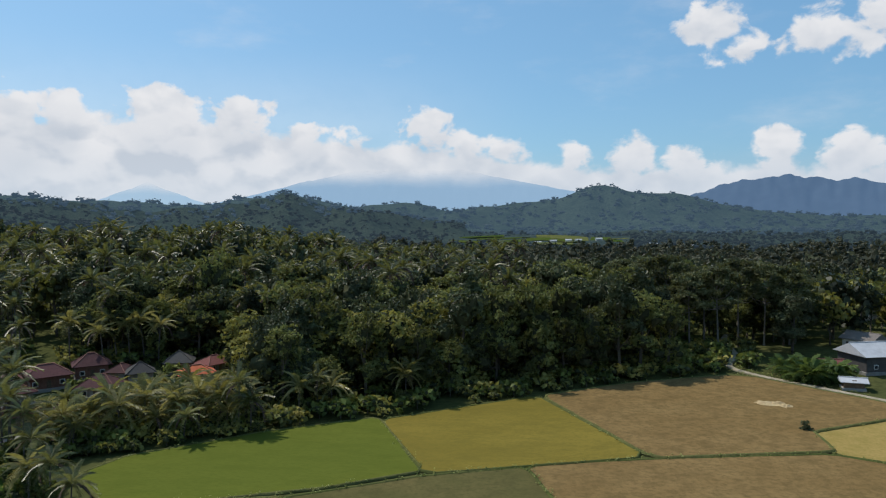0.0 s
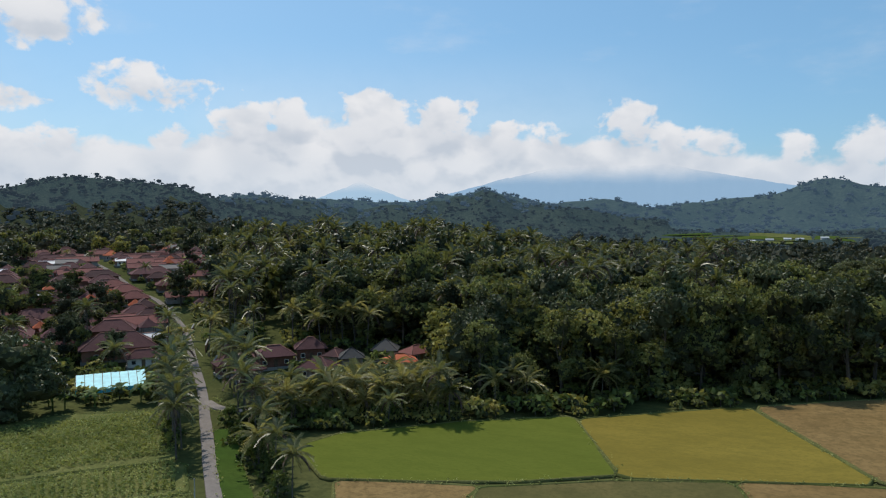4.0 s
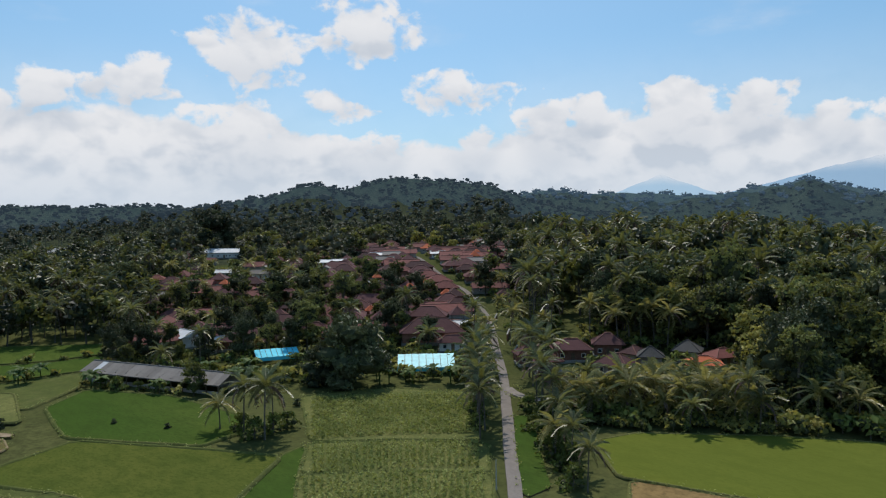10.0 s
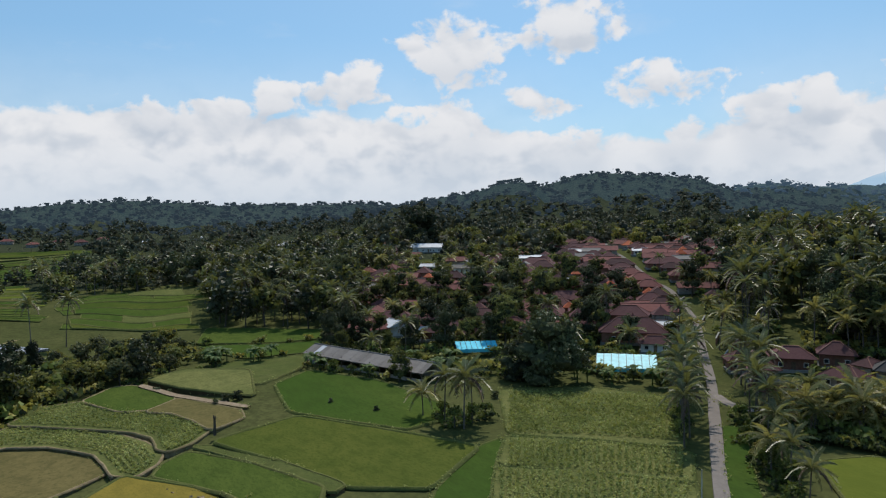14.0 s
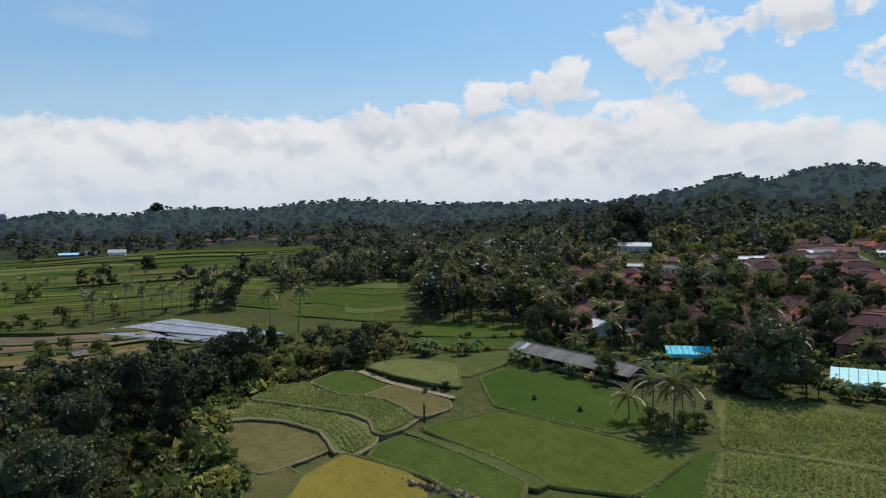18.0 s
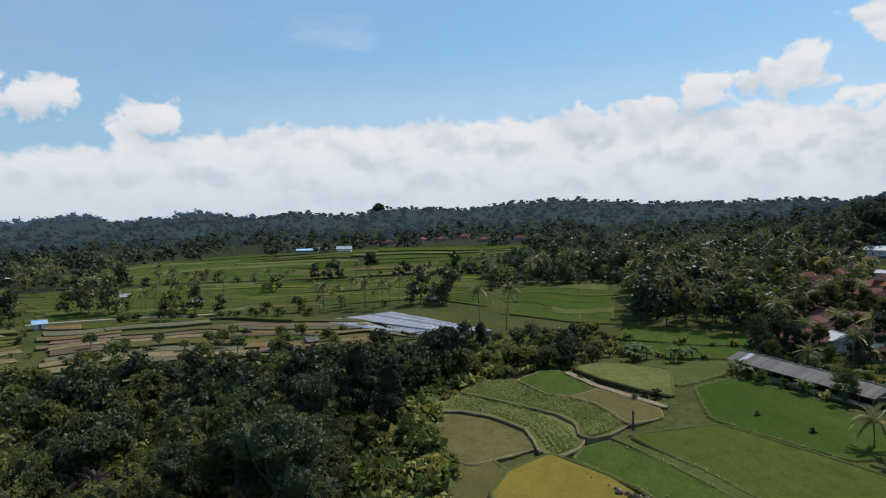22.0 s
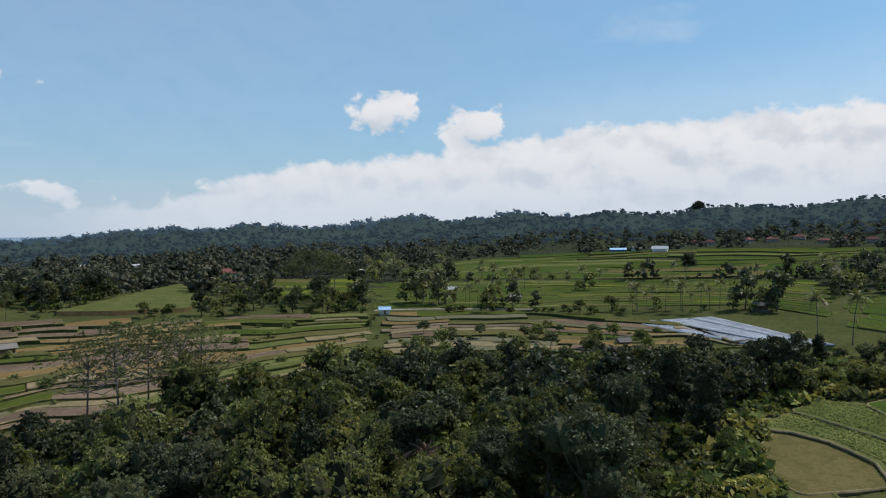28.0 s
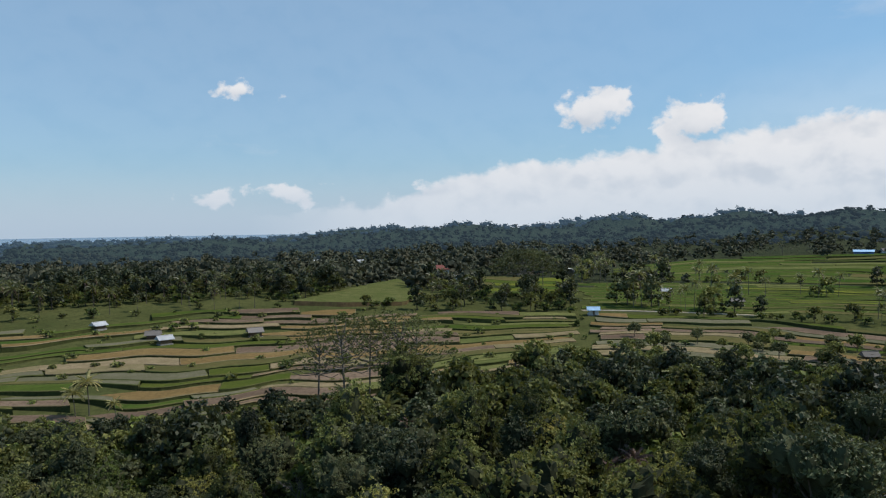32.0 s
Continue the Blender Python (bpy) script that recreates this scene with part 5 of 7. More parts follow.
def scattered(b0, b1, r0, r1, count, gap, seed, margin=2.0, edge=None, evenly=True):
    """Places over a sector, at least gap apart, off the fields and lanes."""
    rng = random.Random(seed)
    cells, out, tries = {}, [], 0
    while len(out) < count and tries < count * 12:
        tries += 1
        b = rng.uniform(b0, b1)
        near = max(r0, float(np.interp(b, edge[0], edge[1]))) if edge else r0
        r = math.sqrt(rng.uniform(near * near, r1 * r1)) if evenly else near * (r1 / near) ** rng.random()
        if r > r1:
            continue
        g0 = gap(r) if callable(gap) else gap
        x, y = -math.sin(radians(b)) * r, math.cos(radians(b)) * r
        key = (int(x // g0), int(y // g0))
        if g0 > 0 and any((x - p) ** 2 + (y - q) ** 2 < g0 * g0 for i in (-1, 0, 1) for j in (-1, 0, 1) for p, q in cells.get((key[0] + i, key[1] + j), ())):
            continue
        if not clear_of(x, y, margin):
            continue
        cells.setdefault(key, []).append((x, y))
        out.append((b, r))
    return out


def woods(name, label, rows):
    """One mesh of many trees, for woods in which nobody could count them."""
    vs, fs, slots, mats, n = [], [], [], [], 0
    cache = {}
    for kind, m in rows:
        if id(kind) not in cache:
            v, fq, sl = [], [], []
            k = 0
            for _, pv, pf, mat, _ in kind.pieces:
                if mat not in mats:
                    mats.append(mat)
                v.append(pv)
                fq += [tuple(i + k for i in q) for q in pf]
                sl += [mats.index(mat)] * len(pf)
                k += len(pv)
            v = np.concatenate(v)
            cache[id(kind)] = (v, np.array([len(q) for q in fq]), np.array([i for q in fq for i in q]), np.array(sl))
        v, sizes, loops, sl = cache[id(kind)]
        vs.append(turned(v, m).astype(np.float32))
        fs.append((sizes, loops + n))
        slots.append(sl)
        n += len(v)
    v = np.concatenate(vs)
    sizes, loops, sl = np.concatenate([a for a, _ in fs]), np.concatenate([b for _, b in fs]), np.concatenate(slots)
    me = bpy.data.meshes.new(name)
    me.vertices.add(len(v))
    me.vertices.foreach_set("co", v.ravel())
    me.loops.add(len(loops))
    me.loops.foreach_set("vertex_index", loops.astype(np.int32))
    me.polygons.add(len(sizes))
    me.polygons.foreach_set("loop_start", np.concatenate([[0], np.cumsum(sizes)[:-1]]).astype(np.int32))
    for m in mats:
        me.materials.append(m)
    me.polygons.foreach_set("material_index", sl.astype(np.int32))
    me.update(calc_edges=True)
    return tagged(new(name, me), label, "woods", kind="stuff")


# ---- buildings ----
def roof_bm(w, d, h, z, over=0.8, hip=True, thick=0.16):
    """A hipped or gabled roof with thickness, eaves at z."""
    bm = bmesh.new()
    a, b = w / 2 + over, d / 2 + over
    run = max(0.15, a - b) if hip else a
    low = [(-a, -b, z), (a, -b, z), (a, b, z), (-a, b, z)]
    top = [(-run, 0, z + h), (run, 0, z + h)]
    v = [bm.verts.new(p) for p in low + top]
    for face in ((0, 1, 5, 4), (2, 3, 4, 5), (1, 2, 5), (3, 0, 4)):
        bm.faces.new([v[i] for i in face])
    u = [bm.verts.new((p[0] * 0.985, p[1] * 0.985, p[2] - thick)) for p in low]
    for i in range(4):
        bm.faces.new((v[i], u[i], u[(i + 1) % 4], v[(i + 1) % 4]))
    bm.faces.new(u[::-1])
    bmesh.ops.recalc_face_normals(bm, faces=bm.faces)
    return bm


def ridge_bm(w, d, h, z, over=0.8, hip=True, size=0.16):
    bm = bmesh.new()
    a, b = w / 2 + over, d / 2 + over
    run = max(0.15, a - b) if hip else a
    tube(bm, [(-run - 0.15, 0, z + h + 0.03), (0, 0, z + h + 0.06), (run + 0.15, 0, z + h + 0.03)], [size] * 3, 5)
    if hip:
        for sx, sy in ((-1, -1), (1, -1), (1, 1), (-1, 1)):
            tube(bm, [(sx * run, 0, z + h), (sx * a, sy * b, z + 0.03)], [size * 0.8, size * 0.7], 5)
    return bm


def wall_bm(w, d, h, gable=0.0):
    """Four walls, with gables if the roof is not hipped."""
    bm = bmesh.new()
    t = 0.18
    for x, y, sx, sy in ((0, -d / 2 + t / 2, w, t), (0, d / 2 - t / 2, w, t), (-w / 2 + t / 2, 0, t, d - 2 * t), (w / 2 - t / 2, 0, t, d - 2 * t)):
        box(bm, (x, y, h / 2), (sx, sy, h))
    if gable:
        for x in (-w / 2 + 0.09, w / 2 - 0.09):
            p = [bm.verts.new((x + dx, y, z)) for dx in (-0.08, 0.08) for y, z in ((-d / 2, h), (d / 2, h), (0, h + gable))]
            bm.faces.new(p[:3])
            bm.faces.new(p[3:][::-1])
            for i in range(3):
                bm.faces.new((p[i], p[(i + 1) % 3], p[3 + (i + 1) % 3], p[3 + i]))
    return bm


def house(w, d, h, rise, roof_mat, wall_mat, label, hip=True, over=0.9, name="house", windows=2, category="house", sides=(-1, 1)):
    ob = tagged(new(name), label, category)
    part("plinth", boxes(((0, 0, 0.0), (w + 0.8, d + 0.8, 0.9), 0, 0.05)), STONE, ob)
    part("wall", wall_bm(w, d, h, 0 if hip else rise * 0.9), wall_mat, ob)
    part("roof", roof_bm(w, d, rise, h, over, hip), roof_mat, ob)
    part("ridge_cap", ridge_bm(w, d, rise, h, over, hip), RIDGE if roof_mat in (TILE, TILE_RED, TILE_ORANGE) else roof_mat, ob)
    for side in sides:
        part("door", boxes(((0, side * (d / 2 + 0.03), 1.45), (1.0, 0.08, 2.0), 0, 0.02)), WOOD, ob)
        for i in range(windows):
            x = (i - (windows - 1) / 2) * w * 0.62 / max(1, windows - 1)
            if abs(x) < 0.9:
                x = 1.6
            win = part("window", boxes(((x, side * (d / 2 + 0.02), 1.75), (1.2, 0.08, 1.2), 0, 0.02)), WALL_WHITE, ob)
            part("pane", boxes(((x, side * (d / 2 + 0.055), 1.75), (0.95, 0.04, 0.95))), DARK, win)
    return ob


def pavilion(w, rise, roof_mat, label, name="pavilion"):
    """A small open shrine or pavilion: base, four posts, a pointed roof with a finial."""
    ob = tagged(new(name), label, "pavilion")
    part("base", boxes(((0, 0, 0.2), (w, w, 1.2), 0, 0.06)), WALL_BRICK, ob)
    for x in (-1, 1):
        for y in (-1, 1):
            part("post", boxes(((x * w * 0.4, y * w * 0.4, 1.9), (0.16, 0.16, 2.4))), WOOD, ob)
    part("roof", roof_bm(w, w, rise, 3.0, 0.7), roof_mat, ob)
    bm = bmesh.new()
    tube(bm, [(0, 0, 2.9 + rise), (0, 0, 3.2 + rise), (0, 0, 3.7 + rise)], [0.22, 0.14, 0.03], 6)
    part("finial", bm, RIDGE, ob)
    return ob


def put(ob, b, r, turn=0.0, scale=1.0, dz=0.0):
    """Sets a thing down at a bearing and distance; turn 0 faces the origin."""
    p = at(b, r, dz)
    ob.matrix_basis = Matrix.Translation(p) @ Matrix.Rotation(radians(b + turn), 4, "Z") @ Matrix.Scale(scale, 4)
    rad = 7.0
    KEEP_CLEAR.append(np.array([(p.x + rad * math.cos(k), p.y + rad * math.sin(k)) for k in np.linspace(0, 6.28, 9)[:-1]]))
    return ob


# the family compound beside the lane
put(house(9.5, 6, 3.4, 2.6, TILE, WALL_BRICK, "house with a dark clay-tile hip roof in the walled compound"), 29.9, 199, 10)
put(house(7.5, 6, 3.6, 2.8, TILE, WALL_BRICK, "house with a steep dark tile roof in the compound"), 27.0, 203, 4)
put(house(8, 6, 3.0, 2.6, TILE, WALL, "low house with a weathered brown tile roof"), 26.4, 182, -24)
put(house(5.5, 5, 3.0, 2.4, THATCH, WALL, "family shrine hall under a grey-black thatch roof", name="shrine_hall", windows=0), 23.7, 192, 5)
put(house(6, 5.5, 3.0, 2.6, THATCH, WALL, "shrine hall with a steep dark thatch roof", name="shrine_hall", windows=0), 20.9, 199, -8)
put(house(7.6, 5.4, 2.8, 1.9, TILE_ORANGE, WALL, "house with a bright orange clay-tile roof"), 19.7, 186, 8)
put(house(6, 5, 3.0, 2.4, TILE, WALL_BRICK, "small dark-roofed house at the lane's bend"), 33.4, 196, 16)
put(house(6.5, 4.5, 3.0, 2.0, TILE, WALL, "small brown-roofed house in the compound"), 31.9, 188, 14)
put(house(5, 4, 2.8, 1.8, TILE, WALL, "outbuilding with a dark tile roof"), 25.0, 196, 60)
put(house(7, 5, 2.8, 1.9, TILE_RED, WALL, "outbuilding with a dull red tile roof"), 18.4, 196, 40)
# across the lane
put(house(19, 10, 3.6, 4.0, TILE, WALL_BRICK, "large hall with a broad dark brown tile roof", name="village_hall", windows=4), 41.3, 222, 3)
put(house(12, 7, 3.4, 3.0, TILE, WALL_BRICK, "dark-roofed house behind the large hall"), 41.6, 246, -6)
put(house(8, 4, 3.0, 2.0, TILE, WALL_WHITE, "low porch building with a dark roof"), 39.6, 211, 3)
# by the long shed
put(house(12.5, 8, 3.6, 2.4, TILE_RED, WALL, "grey-walled house with a dull red gable roof", hip=False), 63.0, 240, 18)
put(house(7.5, 8, 3.8, 1.8, SHEET_PALE, WALL_WHITE, "house with a pale metal gable roof", hip=False), 60.6, 243, -62)
put(house(5, 5, 3.0, 1.5, SHEET_PALE, WALL_WHITE, "small outbuilding with a white metal roof", hip=False), 58.6, 232, 30)
# the farm at the end of the field
put(house(15, 11, 4.6, 2.9, SHEET_PALE, WALL_DARK, "large grey barn with a pale metal gable roof", hip=False, name="barn"), -32.0, 224, 40)
put(house(13, 8, 3.4, 2.4, SHEET, WALL, "farmhouse with a grey sheet roof", hip=False), -31.9, 330, 14)
put(house(9, 7, 3.2, 2.0, SHEET, WALL_WHITE, "white-walled house with a grey roof", hip=False), -31.2, 252, -30)
put(house(4.5, 3.4, 2.0, 0.8, SHEET_PALE, WOOD, "small field shelter with a light metal roof", hip=False, name="field_shelter", windows=0), -30.6, 199.5, 10)
put(house(5, 4, 2.6, 1.2, TILE_RED, WALL, "small red-roofed lean-to beside the barn", hip=False, name="lean_to", windows=0), -29.2, 214, 28)
def open_view(b0, b1, r0, r1):
    """Low open ground before a far building, without trees."""
    KEEP_CLEAR.append(np.array(polar((b0, r0), (b1, r0), (b1, r1), (b0, r1))))


open_view(132.2, 134.0, 500, 606)
open_view(121.9, 123.2, 480, 575)
open_view(56.4, 58.8, 430, 515)
open_view(68.6, 70.2, 560, 634)
open_view(97.4, 102.4, 700, 808)
open_view(61.2, 63.0, 470, 520)
# field huts and far farms
put(house(4.6, 4, 2.6, 1.4, SHEET_BLUE, WALL_WHITE, "field hut with a light blue metal roof", hip=False, name="field_hut", windows=0), 120.6, 350, 6)
put(house(4.5, 3.6, 2.2, 1.4, SHEET_PALE, WOOD, "field hut with a pale metal roof on the terraces", hip=False, name="field_hut", windows=0), 154.7, 296, 20)
put(house(4.5, 3.6, 2.2, 1.5, SHEET, WOOD, "field hut with a grey roof on the terraces", hip=False, name="field_hut", windows=0), 155.5, 305, -10)
put(house(4.8, 4, 2.4, 1.6, SHEET, WOOD, "wooden hut with a grey roof between terraces", hip=False, name="field_hut", windows=0), 148.0, 299, 12)
put(house(4.2, 3.4, 2.0, 1.3, SHEET_PALE, WOOD, "low field hut with a pale roof above the terraces", hip=False, name="field_hut", windows=0), 159.2, 330, 30)
put(house(4.5, 4, 2.6, 1.6, SHEET_PALE, WOOD, "raised hut with a pale roof in the rice fields", hip=False, name="field_hut", windows=0), 115.0, 436, 10)
put(house(5, 4, 2.6, 1.6, SHEET, WOOD, "hut with a weathered grey roof among palms", hip=False, name="field_hut", windows=0), 109.8, 398, -15)
put(house(5.5, 4, 2.6, 1.6, SHEET, WOOD, "hut with a grey roof beside the palms", hip=False, name="field_hut", windows=0), 91.2, 372, -30)
put(house(3.6, 3, 1.8, 1.5, SHEET, WOOD, "hut beside the silver-filmed field", hip=False, name="field_hut", windows=0), 101.2, 277, 25)
put(house(16, 10, 4.2, 3.6, TILE_RED, WALL_WHITE, "far house with a red tile roof among trees"), 133.1, 600, 8)
hall = tagged(new("arched_shelter"), "white round-arched shelter between far rice fields", "shelter")
arch = [(5.0 * math.cos(a), 4.6 * math.sin(a) + 1.2) for a in np.linspace(0, math.pi, 15)]
v = [(x * s, y, z * s + (1 - s) * 0.6) for y in (-4.0, 4.0) for s in (1.0, 0.97) for x, z in arch]
f = [(a + i, a + i + 1, b + i + 1, b + i) for a, b in ((0, 30), (45, 15), (15, 0), (30, 45)) for i in range(14)]
part("roof", mesh_from("roof", v, f, WALL_WHITE, smooth=True), None, hall)
for x in (-4.9, 4.9):
    part("side_wall", boxes(((x, 0, 0.4), (0.2, 7.9, 1.8))), WALL_WHITE, hall)
part("end_wall", boxes(((0, 3.8, 2.4), (8.2, 0.15, 5.0))), WALL, hall)
put(hall, 122.5, 570, 4)
red_house = house(13, 8, 3.4, 2.8, TILE_RED, WALL, "far village house with a dull red roof", sides=(-1,))
put(red_house, 84.0, 905, 10)
for b, r, turn in ((82.6, 930, 40), (85.4, 940, 0), (87.0, 925, 20), (88.6, 960, -10), (90.4, 935, 5), (92.0, 950, 60), (93.4, 940, 0), (94.8, 930, 15), (96.0, 955, -20), (78.0, 900, 10), (73.5, 860, 0)):
    put(copy_thing(red_house, Matrix.Identity(4)), b, r, turn)
open_view(82, 96.5, 862, 925)
put(house(7, 6, 3.0, 1.8, SHEET_PALE, WALL_WHITE, "small white house at the wood's edge"), 131.7, 530, -12)
put(house(17, 9, 4.5, 1.8, SHEET_BLUE, WALL_BLUE, "low blue building beyond the rice fields", hip=False, windows=4), 101.6, 815, 4)
put(house(12, 9, 5.0, 2.4, SHEET, WALL_WHITE, "white building with a grey roof beyond the paddies", hip=False), 100.1, 822, 20)
put(house(16, 10, 4.5, 3.2, SHEET_PALE, WALL_WHITE, "long white building with a pale roof beyond the paddies", hip=False, windows=5), 98.4, 812, -6)
put(house(26, 12, 4.0, 2.6, SHEET_PALE, WALL_WHITE, "long building with a pale grey roof above the village", hip=False, windows=5), 57.6, 520, -14)
put(house(18, 10, 4.0, 3.8, TILE_RED, WALL, "hall with a brown roof above the village"), 52.5, 560, 4)
put(house(14, 9, 4.0, 2.6, SHEET_PALE, WALL_WHITE, "white metal-roofed building among trees", hip=False), 69.4, 640, 10)
put(house(9, 7, 3.2, 3.0, TILE_ORANGE, WALL, "house with an orange tile roof at the top of the village"), 41.5, 447, 0)
put(house(8, 6, 3.0, 2.0, TILE_ORANGE, WALL, "far house with an orange roof among trees"), 57.3, 640, 20)
far_house = house(14, 9, 4.0, 2.4, SHEET_PALE, WALL_WHITE, "distant white building with a pale roof on the plain", hip=False, sides=(-1,))
put(far_house, -3.4, 1280, 8)
for b, r, turn in ((-5.2, 1260, 0), (-6.0, 1300, 40), (-7.8, 1320, -20), (-9.0, 1290, 10), (-10.2, 1340, 0), (-11.0, 1300, 30), (-12.6, 1350, 12), (-16.8, 1180, 0), (-19.5, 1150, 30), (4.2, 1200, 0), (-25, 820, 0), (143, 900, 10), (139.5, 820, 40), (150.4, 760, 0), (148.2, 880, 20), (141.8, 700, -10), (155, 640, 15), (163.6, 560, 0), (86, 900, 10), (79.5, 860, 0), (76, 900, 30)):
    put(copy_thing(far_house, Matrix.Identity(4)), b, r, turn, 0.8)

# the long shed: posts, a back wall and a roof of single sheets
shed = tagged(new("long_shed"), "long open-sided shed under a weathered grey sheet roof", "shed")
SHED_L, SHED_W = 47.0, 9.5
part("back_wall", boxes(((0, 3.6, 1.4), (SHED_L - 1, 0.2, 2.9))), WALL, shed)
part("low_wall", boxes(((0, -3.4, 0.4), (SHED_L - 1, 0.18, 1.0))), WALL, shed)
for i in range(13):
    for y in (-3.9, 0):
        part("post", boxes(((-SHED_L / 2 + 1 + i * (SHED_L - 2) / 12, y, 1.6), (0.2, 0.2, 3.4))), WOOD, shed)
for side in (-1, 1):
    for i in range(24):
        x = -SHED_L / 2 + (i + 0.5) * SHED_L / 24
        bm = bmesh.new()
        w = SHED_L / 48 - 0.015
        p = [(x - w, side * SHED_W / 2, 2.75), (x + w, side * SHED_W / 2, 2.75), (x + w, 0, 4.85), (x - w, 0, 4.85)]
        lift = 0.03 * (i % 2)
        up = [bm.verts.new((q[0], q[1], q[2] + 0.06 + lift)) for q in p]
        dn = [bm.verts.new((q[0], q[1], q[2] + lift)) for q in p]
        bm.faces.new(up)
        bm.faces.new(dn[::-1])
        for k in range(4):
            bm.faces.new((up[k], dn[k], dn[(k + 1) % 4], up[(k + 1) % 4]))
        bmesh.ops.recalc_face_normals(bm, faces=bm.faces)
        part("roof_sheet", bm, SHEET_PALE if (side == -1 and i == 2) else SHEET, shed)
bm = bmesh.new()
tube(bm, [(-SHED_L / 2, 0, 4.93), (SHED_L / 2, 0, 4.93)], [0.2, 0.2], 6)
part("ridge_cap", bm, SHEET, shed)
s0, s1 = at(67.2, 211), at(57.3, 177)
shed.matrix_basis = Matrix.Translation(s0.lerp(s1, 0.5)) @ Matrix.Rotation(math.atan2(s1.y - s0.y, s1.x - s0.x), 4, "Z")
KEEP_CLEAR.append(np.array([(shed.matrix_basis @ Vector(q))[:2] for q in ((-25, -6, 0), (25, -6, 0), (25, 6, 0), (-25, 6, 0))]))


def film_roof(w, d, low, high, mat, label, patches=0):
    """A nursery roof of plastic film on poles, sagging between its rafters."""
    ob = tagged(new("nursery_shelter"), label, "shelter")
    n = 16
    v, f = [], []
    for j in range(5):
        for i in range(n + 1):
            sag = 0.10 * abs(math.sin(math.pi * i / 4)) + 0.06 * noise.noise((i * 0.7, j * 1.1, w))
            v.append((w * (i / n - 0.5), d * (j / 4 - 0.5), low + (high - low) * j / 4 - sag))
    f = [(j * (n + 1) + i, j * (n + 1) + i + 1, (j + 1) * (n + 1) + i + 1, (j + 1) * (n + 1) + i) for j in range(4) for i in range(n)]
    part("film", mesh_from("film", v, f, mat, smooth=True), None, ob)
    vv = [(w * (i / n - 0.5), -d / 2 - 0.06, low - 0.06 - dz - 0.12 * abs(noise.noise((i, dz, 3)))) for dz in (0, 1.0) for i in range(n + 1)]
    part("front_valance", mesh_from("front_valance", vv, [(i, i + 1, n + 2 + i, n + 1 + i) for i in range(n)], TARP), None, ob, "turquoise film edge")
    for i in range(5):
        for y, h in ((-d / 2, low), (d / 2, high)):
            part("post", boxes(((w * (i / 4 - 0.5) * 0.98, y * 0.98, h / 2 - 0.1), (0.1, 0.1, h))), WOOD, ob)
    for i in range(9):
        bm = bmesh.new()
        x = w * (i / 8 - 0.5) * 0.99
        tube(bm, [(x, -d / 2, low + 0.05), (x, d / 2, high + 0.05)], [0.06, 0.06], 4)
        part("rafter", bm, WOOD, ob)
    return ob


put(film_roof(15.8, 8.0, 2.1, 4.3, TARP_WHITE, "nursery shelter roofed with pale turquoise plastic film"), 41.8, 189.5, 1)
put(film_roof(12.6, 5.5, 2.4, 3.8, TARP, "shelter under a bright blue tarpaulin"), 53.9, 208, 8)

# the village: houses in compounds on both sides of the lane
VILLAGE = [house(10, 7, 2.6, 2.9, TILE, WALL_BRICK, "village house with a dark clay-tile roof", sides=(-1,)),
           house(8.5, 6.5, 2.6, 2.8, TILE, WALL_BRICK, "village house with a weathered brown tile roof", sides=(-1,)),
           house(16, 8, 2.6, 3.0, TILE, WALL_BRICK, "long village house with a dark tile roof", sides=(-1,)),
           house(9.5, 7, 2.6, 2.7, TILE_RED, WALL_BRICK, "village house with a dull red tile roof", sides=(-1,)),
           house(17, 8, 2.6, 2.2, TILE_RED, WALL, "village house with a red gable roof", hip=False, sides=(-1,)),
           house(8.5, 6, 3.2, 1.7, SHEET, WALL_WHITE, "village house with a grey sheet roof", hip=False, sides=(-1,)),
           pavilion(3.6, 2.2, TILE_ORANGE, "small house shrine with a pointed orange roof", "house_shrine"),
           pavilion(4.4, 2.4, TILE, "open pavilion with a dark tile roof"),
           house(6.5, 5, 2.8, 1.2, SHEET_PALE, WALL_WHITE, "small house with a pale metal roof", hip=False, sides=(-1,))]
SHARE = (0, 0, 1, 1, 2, 2, 2, 3, 3, 3, 4, 4, 4, 5, 6, 7, 7, 8)
plots = scattered(37.5, 49, 232, 415, 78, 10.5, 5, 3.0) + scattered(49, 63, 232, 400, 52, 13, 7, 4.0) + scattered(34.5, 47, 290, 520, 88, 11.5, 6, 3.0) + scattered(50, 66, 410, 620, 24, 22, 8, 5.0)
rng = random.Random(77)
used = set()
for b, r in plots:
    k = rng.choice(SHARE)
    turn = rng.choice((0, 90, 0, 0, 180)) + 8 - (b - 36) * 1.0 + rng.uniform(-6, 6)
    s = rng.uniform(0.9, 1.12)
    ob = VILLAGE[k]
    if k in used:
        ob = copy_thing(ob, Matrix.Identity(4))
    used.add(k)
    put(ob, b, r, turn, s)
    tagged(ob, group="house shrines" if k in (6, 7) else "village houses")

# compound walls
wall_kind = tagged(new("compound_wall"), "low brick compound wall with a tiled coping", "wall")
part("wall", boxes(((0, 0, 0.7), (11, 0.3, 1.9))), WALL_BRICK, wall_kind)
part("coping", boxes(((0, 0, 1.72), (11.2, 0.5, 0.16), 0, 0.04)), STONE, wall_kind)
put(wall_kind, 32.6, 182, 84)
for b, r, turn in ((30.5, 176, 8), (28, 172, 8), (34.4, 206, 84), (35.0, 225, 86), (37.4, 232, 88), (37.9, 250, 86), (36.0, 250, 86), (38.8, 285, 84), (37.6, 290, 80), (40.4, 322, 76)):
    put(copy_thing(wall_kind, Matrix.Identity(4)), b, r, turn)

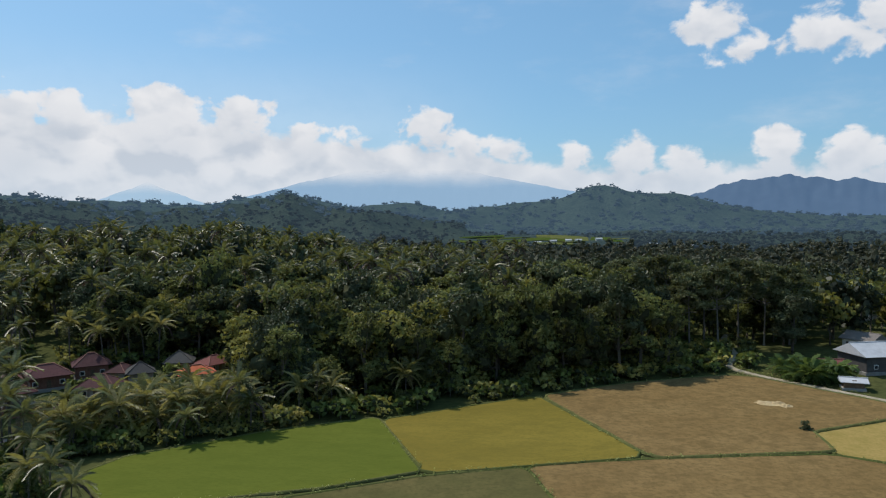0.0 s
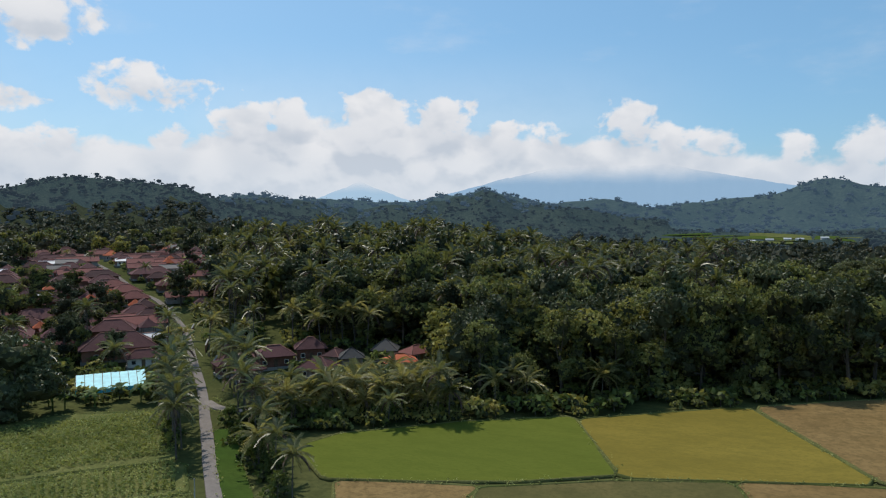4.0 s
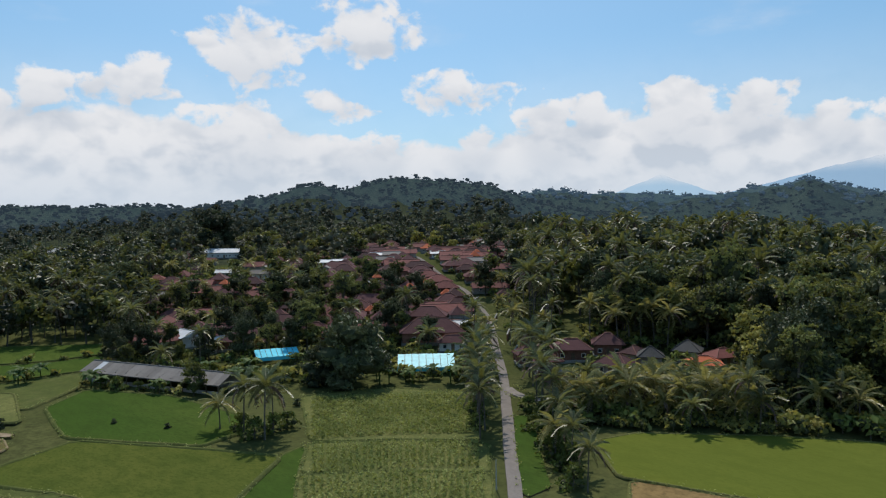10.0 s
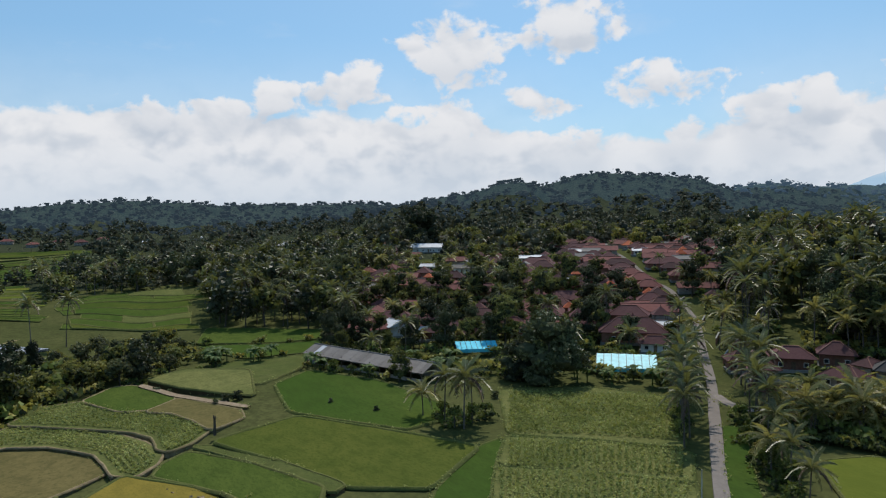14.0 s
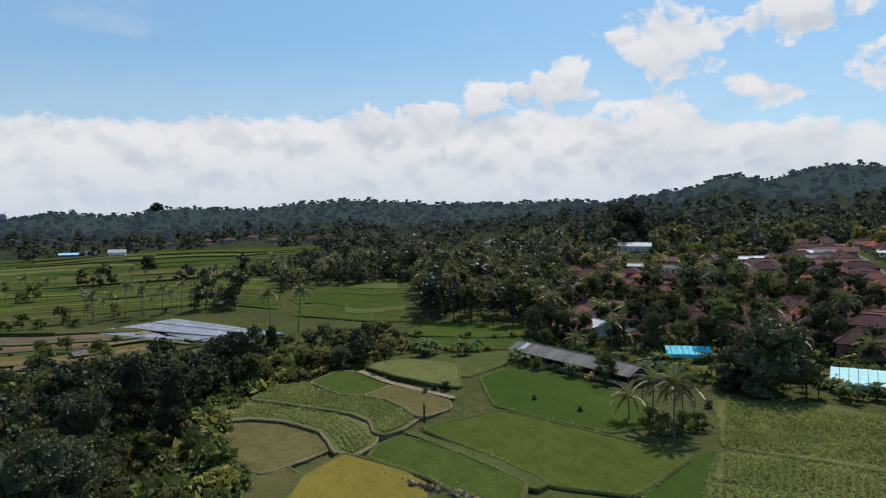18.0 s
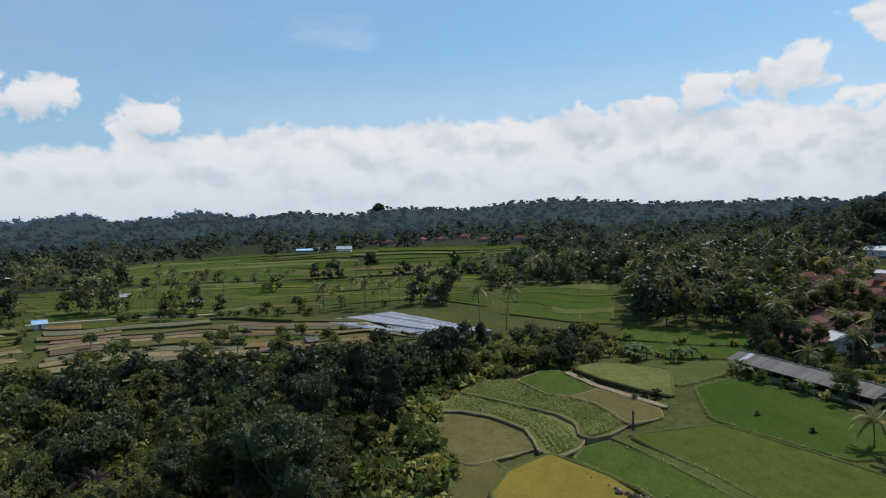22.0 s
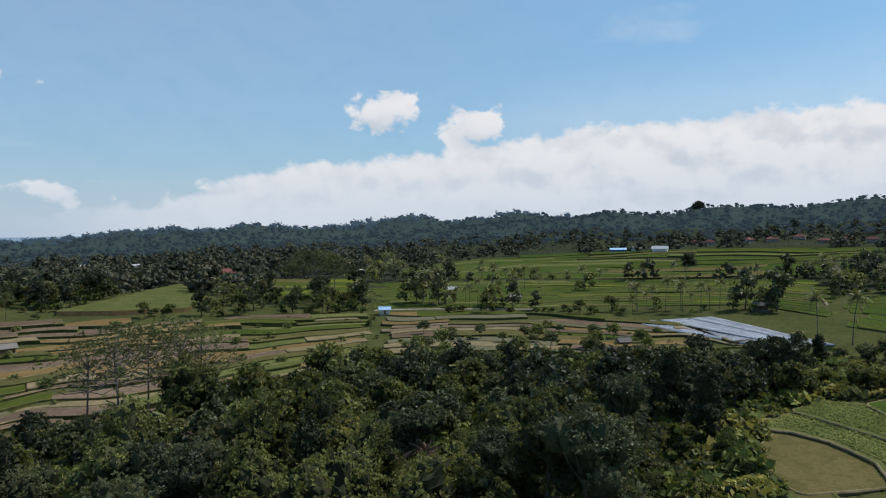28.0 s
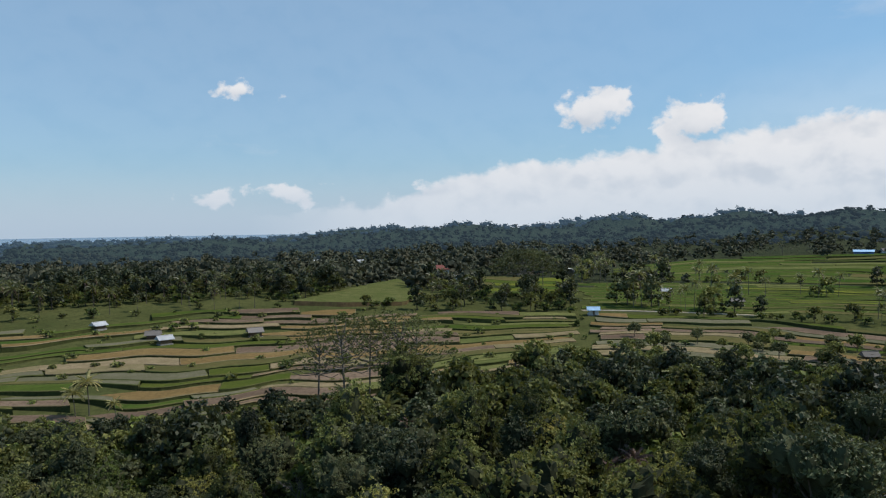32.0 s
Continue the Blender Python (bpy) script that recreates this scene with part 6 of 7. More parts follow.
# a thin pole at the edge of the plot
pole = tagged(new("pole"), "thin pale concrete pole beside the lane", "pole")
bm = bmesh.new()
tube(bm, [(0, 0, -0.5), (0, 0, 2), (0, 0, 4.6)], [0.10, 0.085, 0.06], 8)
part("shaft", bm, POLE, pole)
bm = bmesh.new()
tube(bm, [(0, 0, 4.55), (0, 0, 4.66), (0, 0, 4.72)], [0.085, 0.085, 0.03], 8)
part("cap", bm, POLE, pole)
pole.matrix_basis = Matrix.Translation(at(36.1, 106.5))


# ---- planting ----
rng = random.Random(4)

# palms along the lane, each frond a part: bearing, distance, shape, scale
LANE_PALMS = ((37.4, 131, 0, 0.85), (37.0, 137, 1, 0.78), (37.6, 143, 1, 0.82), (37.2, 150, 0, 0.95), (37.7, 158, 1, 0.85), (37.3, 167, 0, 0.95), (37.6, 178, 1, 0.85), (36.9, 190, 0, 0.9),
              (32.3, 148, 1, 0.8), (32.7, 156, 0, 0.95), (32.2, 164, 1, 0.95), (33.0, 172, 1, 1.0), (33.3, 182, 0, 1.0), (31.4, 143, 0, 0.8), (30.9, 127, 0, 0.75), (31.2, 121, 2, 0.9), (28.6, 107, 0, 0.62), (29.9, 116, 0, 0.68), (29.0, 146, 2, 1.0))
GROVE_PALMS = ((25.2, 146, 2, 1.05), (23.4, 150, 2, 1.1), (21.4, 147, 2, 0.95), (19.6, 149, 2, 1.1), (18.0, 148, 2, 1.0), (16.6, 146, 0, 0.85), (27.0, 148, 2, 0.9), (26.0, 152, 2, 1.15), (11.9, 153, 2, 0.95), (10.4, 154, 0, 0.7), (9.2, 154, 2, 0.9), (3.2, 163, 2, 1.0), (2.6, 164, 0, 0.7),
               (56.6, 142, 0, 0.85), (55.0, 137, 0, 0.95), (54.3, 141, 0, 0.72), (58.4, 146, 2, 0.8), (33.2, 246, 1, 1.35))
for b, r, k, s in LANE_PALMS + GROVE_PALMS:
    PALMS_NEAR[k].stand(standing(b, r, s, rng), group="palms by the lane")

# the palm grove before the compound and the palms of the village
for b, r in scattered(15.5, 30.5, 141, 170, 30, 4.2, 31, 0.6):
    PALMS_LOW[rng.choice((0, 0, 1))].stand(standing(b, r, rng.uniform(0.65, 0.95), rng), group="palm grove")
for b, r in scattered(31, 40, 205, 330, 34, 5, 32, 1.0):
    (PALMS_MID + PALMS_LOW)[rng.choice((0, 1, 2, 3, 4))].stand(standing(b, r, rng.uniform(0.7, 1.0), rng), group="village palms")
for b, r in scattered(40, 66, 205, 400, 46, 7, 33, 1.0):
    (PALMS_MID + PALMS_LOW)[rng.choice((0, 1, 3, 4))].stand(standing(b, r, rng.uniform(0.65, 0.95), rng), group="village palms")

for b, r, s in ((22.4, 207, 1.0), (23.4, 210, 1.1), (24.4, 208, 1.05), (25.3, 212, 1.15), (26.2, 209, 0.95), (28.4, 214, 1.1)):
    PALMS_MID[1].stand(standing(b, r, s, rng), group="palms behind the compound")

# single trees that stand out: bearing, distance, shape, scale, height factor
for b, r, kind, s, h in ((48.0, 176, DOME, 1.0, 1.0), (50.4, 179, DOME, 0.6, 0.95), (13.4, 166, DOME, 0.95, 1.15), (60.3, 178, NEAR[3], 0.52, 1.0), (12.0, 172, NEAR[4], 1.0, 0.95),
                         (9.8, 176, NEAR[0], 0.9, 1.0), (-1.5, 180, NEAR[1], 1.0, 1.0), (-4.5, 184, NEAR[0], 1.05, 1.0), (-9.5, 192, NEAR[2], 1.15, 1.05), (-6.8, 196, NEAR[2], 1.1, 1.1), (95.5, 215, NEAR[1], 0.62, 0.95), (88.6, 210, NEAR[4], 0.7, 0.9),
                         (90.5, 196, DARK_DOME, 0.85, 1.0), (51.5, 218, NEAR[0], 0.75, 0.9), (56.5, 212, NEAR[1], 0.6, 0.9), (48.6, 262, NEAR[0], 0.85, 0.95), (46.5, 300, NEAR[0], 0.9, 0.9), (58.3, 560, DARK_DOME, 1.75, 1.0), (126.1, 405, RAIN_TREE, 1.0, 1.0), (123.0, 420, NEAR[1], 0.75, 1.0), (127.6, 395, NEAR[3], 0.6, 1.0)):
    kind.stand(standing(b, r, s, rng, h))
for b, r, s in ((-19.5, 228, 1.05), (-20.6, 235, 1.1), (-21.6, 231, 1.0), (-23.0, 240, 1.05), (-17.8, 238, 1.1), (-16.2, 246, 1.05), (-24.8, 246, 1.0), (-26.5, 250, 0.95), (-14.4, 252, 1.0), (64.8, 330, 0.8), (66.2, 345, 0.8),
                (126.0, 470, 1.0), (124.6, 480, 0.85), (100.5, 120, 0.62), (104.0, 132, 0.66), (107.5, 128, 0.6), (110, 140, 0.6)):
    rng.choice(UMBRELLA).stand(standing(b, r, s, rng))
for b, r, s in ((140.9, 188, 1.0), (143.2, 192, 0.85), (139.0, 194, 0.92), (136.9, 191, 1.0), (135.2, 196, 0.9)):
    AIRY.stand(standing(b, r, s, rng))
for b, r, s in ((136.3, 184, 1.35), (134.9, 188, 1.15)):
    CLOSE[6].stand(standing(b, r, s, rng))
for b, r, s in ((94.9, 152, 1.1), (97.5, 168, 1.25), (87.3, 232, 0.7)):
    CLOSE[4].stand(standing(b, r, s, rng))
for b, r, s in ((123.4, 100, 1.58), (128.5, 106, 1.1), (120.0, 92, 0.9)):
    BAMBOO.stand(standing(b, r, s, rng))
for b, r, s in ((84.5, 205, 1.0), (82.0, 214, 0.9), (87.0, 208, 0.9), (113, 96, 1.1), (149, 120, 1.0)):
    BAMBOO_SMALL.stand(standing(b, r, s, rng))
for b, r, s in ((144.5, 128, 1.0), (142.8, 136, 0.9), (151.5, 120, 1.0)):
    rng.choice(BARE).stand(standing(b, r, s, rng))
for b, r, s in ((117.5, 132, 1.0), (119.8, 126, 1.05), (106.5, 112, 0.9)):
    DRY_PALM.stand(standing(b, r, s, rng))
for b, r, s in ((31.4, 122, 1.3), (30.8, 126, 1.5), (32.2, 128, 1.4), (29.8, 108, 1.3), (33.0, 136, 1.2), (30.0, 116, 1.5), (31.8, 145, 1.4), (33.4, 149, 1.2), (37.6, 146, 1.2), (37.8, 138, 1.0), (55.8, 138, 1.4), (54.4, 141, 1.3), (56.8, 144, 1.2), (53.2, 143, 1.2)):
    BUSHES[0].stand(standing(b, r, s, rng), group="bushes by the lane")
for b, r in scattered(-30.4, -29.3, 204, 212, 4, 1.7, 41, 0.4) + scattered(65.5, 67.5, 196, 206, 6, 2.0, 42, 0.4) + scattered(70, 76, 210, 222, 7, 2.5, 43, 0.3) + scattered(38, 46, 176, 186, 10, 2.5, 44, 0.6) + [(72.0, 214), (71.6, 216), (143, 130), (128, 118)]:
    rng.choice(BANANAS).stand(standing(b, r, rng.uniform(0.8, 1.25), rng), group="banana plants")
for b, r in scattered(-29.8, -26.2, 200.5, 210, 13, 1.8, 46, 0.6):
    SPIKY.stand(standing(b, r, rng.uniform(0.7, 1.25), rng), group="pandanus clump")
for b, r in scattered(55.5, 67, 178, 200, 16, 2.6, 45, 0.5):
    rng.choice((BUSHES[0], BUSHES[0], BANANAS[0])).stand(standing(b, r, rng.uniform(0.8, 1.4), rng), group="plants by the shed")
for b, r, s in ((-27.6, 155.5, 1.05), (66.0, 160, 0.6), (62.3, 151, 0.6), (75.0, 168, 0.9), (74.2, 170, 1.1), (73.3, 171, 1.1), (79.2, 188, 1.0), (78.3, 186, 0.8), (82.4, 128, 0.7), (52.4, 160, 0.8), (84, 160, 0.6)):
    BUSHES[1].stand(standing(b, r, s, rng), group="lone bushes")

# the wood behind the fields: single trees in front, joined woods behind
WOOD_EDGE = ((-34, -26.5, -26, -18.5, -18, -8, 3, 9, 15, 17, 29, 33), (236, 232, 250, 250, 202, 181, 164, 159, 156, 208, 216, 240))
front = sorted(scattered(-27, 28, 150, 262, 235, 6.0, 51, 1.5, WOOD_EDGE), key=lambda q: q[1] - np.interp(q[0], *WOOD_EDGE))
rows = []
for i, (b, r) in enumerate(front):
    kind = rng.choice((NEAR[0], NEAR[1], NEAR[2], NEAR[5], NEAR[3], NEAR[4], NEAR[0]))
    m = standing(b, r, rng.uniform(0.62, 1.08), rng, rng.uniform(0.85, 1.1))
    if i < 105:
        kind.stand(m, group="trees of the wood")
    else:
        rows.append((kind, m))
woods("woodland", "tall green trees of the wood behind the fields", rows)
rows = []
for b, r in scattered(-34, 33, 255, 470, 720, 7.5, 52, 2.0, WOOD_EDGE):
    low = float(np.interp(r, (255, 330, 470), (1.0, 0.9, 0.6))) if b < 2 else 1.0
    rows.append((rng.choice(MID + PALMS_MID[:1] if b > 3 else MID), standing(b, r, rng.uniform(0.75, 1.15) * low, rng, rng.uniform(0.9, 1.15))))
woods("woodland", "mixed deep green wood of broadleaf trees and palms", rows)
rows = []
for b, r in scattered(-6, 33, 200, 430, 210, 6.5, 53, 1.0, WOOD_EDGE):
    rows.append((rng.choice((PALMS_MID[0], PALMS_MID[2], PALMS_MID[2], PALMS_MID[1])), standing(b, r, rng.uniform(0.95, 1.35), rng)))
woods("palm_wood", "tall coconut palms standing over the wood", rows)
# undergrowth along the wood's foot and on the ravine's floor
rows = []
for b, r in scattered(-24, 29, 140, 240, 800, 1.8, 54, 0.7, ((-24, -22, -15.7, -8, 3, 12, 15, 17, 29), (206, 205, 187, 170, 151, 145, 143, 143, 138))):
    rows.append((rng.choice(BUSH_FAR), standing(b, r, rng.uniform(0.5, 1.2), rng)))
for b, r in scattered(15, 31, 139, 182, 190, 1.8, 55, 0.4) + scattered(88, 95, 104, 180, 190, 1.8, 56, 0.1):
    rows.append((rng.choice(BUSH_FAR), standing(b, r, rng.uniform(0.4, 0.9), rng)))
woods("undergrowth", "tangled green undergrowth at the foot of the wood", rows)

# trees between the village roofs
rows = []
for i, (b, r) in enumerate(scattered(36.5, 66, 212, 330, 110, 6, 61, 0.4)):
    kind, m = rng.choice((NEAR[0], NEAR[3], NEAR[3], NEAR[1])), standing(b, r, rng.uniform(0.4, 0.62), rng)
    if r < 235:
        kind.stand(m, group="village trees")
    else:
        rows.append((kind, m))
for b, r in scattered(31, 66, 300, 640, 290, 7, 62, 0.6):
    rows.append((rng.choice(MID + PALMS_MID[:2]), standing(b, r, rng.uniform(0.5, 0.85), rng)))
for b, r in scattered(63, 76, 262, 560, 330, 6.5, 63, 2.0):
    rows.append((rng.choice((MID[1], MID[1], MID[0], PALMS_MID[0], PALMS_MID[2], PALMS_MID[2])), standing(b, r, rng.uniform(0.6, 1.0), rng)))
woods("village_woods", "dark trees and palms between the village roofs", rows)
rows = []
for b, r in scattered(31, 66, 178, 420, 700, 2.5, 64, 0.6):
    rows.append((rng.choice(BUSH_FAR), standing(b, r, rng.uniform(0.5, 1.1), rng)))
woods("shrubbery", "green shrubs and gardens round the houses", rows)

# the ravine
RAVINE_EDGE = ((84, 88, 91, 97, 105, 120, 165), (60, 70, 60, 50, 45, 42, 42))
RAVINE_TREES = sorted(scattered(88, 167, 74, 250, 430, 5.0, 71, 1.5, RAVINE_EDGE), key=lambda q: q[1])
rows = []
for i, (b, r) in enumerate(RAVINE_TREES):
    if (b < 92 and r < 176) or (116 < b < 131 and r < 104):
        continue
    room = (41 - float(np.interp(b, (88, 121, 128, 135, 140, 145, 165), (0.162, 0.166, 0.178, 0.185, 0.205, 0.222, 0.222))) * r - float(at(b, r).z)) / 14
    if room < 0.3:
        continue
    if b < 99.5 and r < 176:
        room = min(room, 0.45)
    kind = rng.choice((CLOSE[0], CLOSE[1], CLOSE[1], CLOSE[4], CLOSE[2], CLOSE[2], CLOSE[3], CLOSE[5], CLOSE[5], CLOSE[6], CLOSE[6]))
    if b < 97.5 and r < 170:
        kind = rng.choice((CLOSE[2], CLOSE[3], CLOSE[3]))
    if 98 < b < 122:
        kind = rng.choice((CLOSE[0], CLOSE[1], CLOSE[2], CLOSE[3], CLOSE[5], CLOSE[6], CLOSE[6]))
    s = min(rng.choice((0.5, 0.65, 0.8, 0.95, 1.1, 1.3)) * rng.uniform(0.9, 1.15), max(0.4, room * (rng.uniform(0.55, 1.1) if rng.random() < 0.8 else rng.uniform(1.1, 1.45))))
    m = standing(b, r, s, rng, rng.uniform(0.85, 1.15))
    if i < 150:
        kind.stand(m, group="ravine thicket")
    else:
        rows.append((rng.choice((THICK[0], THICK[0], THICK[1], THICK[1], THICK[3])), m))
for b, r in scattered(94, 160, 96, 215, 18, 8, 76, 1.5):
    rng.choice((PALMS_LOW[1], DRY_PALM, PALMS_LOW[1])).stand(standing(b, r, rng.uniform(0.8, 1.15), rng), group="ravine palms")
for b, r in scattered(77, 92, 200, 256, 60, 5, 72, 1.0):
    rows.append((rng.choice(THICK), standing(b, r, rng.uniform(0.5, 0.9) * (0.6 if b > 84.5 else 1.0), rng)))
woods("ravine_woods", "crowded green trees on the ravine's far slope", rows)
rows = []
for b, r in scattered(85, 168, 80, 240, 1300, 2.2, 73, 0.8):
    rows.append((rng.choice(BUSH_FAR if b < 98 else BUSH_FAR[1:]), standing(b, r, rng.uniform(0.6, 1.5), rng)))
for b, r in scattered(64, 90, 196, 262, 160, 2.4, 74, 0.5):
    rows.append((rng.choice(BUSH_FAR), standing(b, r, rng.uniform(0.4, 0.9), rng)))
woods("thicket", "tangled green scrub filling the ravine", rows)

# bushes on the terrace banks
rows = []
for b, r in scattered(121, 168, 222, 356, 130, 5, 75, -1.0):
    rows.append((rng.choice(BUSH_FAR[1:]), standing(b, r, rng.choice((0.3, 0.4, 0.5, 0.7, 0.95)), rng)))
woods("shrubbery", "scattered green bushes on the terrace banks", rows)
for b, r, s in ((132.4, 290, 1.3), (132.0, 262, 1.0), (121.9, 322, 1.0), (126.8, 356, 1.2), (152.0, 300, 0.9), (146.2, 282, 0.8)):
    BUSHES[0].stand(standing(b, r, s, rng), "rounded green bush on a terrace bank")

for b, r, s in ((160.0, 214, 0.85), (160.9, 211, 0.7), (158.2, 205, 0.5)):
    PALMS_MID[1].stand(standing(b, r, s, rng), "leaning thin palm below the terraces")

rows = []
for b, r in scattered(98, 121, 232, 300, 75, 4.0, 77, -1.0):
    rows.append((rng.choice((BUSH_FAR[1], BUSH_FAR[2], THICK[0], THICK[3])), standing(b, r, rng.uniform(0.35, 0.75), rng)))
woods("shrubbery", "bushes and small trees among the dry terraces", rows)

# palms among the far paddies
for b, r in ((87.4, 284), (85.2, 286)):
    PALMS_MID[2].stand(standing(b, r, 0.95, rng), group="field palms")
rows = []
for b0, b1, r0, r1, n in ((90, 101, 362, 380, 26), (110, 119, 370, 392, 22), (103, 118, 450, 470, 12), (86, 92, 420, 520, 16), (75, 88, 420, 560, 60), (108, 128, 480, 620, 50), (84, 100, 540, 600, 20)):
    for b, r in scattered(b0, b1, r0, r1, n, 4.0, int(b0 * 3 + r0), -1.0 if r1 - r0 < 30 else 0.0):
        rows.append((rng.choice((PALMS_MID[0], PALMS_MID[2], PALMS_MID[0], BUSH_FAR[1], MID[1], MID[3])), standing(b, r, rng.uniform(0.45, 1.0), rng)))
woods("field_palms", "rows of coconut palms between the rice fields", rows)

# scattered trees and scrub between the outer fields
rows = []
for b, r in scattered(119, 168, 352, 470, 170, 5, 91, 0.3) + scattered(70, 122, 440, 560, 120, 6, 92, 0.2) + scattered(100, 134, 352, 440, 60, 5, 93, 0.2) + scattered(139, 171, 384, 450, 230, 4.5, 94, 0.3):
    kind = rng.choice((MID[3], MID[1], BUSH_FAR[2], BUSH_FAR[1], BUSH_FAR[1], PALMS_MID[0]))
    rows.append((kind, standing(b, r, rng.uniform(0.45, 0.8) * (1.6 if kind in BUSH_FAR else 1.0), rng)))
woods("field_woods", "small trees and scrub between the outer fields", rows)

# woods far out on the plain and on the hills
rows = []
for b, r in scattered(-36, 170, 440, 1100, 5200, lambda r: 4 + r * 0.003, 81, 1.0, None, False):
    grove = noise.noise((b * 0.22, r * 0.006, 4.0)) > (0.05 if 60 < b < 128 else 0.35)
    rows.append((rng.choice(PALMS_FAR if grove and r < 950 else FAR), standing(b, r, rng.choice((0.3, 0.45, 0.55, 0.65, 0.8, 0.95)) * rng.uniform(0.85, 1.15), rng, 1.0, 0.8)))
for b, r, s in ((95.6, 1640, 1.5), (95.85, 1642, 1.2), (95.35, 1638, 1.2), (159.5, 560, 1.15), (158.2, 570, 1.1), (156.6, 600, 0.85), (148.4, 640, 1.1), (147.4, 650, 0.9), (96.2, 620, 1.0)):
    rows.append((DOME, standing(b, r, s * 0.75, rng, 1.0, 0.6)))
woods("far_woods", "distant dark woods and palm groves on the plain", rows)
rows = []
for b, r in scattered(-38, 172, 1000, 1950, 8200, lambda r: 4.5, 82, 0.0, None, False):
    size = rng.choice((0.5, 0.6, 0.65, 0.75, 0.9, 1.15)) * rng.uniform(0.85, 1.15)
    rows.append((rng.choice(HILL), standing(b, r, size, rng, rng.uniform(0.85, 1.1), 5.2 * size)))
woods("backdrop_hill_woods", "green woods covering the hills, with blue haze painted in as glow", rows)
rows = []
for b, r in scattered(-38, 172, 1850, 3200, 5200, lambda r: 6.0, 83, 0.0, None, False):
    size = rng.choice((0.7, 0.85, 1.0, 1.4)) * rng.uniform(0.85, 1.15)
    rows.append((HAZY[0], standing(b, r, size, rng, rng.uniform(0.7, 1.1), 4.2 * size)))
woods("backdrop_far_hill_woods", "woods on the farthest hills, with blue haze painted in as glow", rows)


# ---- crops, weeds and small field things ----
def sprigs(name, places, mat, label, blades, size, seed, category="plants", spread=0.3, upright=0.4):
    """Many small plants as one mesh: sprays of leaves at (x, y, z, scale)."""
    g0 = np.random.default_rng(seed)
    places = np.array(places)
    pts = np.repeat(places[:, :3], blades, 0)
    sc = np.repeat(places[:, 3:4], blades, 0)
    off = g0.normal(0, spread, (len(pts), 3)) * sc
    off[:, 2] = np.abs(off[:, 2]) * 1.2 + 0.12 * sc[:, 0]
    out = off / (np.linalg.norm(off, axis=1)[:, None] + 1e-6)
    out[:, 2] *= upright
    v, f = leaf_quads(pts + off, out, size, g0)
    return tagged(new(name, mesh_from(name, v, f, mat)), label, category, kind="stuff")


def inside_sector(b0, b1, r0, r1, rows, plants, jitter, seed, up=0.2):
    q = random.Random(seed)
    out = []
    for i in range(rows):
        for j in range(plants):
            b = b0 + (b1 - b0) * (i + 0.5) / rows + q.uniform(-1, 1) * jitter * (b1 - b0) / rows
            r = r0 + (r1 - r0) * (j + 0.5) / plants + q.uniform(-0.4, 0.4) * (r1 - r0) / plants
            p = at(b, r)
            out.append((p.x, p.y, p.z + up, q.uniform(0.6, 1.3)))
    return out


sprigs("crop_rows", inside_sector(37.4, 51.4, 115.6, 129.6, 24, 26, 0.10, 1), CROP, "close rows of leafy vegetable plants", 6, 0.26, 2, "crops", 0.26, 2.5)
sprigs("crop_rows", inside_sector(37.0, 52.2, 95, 114, 24, 34, 0.10, 3), CROP, "close rows of leafy vegetable plants", 6, 0.26, 4, "crops", 0.26, 2.5)
weeds = inside_sector(37.8, 51.2, 134, 165, 44, 32, 0.5, 5, 0.15)
sprigs("weeds", [w for w in weeds if noise.noise((w[0] * 0.06, w[1] * 0.06, 3)) > -0.75], CROP, "bushy green plants and weeds in the plot", 7, 0.27, 6, "weeds", 0.34, 2.0)


def along(line, count):
    """Points at even steps along a line of (bearing, distance)."""
    pts = [at(b, r) for b, r in line]
    runs = np.cumsum([0] + [(q - p).length for p, q in zip(pts, pts[1:])])
    s = np.linspace(0, runs[-1], count)
    return np.stack([np.interp(s, runs, [p.x for p in pts]), np.interp(s, runs, [p.y for p in pts])], 1)


# rows that follow the curved terraces
def curved_rows(far, near, level, rows, count, seed, label):
    q = random.Random(seed)
    a, b = along(far, count), along(near, count)
    out = []
    for k in range(rows):
        line = a + (b - a) * (k + 0.7) / (rows + 0.4)
        out += [(x + q.gauss(0, 0.1), y + q.gauss(0, 0.1), level + 0.05, q.uniform(0.6, 1.1)) for x, y in line]
    return sprigs("young_crops", out, CROP, label, 5, 0.26, seed, "crops", 0.24, 2.5)


curved_rows(((88.9, 172.4), (86.4, 168.6), (84.1, 160.8), (82.2, 155), (80.4, 147.3), (79.3, 138.2), (79.8, 133.2)), ((91, 159), (89.1, 158.6), (86.4, 154.4), (83.4, 144.5), (82.7, 137.5), (82.2, 131), (81.1, 129)), -1.3, 6, 90, 7, "rows of young plants along the curved terrace")
curved_rows(((86.8, 184.5), (84.3, 185.4), (82.2, 175.4), (80.3, 170), (78, 162.6), (76.3, 154), (75.7, 149), (77.1, 142)), ((88.8, 173.4), (85.4, 165), (83.1, 159.6), (80.8, 154.2), (79.4, 148.6), (79.0, 140.4), (78.5, 138.6)), -0.75, 9, 90, 8, "close rows of low green plants on a terrace")
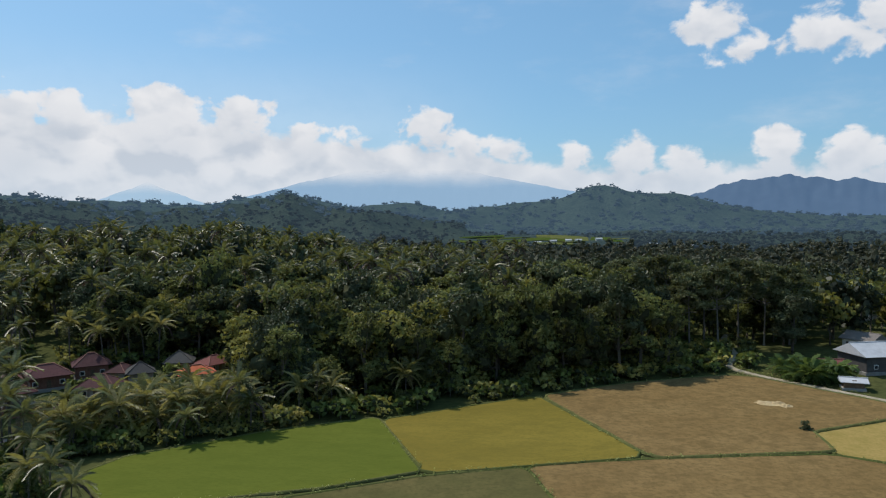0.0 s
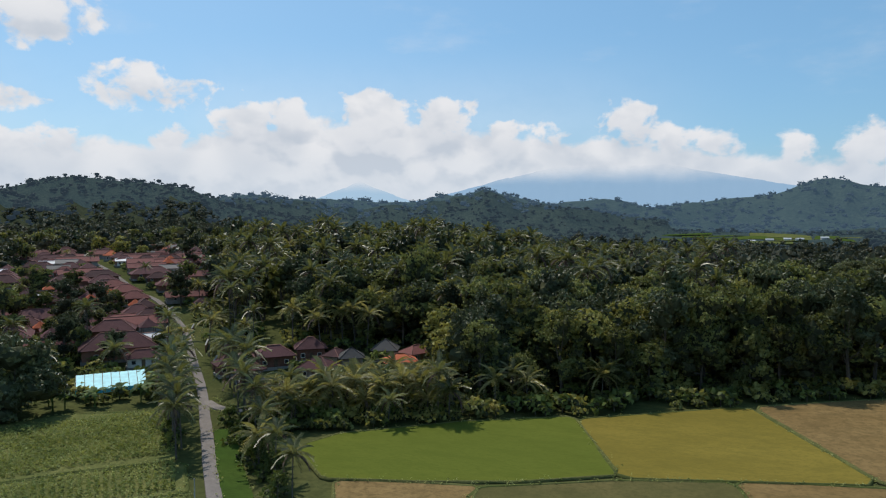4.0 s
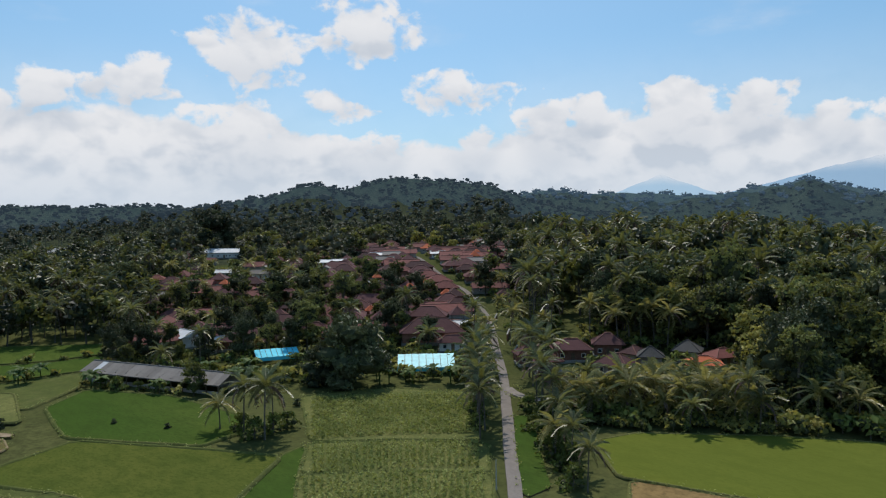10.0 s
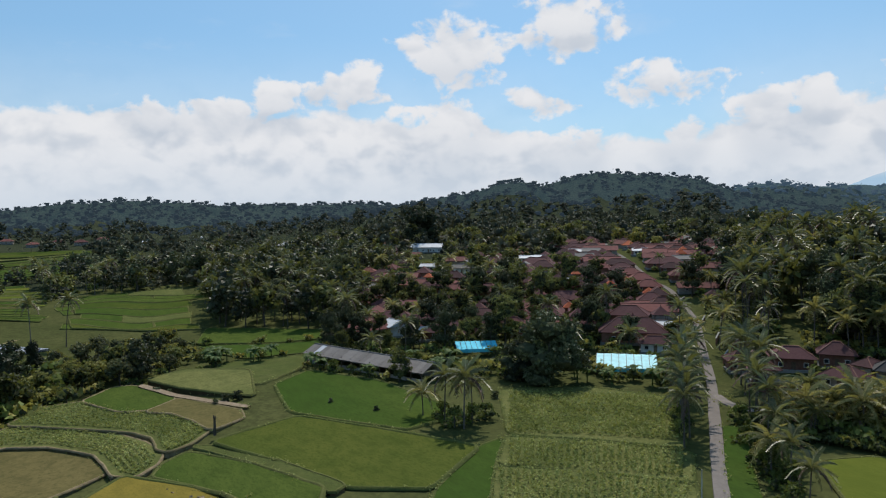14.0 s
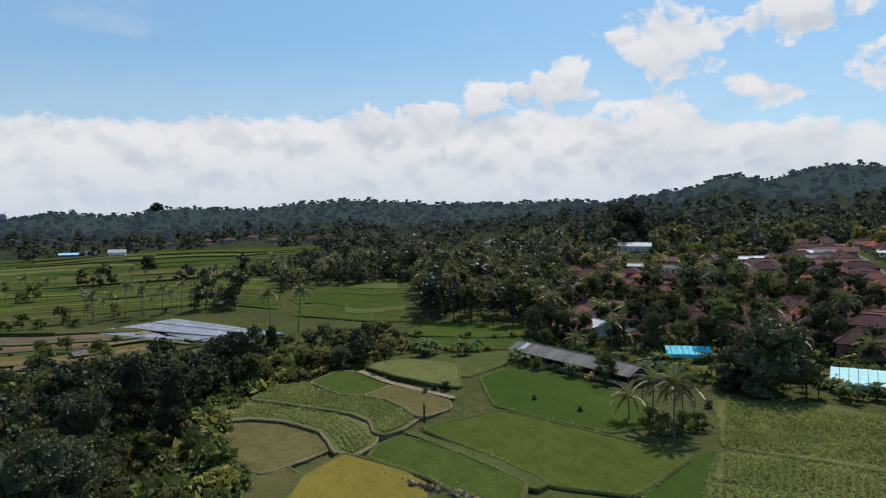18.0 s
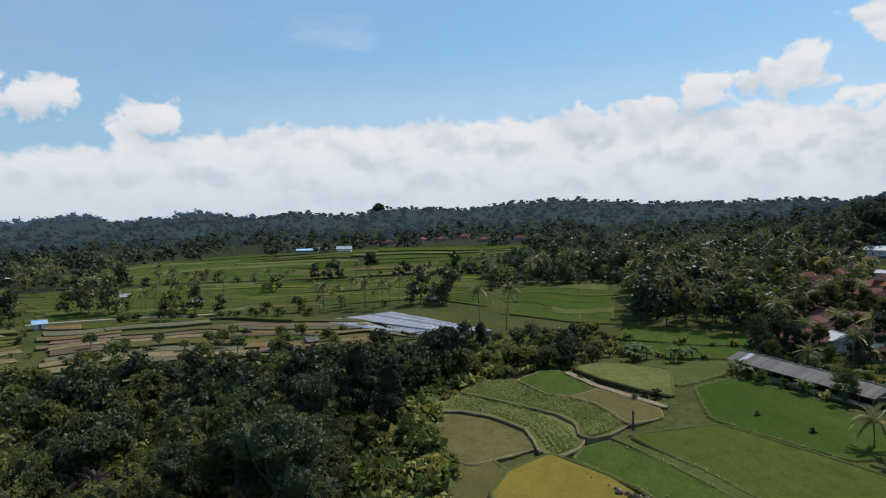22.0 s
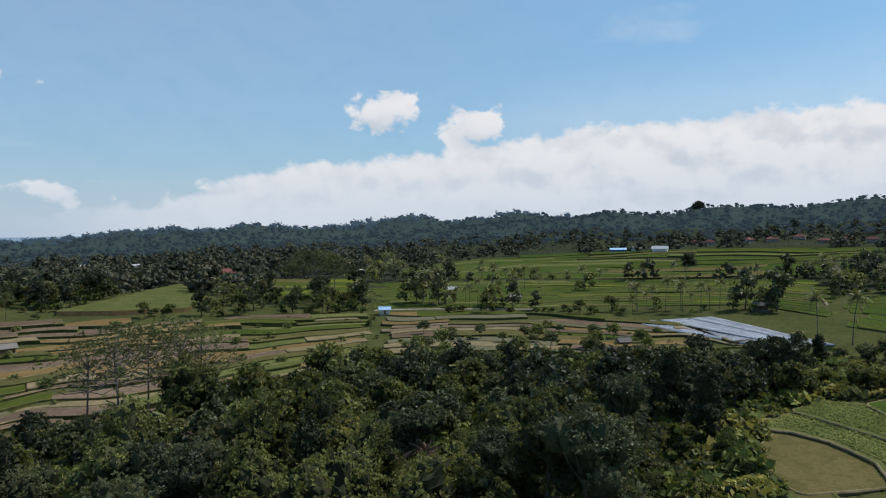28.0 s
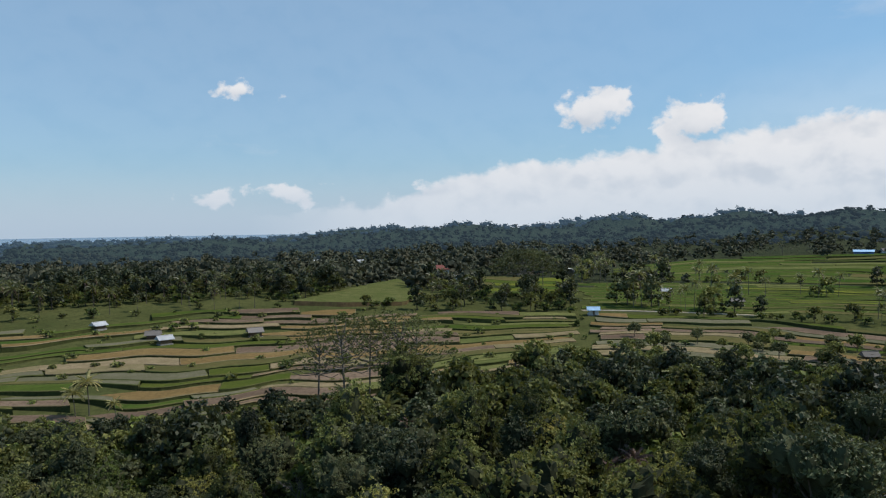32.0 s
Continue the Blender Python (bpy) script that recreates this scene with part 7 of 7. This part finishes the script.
# long grass along the banks and field edges
q = random.Random(9)
tufts = []
for poly in KEEP_CLEAR:
    c = poly.mean(0)
    d = math.hypot(*c)
    if d > 240 or len(poly) < 10 or d < 20:
        continue
    for i in range(len(poly)):
        a, b = poly[i], poly[(i + 1) % len(poly)]
        for _ in range(2):
            t = q.random()
            if q.random() < 0.75:
                x, y = a[0] + (b[0] - a[0]) * t + q.gauss(0, 0.35), a[1] + (b[1] - a[1]) * t + q.gauss(0, 0.35)
                tufts.append((x, y, float(ground(x, y)) + 0.15, q.uniform(0.4, 1.0)))
sprigs("bank_grass", tufts, REED, "long grass growing along the field banks", 6, 0.18, 10, "grass", 0.28, 3.0)

# a rough bank of stones below the strip of rice
bank = tagged(new("stone_bank"), "rough bank of tumbled pale stones between two paddies", "stone wall")
STONES = []
for k in range(3):
    bm = bmesh.new()
    bmesh.ops.create_icosphere(bm, subdivisions=1, radius=0.5)
    for v in bm.verts:
        v.co *= 1 + 0.45 * noise.noise(v.co * 2.2 + Vector((k * 9, 0, 0)))
    me = bpy.data.meshes.new("stone")
    bm.to_mesh(me)
    bm.free()
    me.materials.append(CLAY if k else RIM)
    STONES.append(me)
LINE = ((82.4, 127.6), (79.8, 121.4), (77.0, 114.4), (74.2, 108.8), (71.2, 102.5), (70.2, 99))
for i in range(150):
    s = q.random() * (len(LINE) - 1)
    k = int(s)
    p = at(LINE[k][0], LINE[k][1]).lerp(at(LINE[k + 1][0], LINE[k + 1][1]), s - k) + Vector((q.gauss(0, 0.35), q.gauss(0, 0.35), q.uniform(-0.25, 0.35)))
    ob = part("stone", q.choice(STONES), None, bank)
    w = q.uniform(0.5, 1.3)
    ob.matrix_basis = Matrix.Translation(p) @ Euler((q.random() * 6, q.random() * 6, q.random() * 6)).to_matrix().to_4x4() @ Matrix.Diagonal((w * 1.3, w, w * 0.7, 1))

# the heap of straw on the stubble
bm = bmesh.new()
bmesh.ops.create_grid(bm, x_segments=44, y_segments=26, size=0.5)
for v in bm.verts:
    x, y = v.co.x * 2, v.co.y * 2
    fall = max(0.0, 1 - math.hypot(x, y) ** 2.0 + 0.55 * noise.noise((x * 2.3, y * 2.3, 4)))
    v.co = Vector((x * 5.6, y * 3.6, 0.7 * min(1, fall) * (0.7 + 0.9 * abs(noise.noise((x * 6, y * 4, 1)))) - 0.05 - (0.3 if fall <= 0 else 0)))
heap = tagged(part("straw_heap", bm, HEAP), "spread heap of pale threshed straw on the stubble", "straw heap")
heap.matrix_basis = Matrix.Translation(at(-25.4, 174, 0.16)) @ Matrix.Rotation(radians(-32), 4, "Z")

# a dead palm stump on the terraces and a few field posts
stump = tagged(new("tree_stump"), "tall dead stump with broken branches at a terrace corner", "stump")
bm = bmesh.new()
tube(bm, [(0, 0, -0.4), (0.05, 0, 1.2), (0.0, 0.05, 2.9)], [0.35, 0.26, 0.22], 8)
part("trunk", bm, BARK, stump)
bm = bmesh.new()
tube(bm, [(0, 0, 2.6), (-0.4, 0, 3.1), (-0.55, 0, 3.5)], [0.2, 0.16, 0.08], 6)
tube(bm, [(0, 0, 2.7), (0.35, 0.1, 3.2), (0.4, 0.1, 3.6)], [0.2, 0.15, 0.07], 6)
part("broken_branches", bm, BARK, stump)
stump.matrix_basis = Matrix.Translation(at(75.1, 143, 1.2))
